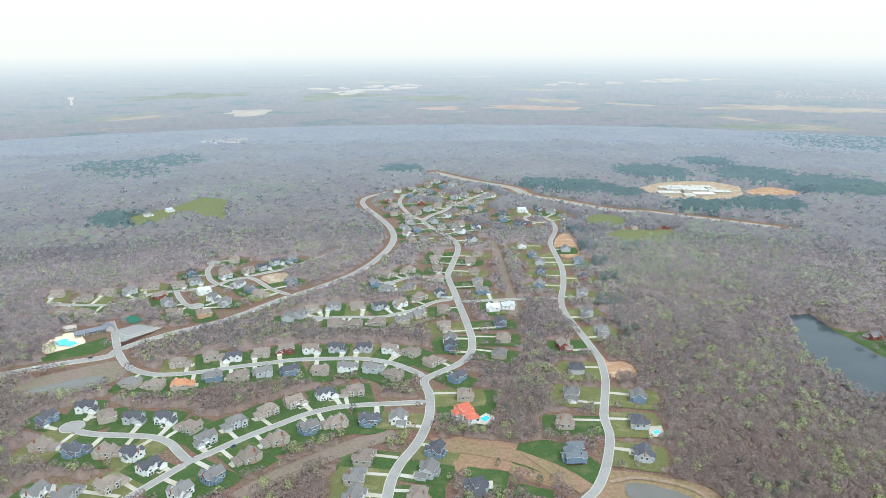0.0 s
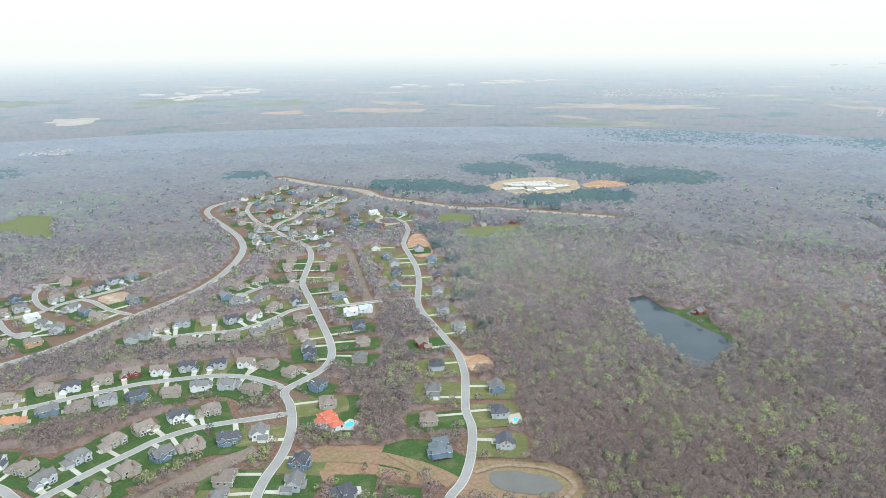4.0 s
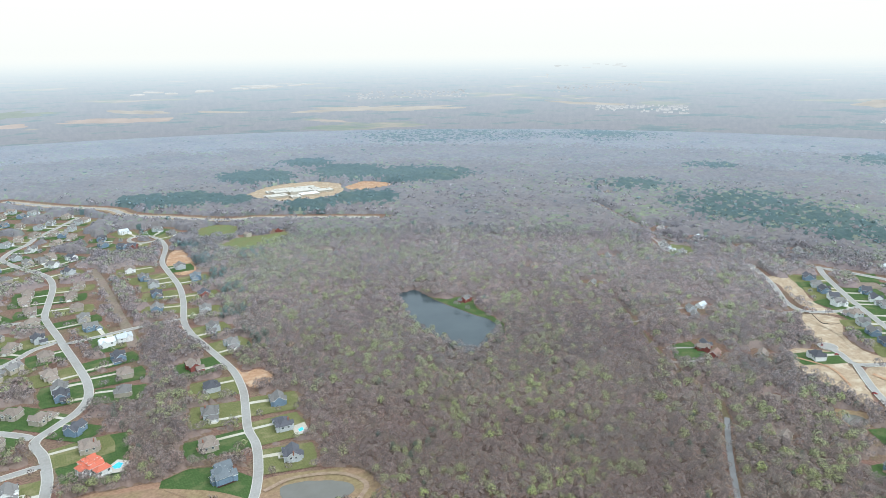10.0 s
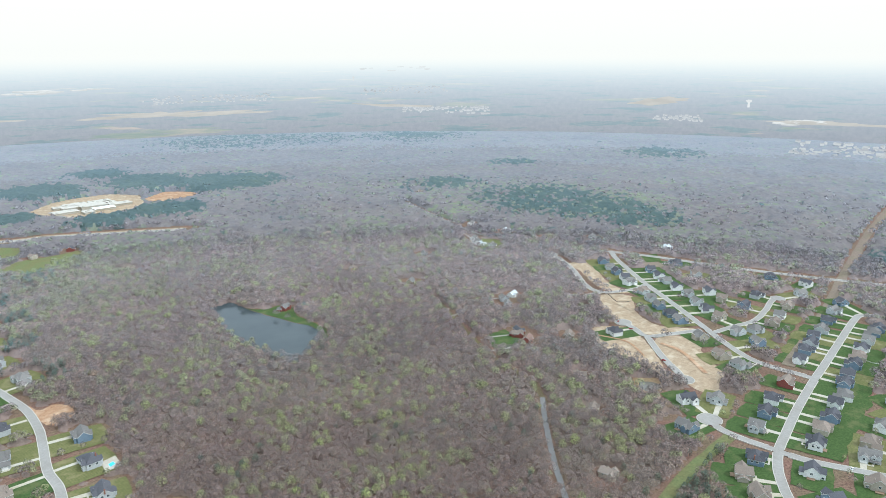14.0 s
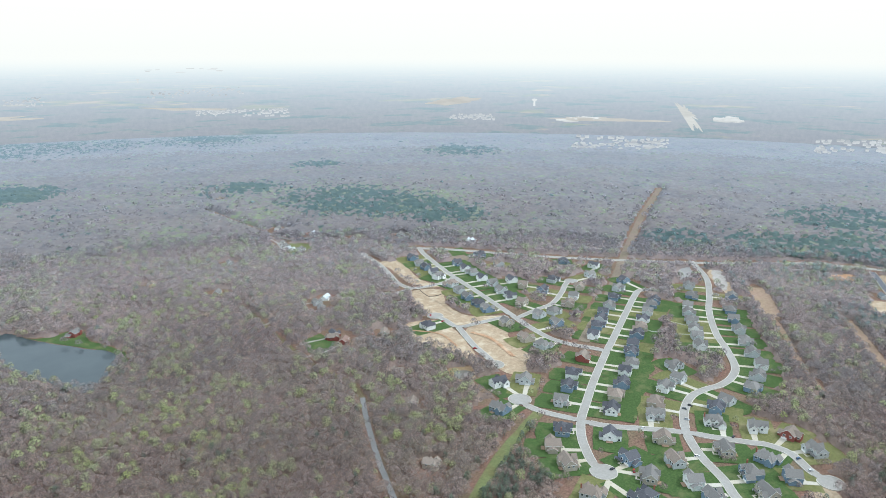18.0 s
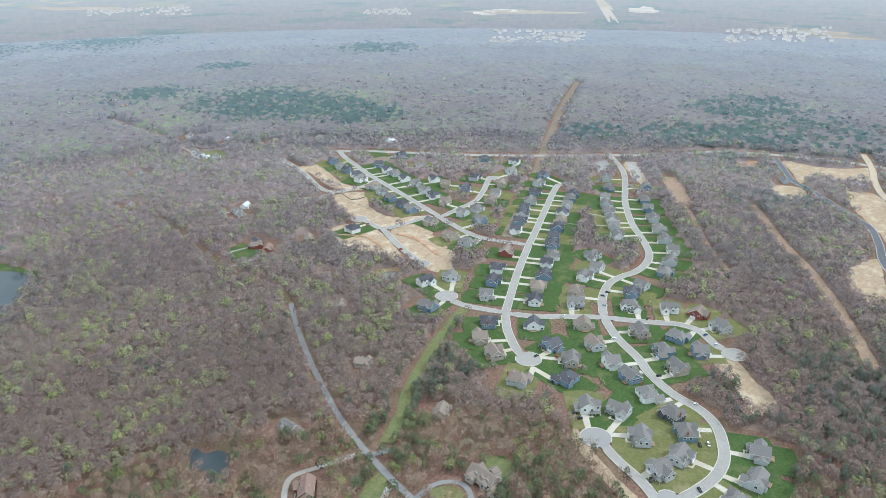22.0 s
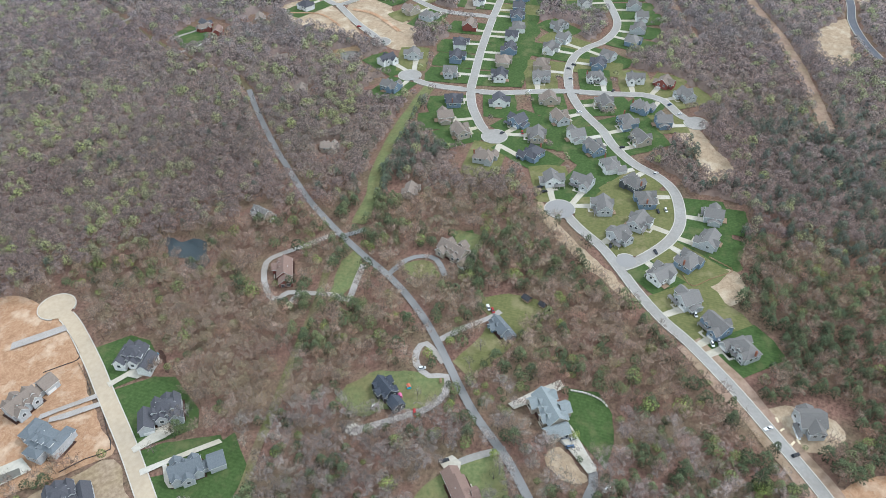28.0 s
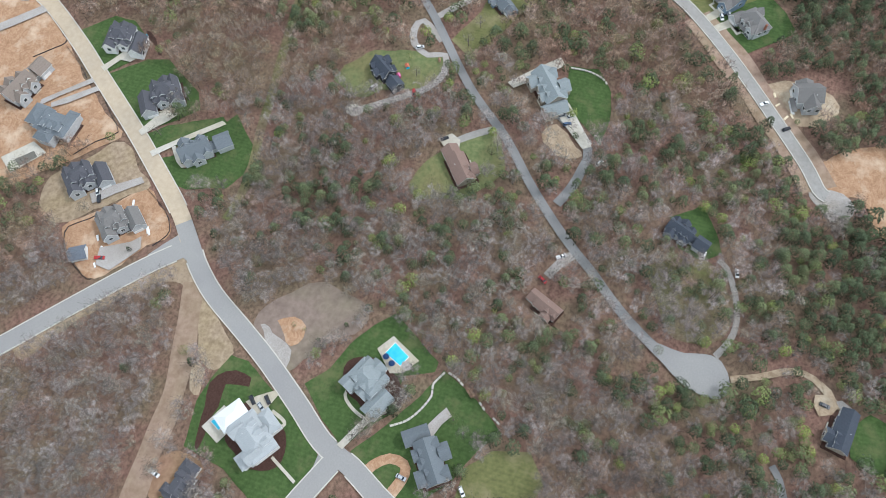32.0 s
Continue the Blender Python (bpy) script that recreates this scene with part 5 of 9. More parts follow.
def house(x, y, turn, style, roof, wall, reach, mirror=1, full=1, size=1.0, lawn="lawn"):
    """A family house with its plot and its drive; reach: from the middle of the house to the street's edge."""
    if style == "C":            # the newer estate mixes three designs
        style = "CDECDCE"[COUNT["n"] % 7]
    key = (style, mirror, full)
    m = pose(x, y, 0, 0, 0, turn) @ Matrix.Diagonal((size, size, size, 1))
    if key not in PROTOTYPES:
        PROTOTYPES[key] = ob = STYLES[style](mirror, full)
        ob.matrix_basis = m
        bpy.context.view_layer.update()
    else:
        base = PROTOTYPES[key]
        keep, base.scale = base.scale.copy(), (1, 1, 1)
        ob = copy_thing(base, m)
        base.scale = keep
    COUNT["n"] += 1
    if random.random() < 0.28 and lawn == "lawn":
        lawn = "lawn_pale"
    jig = random.uniform(0.88, 1.14)
    for o in ob.children:
        plain = o.name.split(".")[0]
        if plain.endswith("roof"):
            o.color = (*[c * jig for c in TONES[roof]], 1)
        elif plain.endswith("wall"):
            o.color = (*[c * (0.6 + 0.4 * jig) for c in WALLS[wall]], 1)
    kind = {"A": "two-storey house with a front gable", "B": "broad two-storey house with hipped roofs", "C": "two-storey house with a gabled garage", "D": "hip-roofed house with front gables", "E": "two-storey house with a steep front gable"}[style]
    tagged(ob, f"{WALL_WORDS[wall]} {kind} and {ROOF_WORDS[roof]} shingles", "house", "houses along the streets")
    place = pose(x, y, 0, 0, 0, turn)
    dx, wide = DRIVE_X[style] * mirror * size, {"A": 14, "B": 16}.get(style, 15) * size
    back = 18 if style in "AB" else 23
    if x > 120 and y > 480:     # broad, drier lawns along the newest street
        wide, lawn = wide * 1.3, lawn and ("lawn_pale" if COUNT["n"] % 3 else lawn)
    z = 0.40 + 0.004 * (COUNT["n"] % 25)
    plot = [place @ Vector(p) for p in ((-wide, -reach - 1, 0), (0, -reach - 1, 0), (wide, -reach - 1, 0), (wide + 0.5, 0, 0), (wide, (back - 1) * size, 0), (0, (back + 2) * size, 0), (-wide, back * size, 0), (-wide - 0.5, 0, 0))]
    plot = [(p.x, p.y) for p in plot]
    clear_area(plot)
    clear_disc(x, y, 13 * size)
    if lawn and reach:
        sheet("lawn", plot, M[lawn], z, "mown green lawn round a house" if lawn == "lawn" else "dry yellow-green lawn round a house", "lawn", 0.8, False)
    if not reach:
        return ob
    clear_disc(x, y, 36 if y > 1000 else 27, GARDENS)
    if style == "B":
        a, b = dx - 2.0, dx + 2.0
        far = 15.5 * mirror * size
        ring = [(a, -reach - 0.5), (b, -reach - 0.5), (b, -7), (max(far, b) if mirror > 0 else b, -5), (max(far, b) if mirror > 0 else b, 2), (a if mirror > 0 else min(far, a), 2), (a if mirror > 0 else min(far, a), -5), (a, -7)]
    else:
        ring = [(dx - 2.3, -reach - 0.5), (dx + 2.3, -reach - 0.5), (dx + 2.6, -10.5 * size), (dx + 3.1, -6.4 * size), (dx - 3.1, -6.4 * size), (dx - 2.6, -10 * size)]
    sheet("driveway", [tuple((place @ Vector((a, b, 0)))[:2]) for a, b in ring], M["drive"], 0.515 + 0.003 * (COUNT["n"] % 15), "pale concrete driveway to a garage", "driveway")
    if style != "B" and full:
        walkx = {"A": 1.2, "C": 2.6, "D": -1.2, "E": 2.4}[style] * mirror * size
        e = 0.7 if dx < walkx else -0.7
        sheet("front_walk", [tuple((place @ Vector((a, b, 0)))[:2]) for a, b in ((walkx - e, -6.5 * size), (walkx - e, -9 * size), (dx, -9 * size), (dx, -10.4 * size), (walkx + e, -10.4 * size), (walkx + e, -6.5 * size))],
              M["drive"], 0.56 + 0.003 * (COUNT["n"] % 15), "pale concrete garden path", "path")
    return ob

house(-358.8, 579.9, 69, "A", "n", "b", 19.1, -1, 0, 1.05)
house(-333.4, 599.4, 3, "A", "n", "w", 20.0, 1, 0, 1.05)
house(-307.3, 583.5, -60, "B", "t", "t", 18.0, -1, 0, 1.05)
house(-280.8, 579.2, -3, "A", "n", "l", 20.1, 1, 0, 1.05)
house(-252.1, 579.0, -9, "A", "n", "w", 23.0, 1, 1, 1.05)
house(-224.5, 564.0, -26, "B", "t", "t", 19.7, -1, 1, 1.05)
house(-185.6, 571.5, 40, "B", "g", "l", 20.1, -1, 1, 1.05)
house(-203.7, 544.1, 44, "A", "g", "l", 14.2, -1, 1, 1.05)
house(-162.3, 592.7, 44, "B", "t", "t", 20.6, -1, 1, 1.05)
house(-141.5, 608.6, 37, "A", "t", "t", 19.2, 1, 1, 1.05)
house(-114.5, 624.1, 27, "A", "n", "w", 20.4, 1, 1, 1.05)
house(-86.4, 630.9, 13, "B", "t", "t", 20.5, -1, 1, 1.05)
house(-119.7, 562.2, -137, "A", "g", "b", 21.8, -1, 1, 1.05)
house(-143.1, 543.7, -141, "B", "t", "t", 20.4, 1, 1, 1.05)
house(-95.7, 571.7, -155, "B", "t", "t", 26.4, 1, 1, 1.05)
house(-67.7, 575.5, -174, "A", "n", "b", 28.5, -1, 1, 1.05)
house(-39.9, 578.2, 84, "A", "g", "w", 20.2, -1, 1, 1.05)
house(-160.5, 517.7, -135, "B", "t", "t", 26.9, 1, 1, 1.05)
house(-182.2, 490.0, -125, "A", "g", "b", 29.7, -1, 1, 1.05)
house(-281.1, 525.4, 176, "B", "t", "t", 25.1, -1, 1, 1.05)
house(-257.5, 521.8, 152, "A", "n", "w", 24.4, 1, 1, 1.05)
house(-236.1, 502.0, 58, "A", "n", "w", 13.3, 1, 1, 1.05)
house(-308.3, 527.3, 173, "A", "n", "b", 25.4, -1, 1, 1.05)
house(-339.6, 535.4, 167, "B", "t", "t", 24.8, -1, 1, 1.05)
house(-258.1, 479.3, 55, "B", "t", "t", 20.1, 1, 1, 1.05)
house(-307.8, 468.2, 80, "A", "g", "w", 20.0, 1, 1, 1.05)
house(-284.0, 465.9, 78, "B", "g", "l", 37.1, 1, 1, 1.05)
house(-200.2, 469.5, -120, "A", "g", "w", 25.7, -1, 1, 1.05)
house(-280.9, 695.1, 11, "B", "t", "t", 16.3, 1, 0, 1.05)
house(-250.3, 710.4, 19, "B", "t", "t", 23.8, 1, 0, 1.05)
house(-226.0, 708.7, 16, "A", "n", "w", 14.3, -1, 0, 1.05)
house(-197.9, 718.6, 13, "A", "t", "t", 16.2, -1, 0, 1.05)
house(-173.5, 728.8, 14, "A", "t", "r", 19.1, -1, 0, 1.05)
house(-146.6, 728.5, 1, "A", "t", "w", 15.2, 1, 0, 1.05)
house(-118.9, 731.3, -1, "A", "n", "l", 16.5, 1, 0, 1.05)
house(-87.5, 730.9, -3, "A", "n", "l", 16.5, -1, 0, 1.05)
house(-59.1, 727.6, -17, "A", "t", "w", 21.4, 1, 0, 1.05)
house(-35.7, 719.9, -35, "B", "t", "t", 24.6, -1, 0, 1.05)
house(-312.3, 649.7, 162, "B", "g", "t", 22.2, 1, 0, 1.05)
house(-286.5, 645.8, 179, "B", "t", "t", 23.5, 1, 0, 1.05)
house(-261.1, 645.6, -168, "B", "o", "t", 27.0, -1, 0, 1.05)
house(-233.8, 662.8, -161, "A", "g", "b", 17.5, 1, 0, 1.05)
house(-207.4, 665.1, -165, "B", "t", "t", 23.9, 1, 0, 1.05)
house(-185.0, 672.7, -162, "A", "g", "l", 22.6, 1, 0, 1.05)
house(-157.9, 676.4, -161, "A", "n", "b", 26.7, 1, 0, 1.05)
house(-126.8, 676.1, -178, "A", "t", "t", 29.6, 1, 0, 1.05)
house(-101.5, 683.8, 178, "A", "g", "w", 21.7, -1, 0, 1.05)
house(-74.6, 680.9, 160, "A", "g", "l", 18.9, -1, 0, 1.05)
house(-50.8, 666.2, 145, "B", "t", "t", 18.3, 1, 0, 1.05)
house(-11.3, 696.7, 44, "B", "t", "t", 14.9, 1, 0, 1.05)
house(13.2, 659.2, -133, "A", "n", "b", 18.9, -1, 0, 1.05)
house(20.1, 621.8, -88, "B", "t", "t", 29.0, -1, 1, 1.05)
house(-7.3, 525.0, -115, "A", "n", "b", 15.3, -1, 1, 1.05)
house(-12.8, 496.4, -104, "A", "g", "l", 20.2, 1, 1, 1.05)
house(-64.9, 514.5, 78, "B", "t", "t", 25.3, 1, 1, 1.05)
house(-68.8, 487.6, 83, "B", "g", "t", 22.9, 1, 1, 1.05)
house(-66.6, 461.6, 82, "A", "g", "l", 18.2, 1, 1, 1.05)
house(-19.4, 462.7, -95, "B", "t", "t", 18.8, -1, 1, 1.05)
house(61.0, 716.0, -106, "B", "g", "t", 27.5, -1, 0, 1.05)
house(68.2, 759.2, -92, "B", "t", "t", 30.9, -1, 0, 1.05)
house(68.6, 805.5, -83, "A", "n", "b", 34.8, 1, 0, 1.05)
house(63.1, 855.2, -174, "A", "w", "w", 30.3, -1, 0, 1.05)
house(82.3, 861.0, -171, "A", "w", "w", 27.0, 1, 0, 1.05)
house(41.9, 1058.2, -96, "B", "t", "t", 21.5, 1, 0, 1.05)
house(44.9, 1004.5, -97, "B", "t", "t", 31.0, -1, 0, 1.05)
house(48.4, 955.5, -83, "A", "g", "t", 32.0, 1, 0, 1.05)
house(52.7, 917.5, 7, "A", "g", "b", 25.3, 1, 0, 1.05)
house(56.0, 1097.9, -100, "A", "t", "t", 30.2, 1, 0, 1.05)
house(49.5, 1183.0, -70, "A", "n", "l", 24.2, -1, 0, 1.05)
house(8.0, 756.6, 86, "A", "g", "w", 19.5, 1, 0, 1.05)
house(8.4, 736.1, 84, "A", "n", "b", 17.7, -1, 0, 1.05)
house(1.6, 793.8, 97, "B", "t", "t", 23.5, -1, 0, 1.05)
house(-3.3, 909.1, 98, "A", "n", "l", 15.3, -1, 0, 1.05)
house(-8.0, 973.0, -178, "B", "t", "t", 10.0, 1, 0, 1.05)
house(-7.7, 1018.8, 88, "B", "t", "t", 13.5, -1, 0, 1.05)
house(-12.4, 1068.0, 82, "B", "t", "t", 24.2, -1, 0, 1.05)
house(-166.5, 849.9, 25, "A", "t", "t", 17.5, 1, 0, 1.05)
house(-139.6, 861.6, 5, "A", "g", "l", 27.4, -1, 0, 1.05)
house(-110.5, 861.3, 2, "A", "t", "t", 25.4, 1, 0, 1.05)
house(-82.2, 860.9, 28, "A", "n", "l", 23.2, 1, 0, 1.05)
house(-55.2, 870.9, 42, "A", "t", "w", 17.8, -1, 0, 1.05)
house(-31.1, 896.2, 46, "B", "t", "t", 18.8, -1, 0, 1.05)
house(-178.4, 833.4, 74, "A", "g", "l", 15.8, 1, 0, 1.05)
house(-130.8, 805.9, -175, "B", "t", "t", 21.3, -1, 0, 1.05)
house(-106.5, 802.0, 179, "B", "t", "t", 26.3, 1, 0, 1.05)
house(-78.5, 809.0, -175, "B", "t", "t", 19.2, 1, 0, 1.05)
house(-51.3, 812.3, -155, "A", "g", "t", 26.5, -1, 0, 1.05)
house(-31.3, 832.7, -141, "A", "g", "t", 19.5, 1, 0, 1.05)
house(0.4, 851.9, 98, "B", "t", "t", 18.4, 1, 0, 1.05)
house(-96.3, 952.5, 114, "A", "g", "b", 14.8, 1, 0, 1.05)
house(-79.6, 930.7, 173, "B", "g", "l", 23.2, -1, 0, 1.05)
house(-80.0, 990.2, 48, "B", "t", "t", 19.3, 1, 0, 1.05)
house(-50.6, 1013.9, 25, "B", "t", "t", 22.7, -1, 0, 1.05)
house(-48.6, 935.1, -135, "B", "g", "t", 30.0, 1, 0, 1.05)
house(116.9, 1369.7, 69, "A", "n", "b", 20.0, -1, 0, 1.05)
house(114.2, 1323.4, 111, "A", "g", "b", 20.0, 1, 0, 1.05)
house(157.7, 1398.2, 15, "A", "w", "w", 32.9, 1, 0, 1.05)
house(141.1, 1292.2, 124, "A", "n", "b", 33.9, -1, 0, 1.05)
house(213.9, 1387.3, -34, "A", "g", "l", 31.8, 1, 0, 1.05)
house(231.6, 1344.1, -72, "B", "g", "t", 28.1, 1, 0, 1.05)
house(142.0, 1090.3, 88, "A", "g", "b", 33.7, -1, 0, 1.05)
house(148.5, 1050.8, 88, "A", "g", "l", 26.9, 1, 0, 1.05)
house(144.7, 1003.1, 81, "A", "n", "b", 26.6, -1, 0, 1.05)
house(134.6, 944.7, 77, "A", "g", "b", 27.8, 1, 0, 1.05)
house(199.3, 1121.7, -93, "A", "g", "l", 14.6, -1, 0, 1.05)
house(207.9, 1052.9, -90, "A", "b", "b", 24.1, 1, 0, 1.05)
house(200.3, 971.0, -95, "A", "n", "r", 24.1, -1, 0, 1.05)
house(186.6, 906.8, -99, "A", "g", "l", 22.3, 1, 0, 1.05)
house(179.4, 838.0, -86, "A", "g", "l", 21.1, 1, 0, 1.05)
house(185.6, 777.9, -82, "B", "g", "l", 20.3, 1, 0, 1.05)
house(134.7, 737.9, 95, "A", "t", "r", 26.3, -1, 0, 1.05)
house(138.0, 678.9, 86, "B", "n", "l", 23.5, 1, 0, 1.05)
house(123.8, 624.3, 77, "B", "g", "l", 27.1, -1, 1, 1.05)
house(108.3, 570.0, 87, "B", "t", "t", 32.7, 1, 1, 1.05)
house(185.1, 616.9, -102, "A", "g", "b", 25.8, -1, 0, 1.05)
house(173.7, 569.5, -94, "B", "n", "l", 24.0, -1, 1, 1.05)
house(163.8, 517.8, -105, "A", "n", "l", 23.4, -1, 1, 1.05)
house(-519.7, 911.0, 17, "A", "t", "t", 23.2, -1, 0, 1.05)
house(-476.2, 895.0, -4, "B", "t", "t", 12.8, -1, 0, 1.05)
house(-454.5, 917.0, 2, "A", "t", "t", 34.5, -1, 0, 1.05)
house(-427.3, 923.5, 55, "A", "g", "l", 22.6, -1, 0, 1.05)
house(-404.4, 941.9, 20, "B", "t", "t", 19.0, -1, 0, 1.05)
house(-369.7, 946.3, 14, "A", "t", "t", 10.2, 1, 0, 1.05)
house(-369.5, 1002.0, 113, "A", "n", "b", 19.2, -1, 0, 1.05)
house(-351.6, 960.7, 19, "A", "g", "l", 18.3, 1, 0, 1.05)
house(-316.3, 990.7, 45, "A", "t", "l", 12.1, -1, 0, 1.05)
house(-325.0, 1066.4, -83, "A", "t", "t", 22.5, -1, 0, 1.05)
house(-271.8, 1028.0, 42, "A", "n", "l", 13.9, 1, 0, 1.05)
house(-257.9, 1053.6, 38, "A", "n", "l", 25.3, 1, 0, 1.05)
house(-236.4, 1068.1, 57, "A", "g", "b", 16.5, -1, 0, 1.05)
house(-378.6, 904.8, -155, "A", "t", "r", 17.7, 1, 0, 1.05)
house(-359.8, 878.7, 121, "A", "g", "l", 16.0, -1, 0, 1.05)
house(-327.3, 922.2, -143, "A", "w", "w", 19.5, -1, 0, 1.05)
house(-305.1, 895.1, -35, "A", "g", "w", 18.6, 1, 0, 1.05)
house(-285.0, 877.8, -81, "A", "g", "l", 27.1, 1, 0, 1.05)
house(-287.1, 950.1, -120, "A", "g", "w", 27.1, 1, 0, 1.05)
house(-265.4, 930.7, 128, "A", "g", "b", 22.6, -1, 0, 1.05)
house(-247.1, 909.9, 141, "A", "t", "t", 24.4, -1, 0, 1.05)
house(-216.2, 963.9, -54, "A", "g", "b", 29.2, 1, 0, 1.05)
house(-337.1, 842.0, 152, "A", "t", "t", 24.7, 1, 0, 1.05)
house(-300.2, 837.7, -149, "A", "t", "o", 30.9, -1, 0, 1.05)
house(-479.4, 849.5, 176, "B", "t", "t", 25.4, 1, 0, 1.05)
house(-452.8, 843.3, -179, "B", "t", "t", 31.7, -1, 0, 1.05)
house(-190.7, 824.0, 95, "A", "g", "l", 27.3, 1, 0, 1.05)
house(-288.8, 1011.7, 45, "A", "t", "t", 13.0, -1, 0, 1.05)
house(-73.3, 1550.9, -88, "A", "g", "b", 10.0, -1, 0, 1.05)
house(-115.2, 1493.3, 93, "A", "t", "r", 20.8, -1, 0, 1.05)
house(-101.5, 1449.3, 110, "A", "t", "t", 12.5, 1, 0, 1.05)
house(-96.6, 1373.5, 105, "A", "t", "t", 27.8, 1, 0, 1.05)
house(-62.6, 1308.7, 103, "A", "g", "l", 25.5, -1, 0, 1.05)
house(-70.0, 1266.3, 114, "A", "g", "l", 20.0, -1, 0, 1.05)
house(-61.8, 1222.2, 117, "A", "t", "w", 20.0, -1, 0, 1.05)
house(-46.8, 1249.6, 114, "A", "g", "b", 29.8, 1, 0, 1.05)
house(-33.0, 1187.9, 105, "B", "g", "t", 20.0, 1, 0, 1.05)
house(-54.1, 1181.0, 106, "A", "t", "t", 20.0, -1, 0, 1.05)
house(16.8, 1273.1, -68, "B", "g", "t", 28.4, 1, 0, 1.05)
house(31.4, 1236.3, -60, "A", "g", "w", 25.5, -1, 0, 1.05)
house(-2.1, 1270.5, -73, "A", "g", "t", 10.0, 1, 0, 1.05)
house(-45.9, 1469.8, -86, "A", "t", "r", 37.9, -1, 0, 1.05)
house(-29.4, 1411.7, 56, "A", "g", "l", 22.0, 1, 0, 1.05)
house(-10.1, 1442.3, 73, "A", "t", "t", 16.9, -1, 0, 1.05)
house(6.9, 1357.4, -108, "A", "g", "w", 27.5, 1, 0, 1.05)
house(46.2, 1380.6, -123, "A", "t", "t", 20.0, 1, 0, 1.05)
house(59.6, 1435.8, -120, "A", "g", "b", 41.5, -1, 0, 1.05)
house(26.3, 1524.8, 58, "A", "g", "l", 24.3, 1, 0, 1.05)
house(48.0, 1554.2, 59, "A", "g", "l", 20.5, -1, 0, 1.05)
house(-4.5, 1555.2, 60, "A", "t", "t", 20.0, -1, 0, 1.05)
house(-30.1, 1586.7, -69, "A", "g", "b", 20.0, 1, 0, 1.05)
house(-48.2, 1550.1, -113, "A", "t", "l", 30.9, 1, 0, 1.05)
house(1.9, 1651.4, 59, "A", "g", "b", 20.0, 1, 0, 1.05)
house(22.1, 1671.6, 45, "A", "g", "l", 20.0, 1, 0, 1.05)
house(-35.4, 1665.9, -26, "A", "t", "t", 20.0, 1, 0, 1.05)
house(-15.7, 1707.9, -26, "A", "t", "l", 20.0, -1, 0, 1.05)
house(-69.9, 1626.2, -14, "A", "g", "t", 20.0, 1, 0, 1.05)
house(78.8, 1597.1, 55, "A", "t", "t", 16.5, 1, 0, 1.05)
house(91.6, 1529.4, -118, "A", "g", "l", 21.7, 1, 0, 1.05)
house(-51.7, 1384.7, -52, "A", "t", "t", 10.0, 1, 0, 1.05)
house(-17.4, 1313.0, -76, "A", "g", "l", 10.0, -1, 0, 1.05)
house(962.4, 569.8, 49, "C", "n", "b", 24.1, 1, 0, 1.0)
house(942.7, 544.1, 52, "C", "g", "l", 21.8, -1, 0, 1.0)
house(928.4, 524.0, 52, "C", "n", "b", 19.6, -1, 0, 1.0)
house(912.4, 502.5, 50, "C", "n", "w", 17.7, 1, 0, 1.0)
house(895.7, 484.9, -8, "C", "g", "w", 13.1, -1, 0, 1.0)
house(874.9, 452.6, 159, "C", "t", "l", 13.4, 1, 0, 1.0)
house(854.6, 429.7, 52, "C", "g", "l", 19.1, -1, 0, 1.0)
house(836.0, 406.6, 51, "C", "g", "b", 19.8, -1, 0, 1.0)
house(819.1, 382.5, 49, "C", "n", "b", 18.4, 1, 0, 1.0)
house(805.8, 364.0, 53, "C", "g", "b", 17.4, 1, 0, 1.0)
house(772.7, 322.6, 152, "C", "g", "t", 17.6, 1, 0, 1.0)
house(737.9, 282.5, 58, "C", "t", "t", 24.3, 1, 0, 1.0)
house(728.0, 258.1, 81, "C", "g", "l", 23.2, -1, 0, 1.0)
house(972.0, 493.0, -129, "C", "n", "b", 24.7, -1, 0, 1.0)
house(952.5, 469.5, -129, "C", "n", "w", 25.2, -1, 0, 1.0)
house(939.0, 449.5, -128, "C", "g", "l", 27.0, -1, 0, 1.0)
house(921.6, 426.4, -125, "C", "n", "w", 27.2, -1, 0, 1.0)
house(906.2, 401.2, -128, "C", "g", "l", 30.2, 1, 0, 1.0)
house(882.7, 378.5, -126, "C", "g", "l", 25.4, -1, 0, 1.0)
house(867.7, 358.3, -128, "C", "n", "w", 25.8, 1, 0, 1.0)
house(851.1, 332.4, -17, "C", "t", "t", 22.3, 1, 0, 1.0)
house(934.2, 384.2, -127, "C", "n", "w", 20.0, -1, 0, 1.0)
house(1034.2, 481.3, -130, "C", "n", "b", 20.0, -1, 0, 1.0)
house(998.6, 433.2, -131, "C", "t", "l", 20.0, -1, 0, 1.0)
house(919.1, 359.3, 11, "C", "t", "t", 20.0, -1, 0, 1.0)
house(914.1, 326.1, 1, "C", "n", "b", 20.7, 1, 0, 1.0)
house(964.2, 330.1, -2, "C", "n", "l", 16.7, 1, 0, 1.0)
house(817.3, 296.2, 164, "C", "g", "l", 13.3, 1, 0, 1.0)
house(801.3, 267.5, -123, "C", "g", "b", 28.6, -1, 0, 1.0)
house(839.0, 283.7, 162, "C", "g", "l", 19.8, -1, 0, 1.0)
house(875.9, 276.4, -174, "C", "t", "t", 17.9, -1, 0, 1.0)
house(907.8, 279.4, -173, "C", "g", "w", 17.4, -1, 0, 1.0)
house(949.1, 285.0, -169, "C", "t", "t", 17.4, 1, 0, 1.0)
house(1061.1, 346.8, -64, "C", "n", "b", 20.0, 1, 0, 1.0)
house(1013.2, 288.9, -118, "C", "g", "l", 28.8, -1, 0, 1.0)
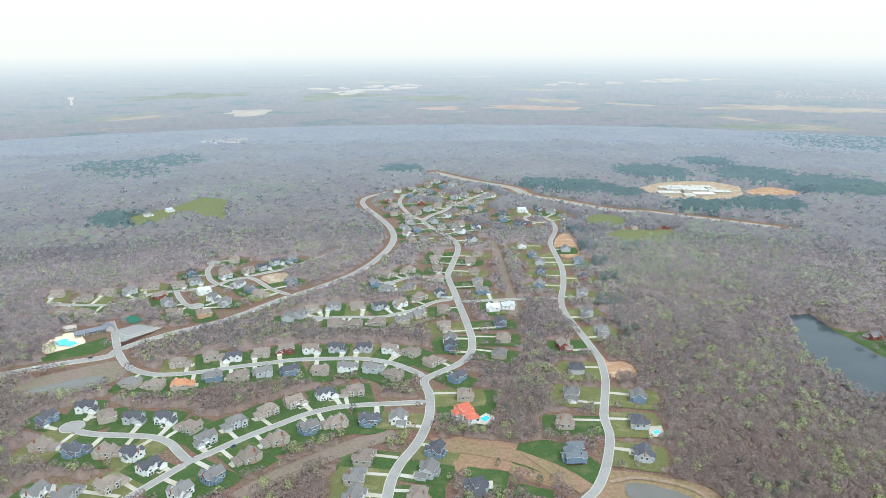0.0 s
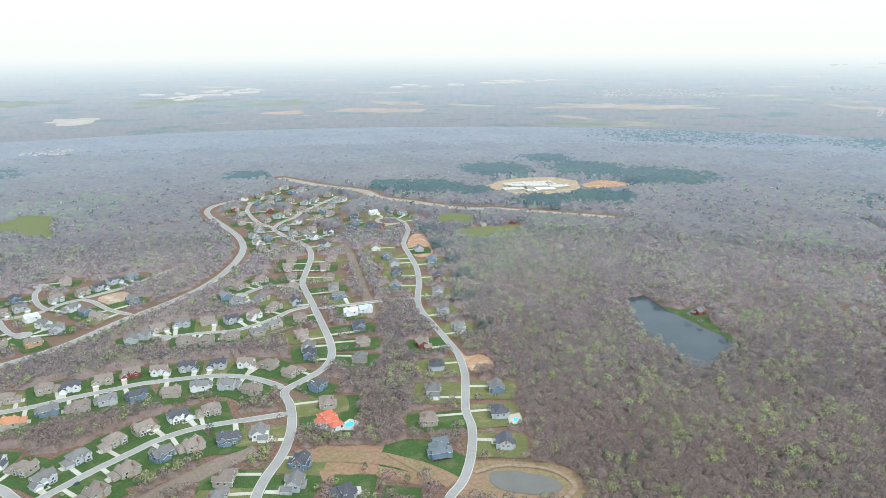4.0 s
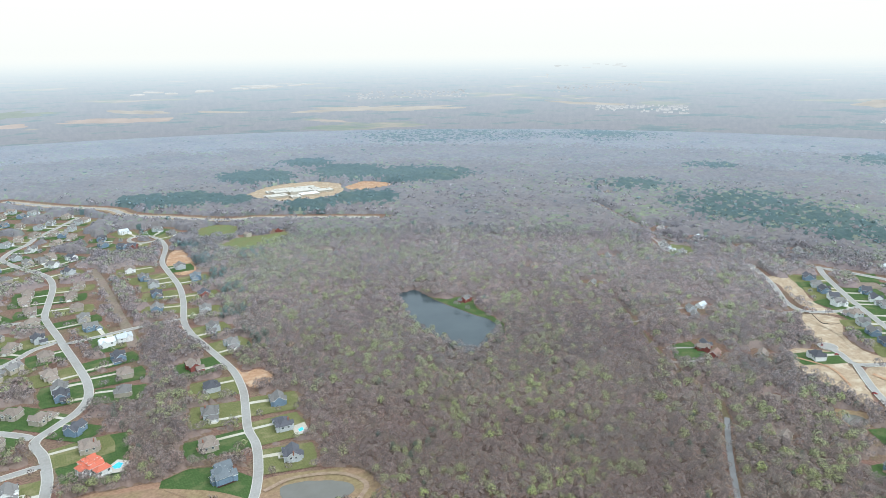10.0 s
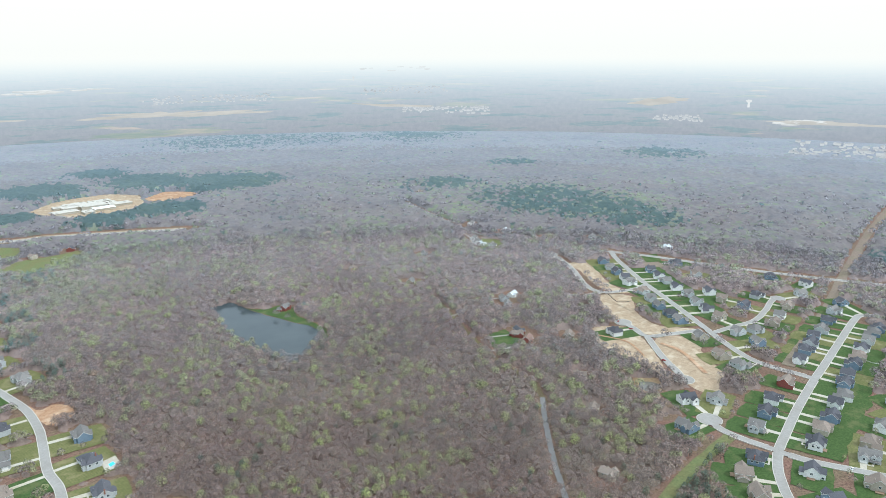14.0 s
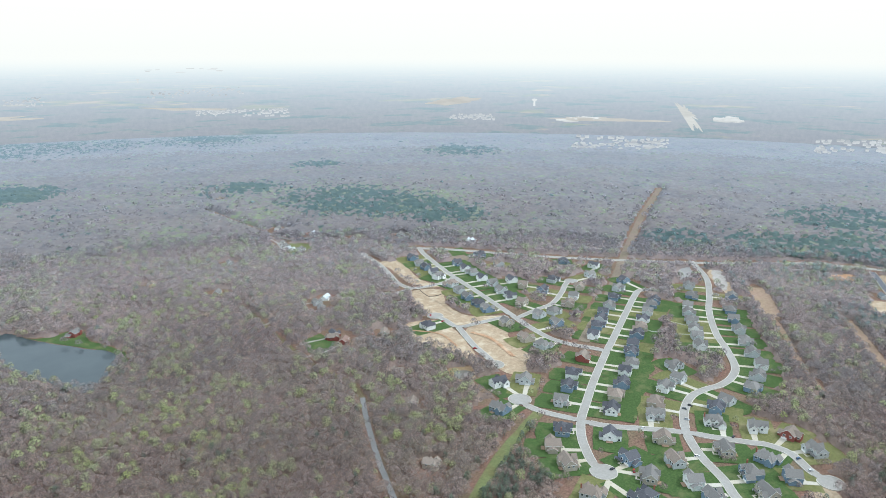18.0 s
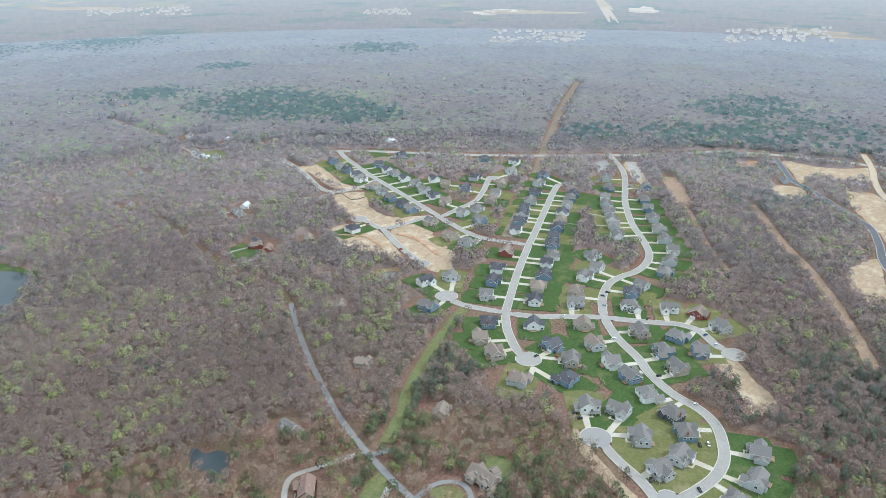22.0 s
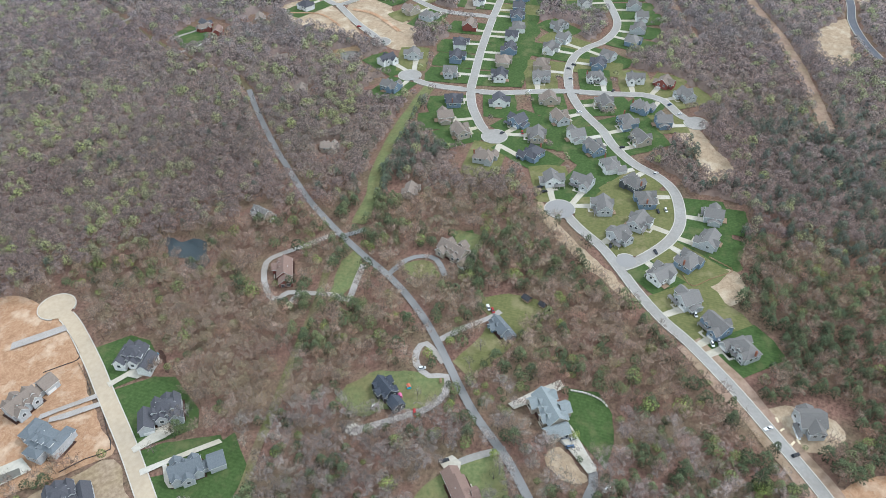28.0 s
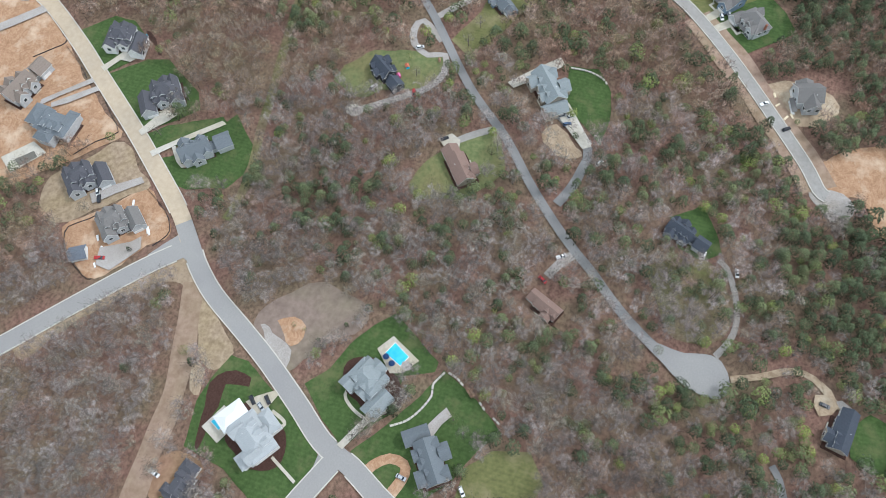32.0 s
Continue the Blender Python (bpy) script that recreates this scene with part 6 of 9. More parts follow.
house(1061.9, 297.9, -96, "C", "n", "w", 20.0, -1, 0, 1.0)
house(716.6, 402.3, 63, "C", "n", "w", 27.8, 1, 0, 1.0)
house(614.0, 262.3, -31, "C", "n", "w", 24.5, -1, 0, 1.0)
house(633.3, 241.7, -75, "C", "g", "l", 27.8, -1, 0, 1.0)
house(565.3, 239.6, 76, "C", "g", "b", 20.6, 1, 1, 1.0)
house(556.1, 174.5, 18, "C", "n", "b", 12.0, 1, 1, 1.0)
house(1011.2, 237.4, -38, "C", "n", "b", 35.9, -1, 0, 1.0)
house(971.3, 234.8, -5, "C", "g", "l", 22.4, -1, 0, 1.0)
house(929.8, 229.6, 7, "C", "n", "b", 19.7, 1, 0, 1.0)
house(893.5, 225.4, 8, "C", "g", "l", 18.7, 1, 0, 1.0)
house(864.5, 225.9, 5, "C", "n", "b", 21.7, -1, 0, 1.0)
house(841.6, 221.0, 3, "C", "n", "l", 19.0, 1, 0, 1.0)
house(816.4, 219.0, 6, "C", "n", "b", 19.3, 1, 0, 1.0)
house(785.3, 215.0, 1, "C", "n", "w", 18.3, -1, 0, 1.0)
house(717.4, 205.6, 3, "C", "t", "r", 15.5, 1, 0, 1.0)
house(671.5, 202.9, 9, "C", "n", "w", 17.9, 1, 0, 1.0)
house(640.0, 197.0, 6, "C", "n", "b", 16.7, -1, 0, 1.0)
house(608.3, 194.3, 9, "C", "g", "l", 18.9, -1, 1, 1.0)
house(942.3, 177.8, -172, "C", "n", "b", 24.0, -1, 0, 1.0)
house(924.2, 178.6, -172, "C", "g", "b", 21.7, 1, 0, 1.0)
house(893.8, 175.7, -173, "C", "g", "l", 21.9, 1, 0, 1.0)
house(861.8, 175.2, -178, "C", "n", "w", 19.6, 1, 0, 1.0)
house(837.3, 171.7, -172, "C", "t", "t", 20.7, 1, 0, 1.0)
house(811.5, 169.2, -176, "C", "n", "b", 20.7, -1, 0, 1.0)
house(779.6, 166.5, -173, "C", "n", "b", 20.6, -1, 0, 1.0)
house(753.8, 162.9, -177, "C", "n", "b", 21.9, 1, 0, 1.0)
house(726.1, 155.5, -172, "C", "g", "w", 26.3, 1, 0, 1.0)
house(703.1, 156.2, -174, "C", "n", "w", 23.1, 1, 0, 1.0)
house(673.0, 151.7, -172, "C", "n", "b", 24.1, -1, 0, 1.0)
house(644.9, 150.9, -174, "C", "t", "t", 20.6, -1, 0, 1.0)
house(613.8, 146.7, -169, "C", "n", "w", 20.0, 1, 1, 1.0)
house(567.2, 134.2, 106, "C", "n", "w", 15.9, -1, 1, 1.0)
house(1030.2, 147.3, 15, "C", "g", "l", 22.1, -1, 0, 1.0)
house(989.8, 136.5, 6, "C", "g", "b", 18.2, -1, 0, 1.0)
house(943.8, 134.2, 7, "C", "g", "w", 22.5, 1, 0, 1.0)
house(917.2, 128.2, 13, "C", "g", "l", 22.4, 1, 0, 1.0)
house(890.7, 120.1, 13, "C", "g", "l", 21.1, 1, 0, 1.0)
house(863.9, 111.5, 14, "C", "g", "w", 19.4, 1, 0, 1.0)
house(839.7, 105.5, 22, "C", "g", "l", 22.2, -1, 0, 1.0)
house(812.4, 96.6, 25, "C", "g", "w", 23.9, -1, 0, 1.0)
house(743.3, 112.8, -35, "C", "g", "l", 20.0, -1, 0, 1.0)
house(712.6, 102.9, -22, "C", "g", "l", 23.6, 1, 0, 1.0)
house(685.1, 111.2, -6, "C", "g", "w", 21.7, -1, 0, 1.0)
house(648.7, 111.8, 5, "C", "t", "t", 21.4, -1, 0, 1.0)
house(622.4, 107.4, -74, "C", "g", "l", 17.9, 1, 1, 1.0)
house(583.5, 92.1, 108, "C", "t", "t", 14.8, 1, 1, 1.0)
house(1011.2, 88.1, -172, "C", "g", "b", 23.8, -1, 0, 1.0)
house(951.8, 82.5, -169, "C", "g", "b", 20.9, -1, 0, 1.0)
house(919.9, 74.4, -167, "C", "g", "b", 21.4, 1, 0, 1.0)
house(884.8, 64.1, -167, "C", "g", "l", 22.6, 1, 0, 1.0)
house(852.4, 54.0, -161, "C", "g", "l", 21.5, 1, 0, 1.0)
house(819.1, 43.6, -165, "C", "g", "l", 19.5, -1, 0, 1.0)
house(791.0, 31.3, -164, "C", "g", "w", 22.7, -1, 0, 1.0)
house(758.2, 31.4, 179, "C", "g", "l", 19.5, -1, 0, 1.0)
house(726.6, 33.6, 166, "C", "g", "b", 22.6, -1, 0, 1.0)
house(684.1, 52.9, 155, "C", "g", "l", 24.6, 1, 0, 1.0)
house(663.6, 60.0, -180, "C", "n", "b", 21.2, 1, 0, 1.0)
house(635.7, 57.7, -77, "C", "g", "w", 19.7, 1, 1, 1.0)
house(643.4, 21.2, -76, "C", "g", "w", 19.8, 1, 0, 1.0)
house(643.5, -5.6, -107, "C", "t", "r", 22.2, 1, 0, 1.0)
house(624.7, -25.9, -143, "C", "g", "l", 16.0, 1, 1, 1.0)
house(592.3, 9.7, 73, "C", "g", "b", 22.2, -1, 1, 1.0)
house(573.7, -10.6, 19, "C", "g", "b", 19.1, 1, 1, 1.0)
house(589.4, 42.1, -155, "C", "g", "t", 17.6, 1, 1, 1.0)
house(563.3, 19.5, -145, "C", "g", "b", 19.6, 1, 1, 1.0)
house(539.4, 5.5, -140, "C", "g", "t", 19.1, -1, 1, 1.0)
house(527.2, 173.7, 27, "C", "t", "t", 23.7, 1, 1, 1.0)
house(507.4, 152.8, 40, "C", "t", "t", 16.8, -1, 1, 1.0)
house(475.5, 123.3, 92, "C", "t", "l", 25.8, -1, 1, 1.0)
house(537.8, 110.5, -119, "C", "n", "b", 18.4, -1, 1, 1.0)
house(519.2, 89.9, -169, "C", "g", "t", 24.5, 1, 1, 1.0)
house(491.5, 87.0, 151, "C", "n", "b", 32.0, 1, 1, 1.0)
house(553.2, 75.4, 38, "C", "t", "l", 21.5, -1, 1, 1.0)
house(529.7, 57.8, 33, "C", "g", "w", 21.9, 1, 1, 1.0)
house(514.1, 39.5, 43, "C", "g", "b", 14.1, -1, 1, 1.0)
house(492.4, 22.9, 37, "C", "g", "w", 16.1, -1, 1, 1.0)
house(460.0, 64.1, -69, "C", "g", "w", 23.0, 1, 1, 1.0)
house(463.4, 41.4, -106, "C", "g", "l", 25.6, -1, 1, 1.0)
house(473.4, 3.4, 56, "C", "g", "d", 19.9, 1, 1, 1.0, "lawn_pale")
house(436.8, 21.8, -164, "C", "g", "l", 20.2, 1, 1, 1.0, "lawn_pale")
house(406.7, 5.3, -129, "C", "g", "l", 12.4, 1, 1, 1.0, "lawn_pale")
house(425.5, -6.4, -17, "C", "g", "l", 20.2, -1, 1, 1.0, "lawn_pale")
house(454.7, -8.3, 17, "C", "g", "b", 19.4, 1, 1, 1.0, "lawn_pale")
house(449.8, -57.0, -179, "C", "g", "l", 18.8, -1, 1, 1.0)
house(419.0, -54.2, 166, "C", "g", "l", 18.7, -1, 1, 1.0)
house(393.0, -42.5, 149, "C", "g", "b", 18.2, -1, 1, 1.0)
house(374.0, -26.0, 142, "C", "g", "w", 15.9, 1, 1, 1.0)
house(355.0, -44.3, -139, "C", "g", "l", 18.8, -1, 1, 1.0, "lawn_pale")
house(336.6, -62.1, -132, "C", "g", "b", 17.2, -1, 1, 1.0, "lawn_pale")
house(321.4, -78.1, -139, "C", "g", "l", 18.4, -1, 1, 1.0)
# ---- larger houses beside the new road and the country lane ----
DESIGNS = {
    "wing": [(-9, 4, -5, 5, 5.6, 4.2, "hip", ""), (-9.5, -3.5, -8, -4.9, 5.2, 2.8, "y", "gable_"), (3.9, 10.5, -9.5, 1.5, 4.4, 3.2, "y", "garage_"), (-2.4, 2.6, -6.4, -4.9, 5.0, 2.2, "y", "bay_"), (-6, 0, 4.9, 8, 4.0, 2.2, "y", "rear_")],
    "ranch": [(-11, 7, -4.5, 4.5, 4.4, 3.9, "x", ""), (-10, -4, -7.5, -4.4, 4.2, 2.9, "y", "gable_"), (6.9, 13, -7.5, 3, 3.6, 3.0, "y", "garage_"), (-3, 3.5, 4.4, 8.5, 4.2, 2.7, "y", "rear_"), (0, 4.5, -6, -4.4, 4.1, 2.1, "y", "bay_")],
    "villa": [(-9, 7, -5, 5, 6.0, 2.9, "hip", ""), (6.8, 13.5, -3, 7, 5.0, 2.4, "hip", "garage_"), (-4, 4, -9.5, -4.9, 5.6, 2.3, "hip", "front_"), (-8, -3, 4.9, 9, 4.4, 1.8, "hip", "rear_")],
    "cottage": [(-7, 7, -4, 4, 3.4, 3.2, "x", ""), (-5, 0.5, -6.5, -3.9, 3.3, 2.3, "y", "gable_"), (6.9, 12, -3, 4, 3.0, 2.4, "x", "garage_")],
    "long": [(-10, 6, -4.5, 4.5, 5.6, 4.4, "x", ""), (-9, -3, -7.5, -4.4, 5.4, 3.0, "y", "gable_"), (0, 5, -6, -4.4, 5.2, 2.4, "y", "bay_"), (9, 17, -4, 5, 4.6, 3.4, "x", "garage_"), (5.9, 9.1, -2, 3, 4.0, 2.4, "x", "link_"), (-5, 1, 4.4, 7.5, 5.0, 2.8, "y", "rear_")],
}


def estate(x, y, turn, design, roof, wall, size=1.0, mirror=1, label=""):
    """A large detached house of several roofed blocks, with dormers, windows, doors and a terrace."""
    h = House(mirror)
    for x0, x1, y0, y1, top, rise, kind, name in DESIGNS[design]:
        cross = ()
        if name == "" and design != "cottage":
            w = (x1 - x0) / 5
            cross = ((x0 + 0.4, x0 + 0.4 + 1.5 * w, 0.5, y1 + 1.3, top - 0.2, 2.6), (x1 - 0.4 - 1.3 * w, x1 - 0.4, 0.5, y1 + 0.8, top - 0.1, 2.2), (x0 + 1.9 * w, x0 + 2.9 * w, y0 - 0.5, 0.5, top - 0.1, 1.7))
        h.block(x0, x1, y0, y1, top, rise, kind, name + "wall", name + "roof", cross)
        n = max(1, int((x1 - x0) / 3.2))
        for k in range(n):
            px = x0 + (x1 - x0) * (k + 0.5) / n
            if name not in ("rear_", "link_") and not (name == "" and -9 < px < 3 and design != "cottage"):
                if name == "garage_" and design != "villa":
                    continue
                h.put("window", WINDOW, px, y0, top - 1.5)
            if name in ("", "rear_", "garage_") and not (name == "" and -6 < px < 2.5):
                h.put("window", WINDOW, px, y1, top - 1.5, 180)
        if name in ("", "garage_"):
            h.side_windows(x1 if x1 > 0 else x0, top - 1.5, (y0 + 2.0, y1 - 2.0))
    first = DESIGNS[design][0]
    for px in (-5.5, -1.0, 3.0)[: 2 if design == "cottage" else 3]:
        z = first[4] + 0.9
        h.block(px - 1.0, px + 1.0, first[2] + 1.4, first[2] + 3.6, z + 0.9, 0.8, "y", "dormer_wall", "dormer_roof")
    g = [b for b in DESIGNS[design] if b[7] == "garage_"][0]
    for px in ((g[0] + g[1]) / 2,) if g[1] - g[0] < 6.4 else ((g[0] + g[1]) / 2 - 1.0,):
        h.put("garage_door", GATE, px, g[2], 0.1)
    h.put("front_door", DOOR, 2.0 if design != "villa" else -6.0, first[2], 0.3).put("vent_pipe", VENT, 1.5, 2.0, first[4] + 2.0)
    step = Shape().box(0.6, 4.0, first[2] - 2.2, first[2], 0, 0.35)
    part("porch", step.flip() if mirror < 0 else step, M["drive"], h.ob)
    bed = Shape().box(first[0] - 1.0, first[1] + 0.6, first[2] - 1.6, first[3] + 1.0, 0.0, 0.62)
    part("planting_bed", bed.flip() if mirror < 0 else bed, M["mulch"], h.ob, "dark mulch round the walls")
    size *= 1.24
    h.ob.matrix_basis = pose(x, y, 0, 0, 0, turn) @ Matrix.Diagonal((size, size, size, 1))
    for o in h.ob.children:
        plain = o.name.split(".")[0]
        if plain.endswith("roof"):
            o.color = (*TONES[roof], 1)
        elif plain.endswith("wall"):
            o.color = (*WALLS[wall], 1)
    clear_disc(x, y, 13 * size)
    return tagged(h.ob, label or f"large {WALL_WORDS[wall]} house with {ROOF_WORDS[roof]} gabled roofs and dormers", "house", "houses in the foreground")


estate(209.6, 264.1, -80, "wing", "n", "w", 0.93, 1)
estate(179.6, 226.9, -54, "wing", "n", "l", 0.95, -1)
estate(153.0, 191.4, 132, "long", "b", "l", 0.82, -1, "large grey house with a separate blue-roofed garage wing")
estate(162.6, 304.9, -13, "long", "t", "l", 0.88, 1, "unfinished house with brown-grey roofs on bare clay")
estate(144.2, 274.0, -94, "villa", "b", "l", 0.95, -1, "unfinished house with blue-grey roofs on bare clay")
estate(121.0, 242.4, -43, "wing", "n", "l", 0.90, 1)
estate(102.7, 213.6, -42, "wing", "g", "l", 0.85, 1, "unfinished grey-roofed house among building materials")
white_house = estate(23.1, 103.6, 56, "villa", "p", "w", 1.02, 1, "large white house with pale metal roofs and a pool")
for o in white_house.children:
    if o.name.split(".")[0] == "garage_roof":
        o.color = (0.78, 0.79, 0.80, 1)
estate(60.7, 60.3, -116, "wing", "s", "l", 0.96, 1, "large house with pale grey hipped roofs beside a blue pool")
estate(37.4, 25.2, -144, "ranch", "b", "t", 0.88, -1, "broad house with blue-grey roofs beside a brick drive")
estate(-6.3, 125.5, -14, "villa", "n", "w", 0.62, 1, "unfinished white house with dark roofs on red clay")
estate(230.5, 113.2, 53, "long", "d", "k", 0.68, -1, "dark house with black gabled roofs and steep dormers")
estate(181.9, 54.2, 39, "cottage", "m", "t", 0.98, 1, "brown-roofed house in a grass clearing")
estate(243.2, 21.2, -142, "ranch", "s", "t", 0.98, 1, "large house with grey-green roofs above a concrete drive")
estate(120.8, -7.9, -115, "cottage", "m", "t", 0.72, -1, "low brown-roofed house under bare trees")
estate(178.4, -62.9, -113, "long", "d", "l", 0.66, 1, "house with black roofs in a rough lawn")
estate(100.2, -146.7, 168, "cottage", "d", "t", 0.84, -1, "house with black shingles at the end of a sandy track")
estate(298.2, 63.9, -132, "cottage", "b", "b", 0.80, 1, "blue-grey house beside a gravel drive")
estate(356.2, 110.7, -113, "ranch", "t", "t", 0.92, 1, "tan house with brown-grey gabled roofs")
estate(305.5, 216.5, -153, "cottage", "m", "r", 1.0, 1, "red brick house with a brown roof in the woods")
estate(357.3, 262.9, -108, "cottage", "g", "w", 0.8, 1, "grey-roofed house in the woods")
estate(105.8, 518.9, 96, "wing", "b", "b", 0.95, 1, "tall blue house alone on a fenced lawn")
estate(25.9, 471.1, -71, "wing", "n", "l", 0.9, 1, "dark-roofed house with a pool behind")
house(278.7, -113.1, -163, "C", "g", "l", 0, 1, 1, 1.05)
villa = estate(19.0, 585.5, -68, "villa", "o", "w", 0.95, 1, "white villa with red clay tile roofs")
for o in villa.children:
    if o.name.split(".")[0].endswith("roof"):
        o.color = (0.55, 0.16, 0.10, 1)

def street_house(x, y, style, roof, wall, mirror=1, size=1.05):
    """A house that faces the nearest street."""
    best = None
    for _, width, _, line, radius in ROADS:
        d = np.hypot(line[:, 0] - x, line[:, 1] - y)
        k = int(d.argmin())
        if best is None or d[k] - max(width / 2, radius) < best[0]:
            best = (d[k] - max(width / 2, radius), line[k][0] - x, line[k][1] - y)
    return house(x, y, math.degrees(math.atan2(best[1], -best[2])), style, roof, wall, min(best[0], 32.0), mirror, 0, size)


for x, y, style, roof, wall in (
        (-103, 1598, "A", "t", "w"), (-49, 1602, "B", "g", "t"), (17, 1466, "B", "t", "t"), (47, 1456, "A", "t", "t"), (72, 1414, "B", "t", "t"), (77, 1481, "A", "g", "l"), (107, 1545, "B", "t", "w"),
        (-69, 1346, "A", "t", "t"), (32, 1293, "B", "t", "t"), (60, 1266, "A", "n", "w"), (-7, 1101, "B", "t", "t"), (156, 1287, "A", "n", "r"), (131, 1143, "A", "t", "w")):
    street_house(x, y, style, roof, wall, 1 if x > 20 else -1)

# scattered houses in the woods
for x, y, turn, roof, wall in (
        (493.8, 760.3, 200, "g", "r"), (719.0, 574.3, 60, "g", "l"), (631.6, 483.0, 130, "t", "r"), (912.8, 790.0, 40, "g", "w"), (916.7, 761.4, 20, "g", "l"),
        (767.7, 1027.4, 10, "t", "t"), (1201.5, 1251.3, 70, "g", "w"), (1164.9, 1188.0, 70, "t", "t"), (587.7, 366.9, 300, "t", "t"), (534.8, 319.3, 200, "t", "t"),
        (453.3, 251.2, 100, "t", "t"), (664.9, 827.0, 50, "t", "o"), (1013.8, 803.1, 10, "g", "w"), (1072.9, 650.8, 20, "g", "l"),
        (918.8, 798.1, 10, "g", "w"), (1156.2, 1185.8, 30, "t", "t"), (346.8, 1258.7, 100, "t", "t"), (407.9, 1264.8, 60, "n", "r"), (430.4, 1084.3, 100, "t", "t"),
        (1076.9, 657.5, 20, "g", "l"), (1010.8, 802.4, 20, "n", "w"), (1107.2, 532.3, 10, "w", "w"), (414.4, 164.7, 10, "t", "t"), (-582.5, 1376.5, 50, "g", "w"), (-554.2, 1415.0, 50, "w", "w")):
    house(x, y, turn, "A", roof, wall, 0, 1, 0, 0.85, None)

# ---- clubhouse with its pool and court ----
club = new("clubhouse")
part("wall", Shape().body(-21, 21, -4.5, 4.5, 3.6, 2.4, "x"), M["siding"], club).color = (0.30, 0.27, 0.24, 1)
part("roof", Shape().gable(-21, 21, -6.2, 4.5, 3.6, 2.6, "x", 0.8), M["shingle"], club).color = (0.20, 0.21, 0.24, 1)
part("gable_wall", Shape().body(12, 20, -8, 8, 4.2, 2.8, "y"), M["siding"], club).color = (0.5, 0.46, 0.4, 1)
part("gable_roof", Shape().gable(12, 20, -8, 8, 4.2, 2.8, "y"), M["shingle"], club).color = (0.21, 0.22, 0.24, 1)
for k in range(12):
    part("post", Shape().box(-20.4 + 2.8 * k, -19.9 + 2.8 * k, -6.1, -5.6, 0, 3.5), M["white_paint"], club)
for k in range(8):
    part("window", WINDOW, None, club, m=pose(-19 + 3.8 * k, -4.5, 1.9))
    part("window", WINDOW, None, club, m=pose(-19 + 3.8 * k, 4.5, 1.9, 0, 0, 180))
club.matrix_basis = pose(-413.5, 787.0, 0.5, 0, 0, 37)
tagged(club, "long low clubhouse with grey roofs and white porch posts", "clubhouse")
lodge = new("pool_house")
part("wall", Shape().body(-7, 7, -5, 5, 3.4, 2.0, "x"), M["siding"], lodge).color = (0.42, 0.38, 0.33, 1)
part("roof", Shape().hip(-7, 7, -5, 5, 3.4, 2.6), M["shingle"], lodge).color = (0.46, 0.40, 0.33, 1)
for k in range(3):
    part("window", WINDOW, None, lodge, m=pose(-4 + 4 * k, -5, 1.9))
lodge.matrix_basis = pose(-446.0, 795.0, 0.4, 0, 0, 30)
tagged(lodge, "tan-roofed pool house beside a club pool", "pool house")
clear_disc(-446.0, 795.0, 13)
clear_disc(-413.5, 787.0, 24)


def pool(label, *outline, deck=None):
    """A swimming pool: a kerb round bright water."""
    if deck:
        clear_area(deck)
        sheet("pool_terrace", deck, M["drive"], next_level() + 0.42, "pale paved terrace round a swimming pool", "terrace")
    p = np.array(outline)
    c = p.mean(0)
    z = next_level() + 0.50
    base = new("swimming_pool")
    rim = Shape()
    n = len(p)
    inner = [tuple(c + (q - c) * 0.93) for q in p]
    rim.add([(x, y, z + 0.1) for x, y in p] + [(x, y, z + 0.1) for x, y in inner], [(i, (i + 1) % n, n + (i + 1) % n, n + i) for i in range(n)])
    part("coping", rim, M["white_paint"], base)
    part("water", Shape().add([(x, y, z + 0.04) for x, y in inner], [tuple(range(n))]), M["pool"], base)
    return tagged(base, label, "swimming pool")


pool("rectangular bright blue swimming pool on a stone terrace", (83.6, 57.0), (78.7, 48.2), (73.1, 50.8), (77.1, 60.1), deck=((78.2, 64.2), (86.3, 58.7), (78.3, 43.3), (70.3, 49.0), (68.6, 54.6)))
pool("pale blue pool beside a white house", (23.4, 125.8), (29.1, 122.1), (26.4, 116.9), (20.7, 120.6), deck=((20.1, 128.8), (32.1, 122.9), (28.0, 112.5), (15.4, 119.0)))
pool("irregular turquoise club pool with islands", (-446.0, 757.0), (-441.0, 766.0), (-434.0, 767.0), (-431.0, 760.0), (-422.0, 759.0), (-415.0, 752.0), (-421.0, 743.5), (-429.0, 748.0), (-436.0, 746.0))
pool("small blue pool beside a red-roofed villa", (33.2, 581.3), (38.7, 586.3), (42.5, 582.2), (39.0, 575.2), (34.5, 576.2), deck=((29.1, 581.3), (38.9, 590.5), (48.7, 582.2), (39.7, 569.3), (30.7, 571.3)))
pool("blue pool behind a dark-roofed house", (22.9, 481.3), (35.1, 481.2), (35.7, 476.1), (21.8, 476.2), deck=((20.4, 485.0), (38.0, 484.9), (38.1, 473.9), (19.1, 474.0)))
pool("small blue pool on a pale terrace", (183.7, 557.6), (188.7, 559.4), (188.5, 553.8), (183.0, 552.0), deck=((180.8, 565.2), (193.4, 567.1), (191.7, 548.2), (178.1, 548.3)))
sheet("pool_pit", ((120.1, 286.7), (127.8, 279.4), (124.9, 275.6), (117.0, 282.4)), M["muddy"], 1.02, "empty swimming pool under construction", "pool")
sheet("pool_slab", ((119.1, 294.9), (133.2, 282.6), (128.8, 272.3), (111.9, 284.6)), M["drive"], 0.99, "new white concrete pool terrace", "terrace")
sheet("tennis_court", ((-399.0, 832.0), (-388.0, 841.0), (-370.0, 825.0), (-380.0, 812.0)), M["court"], 0.9, "dark green tennis court", "tennis court")
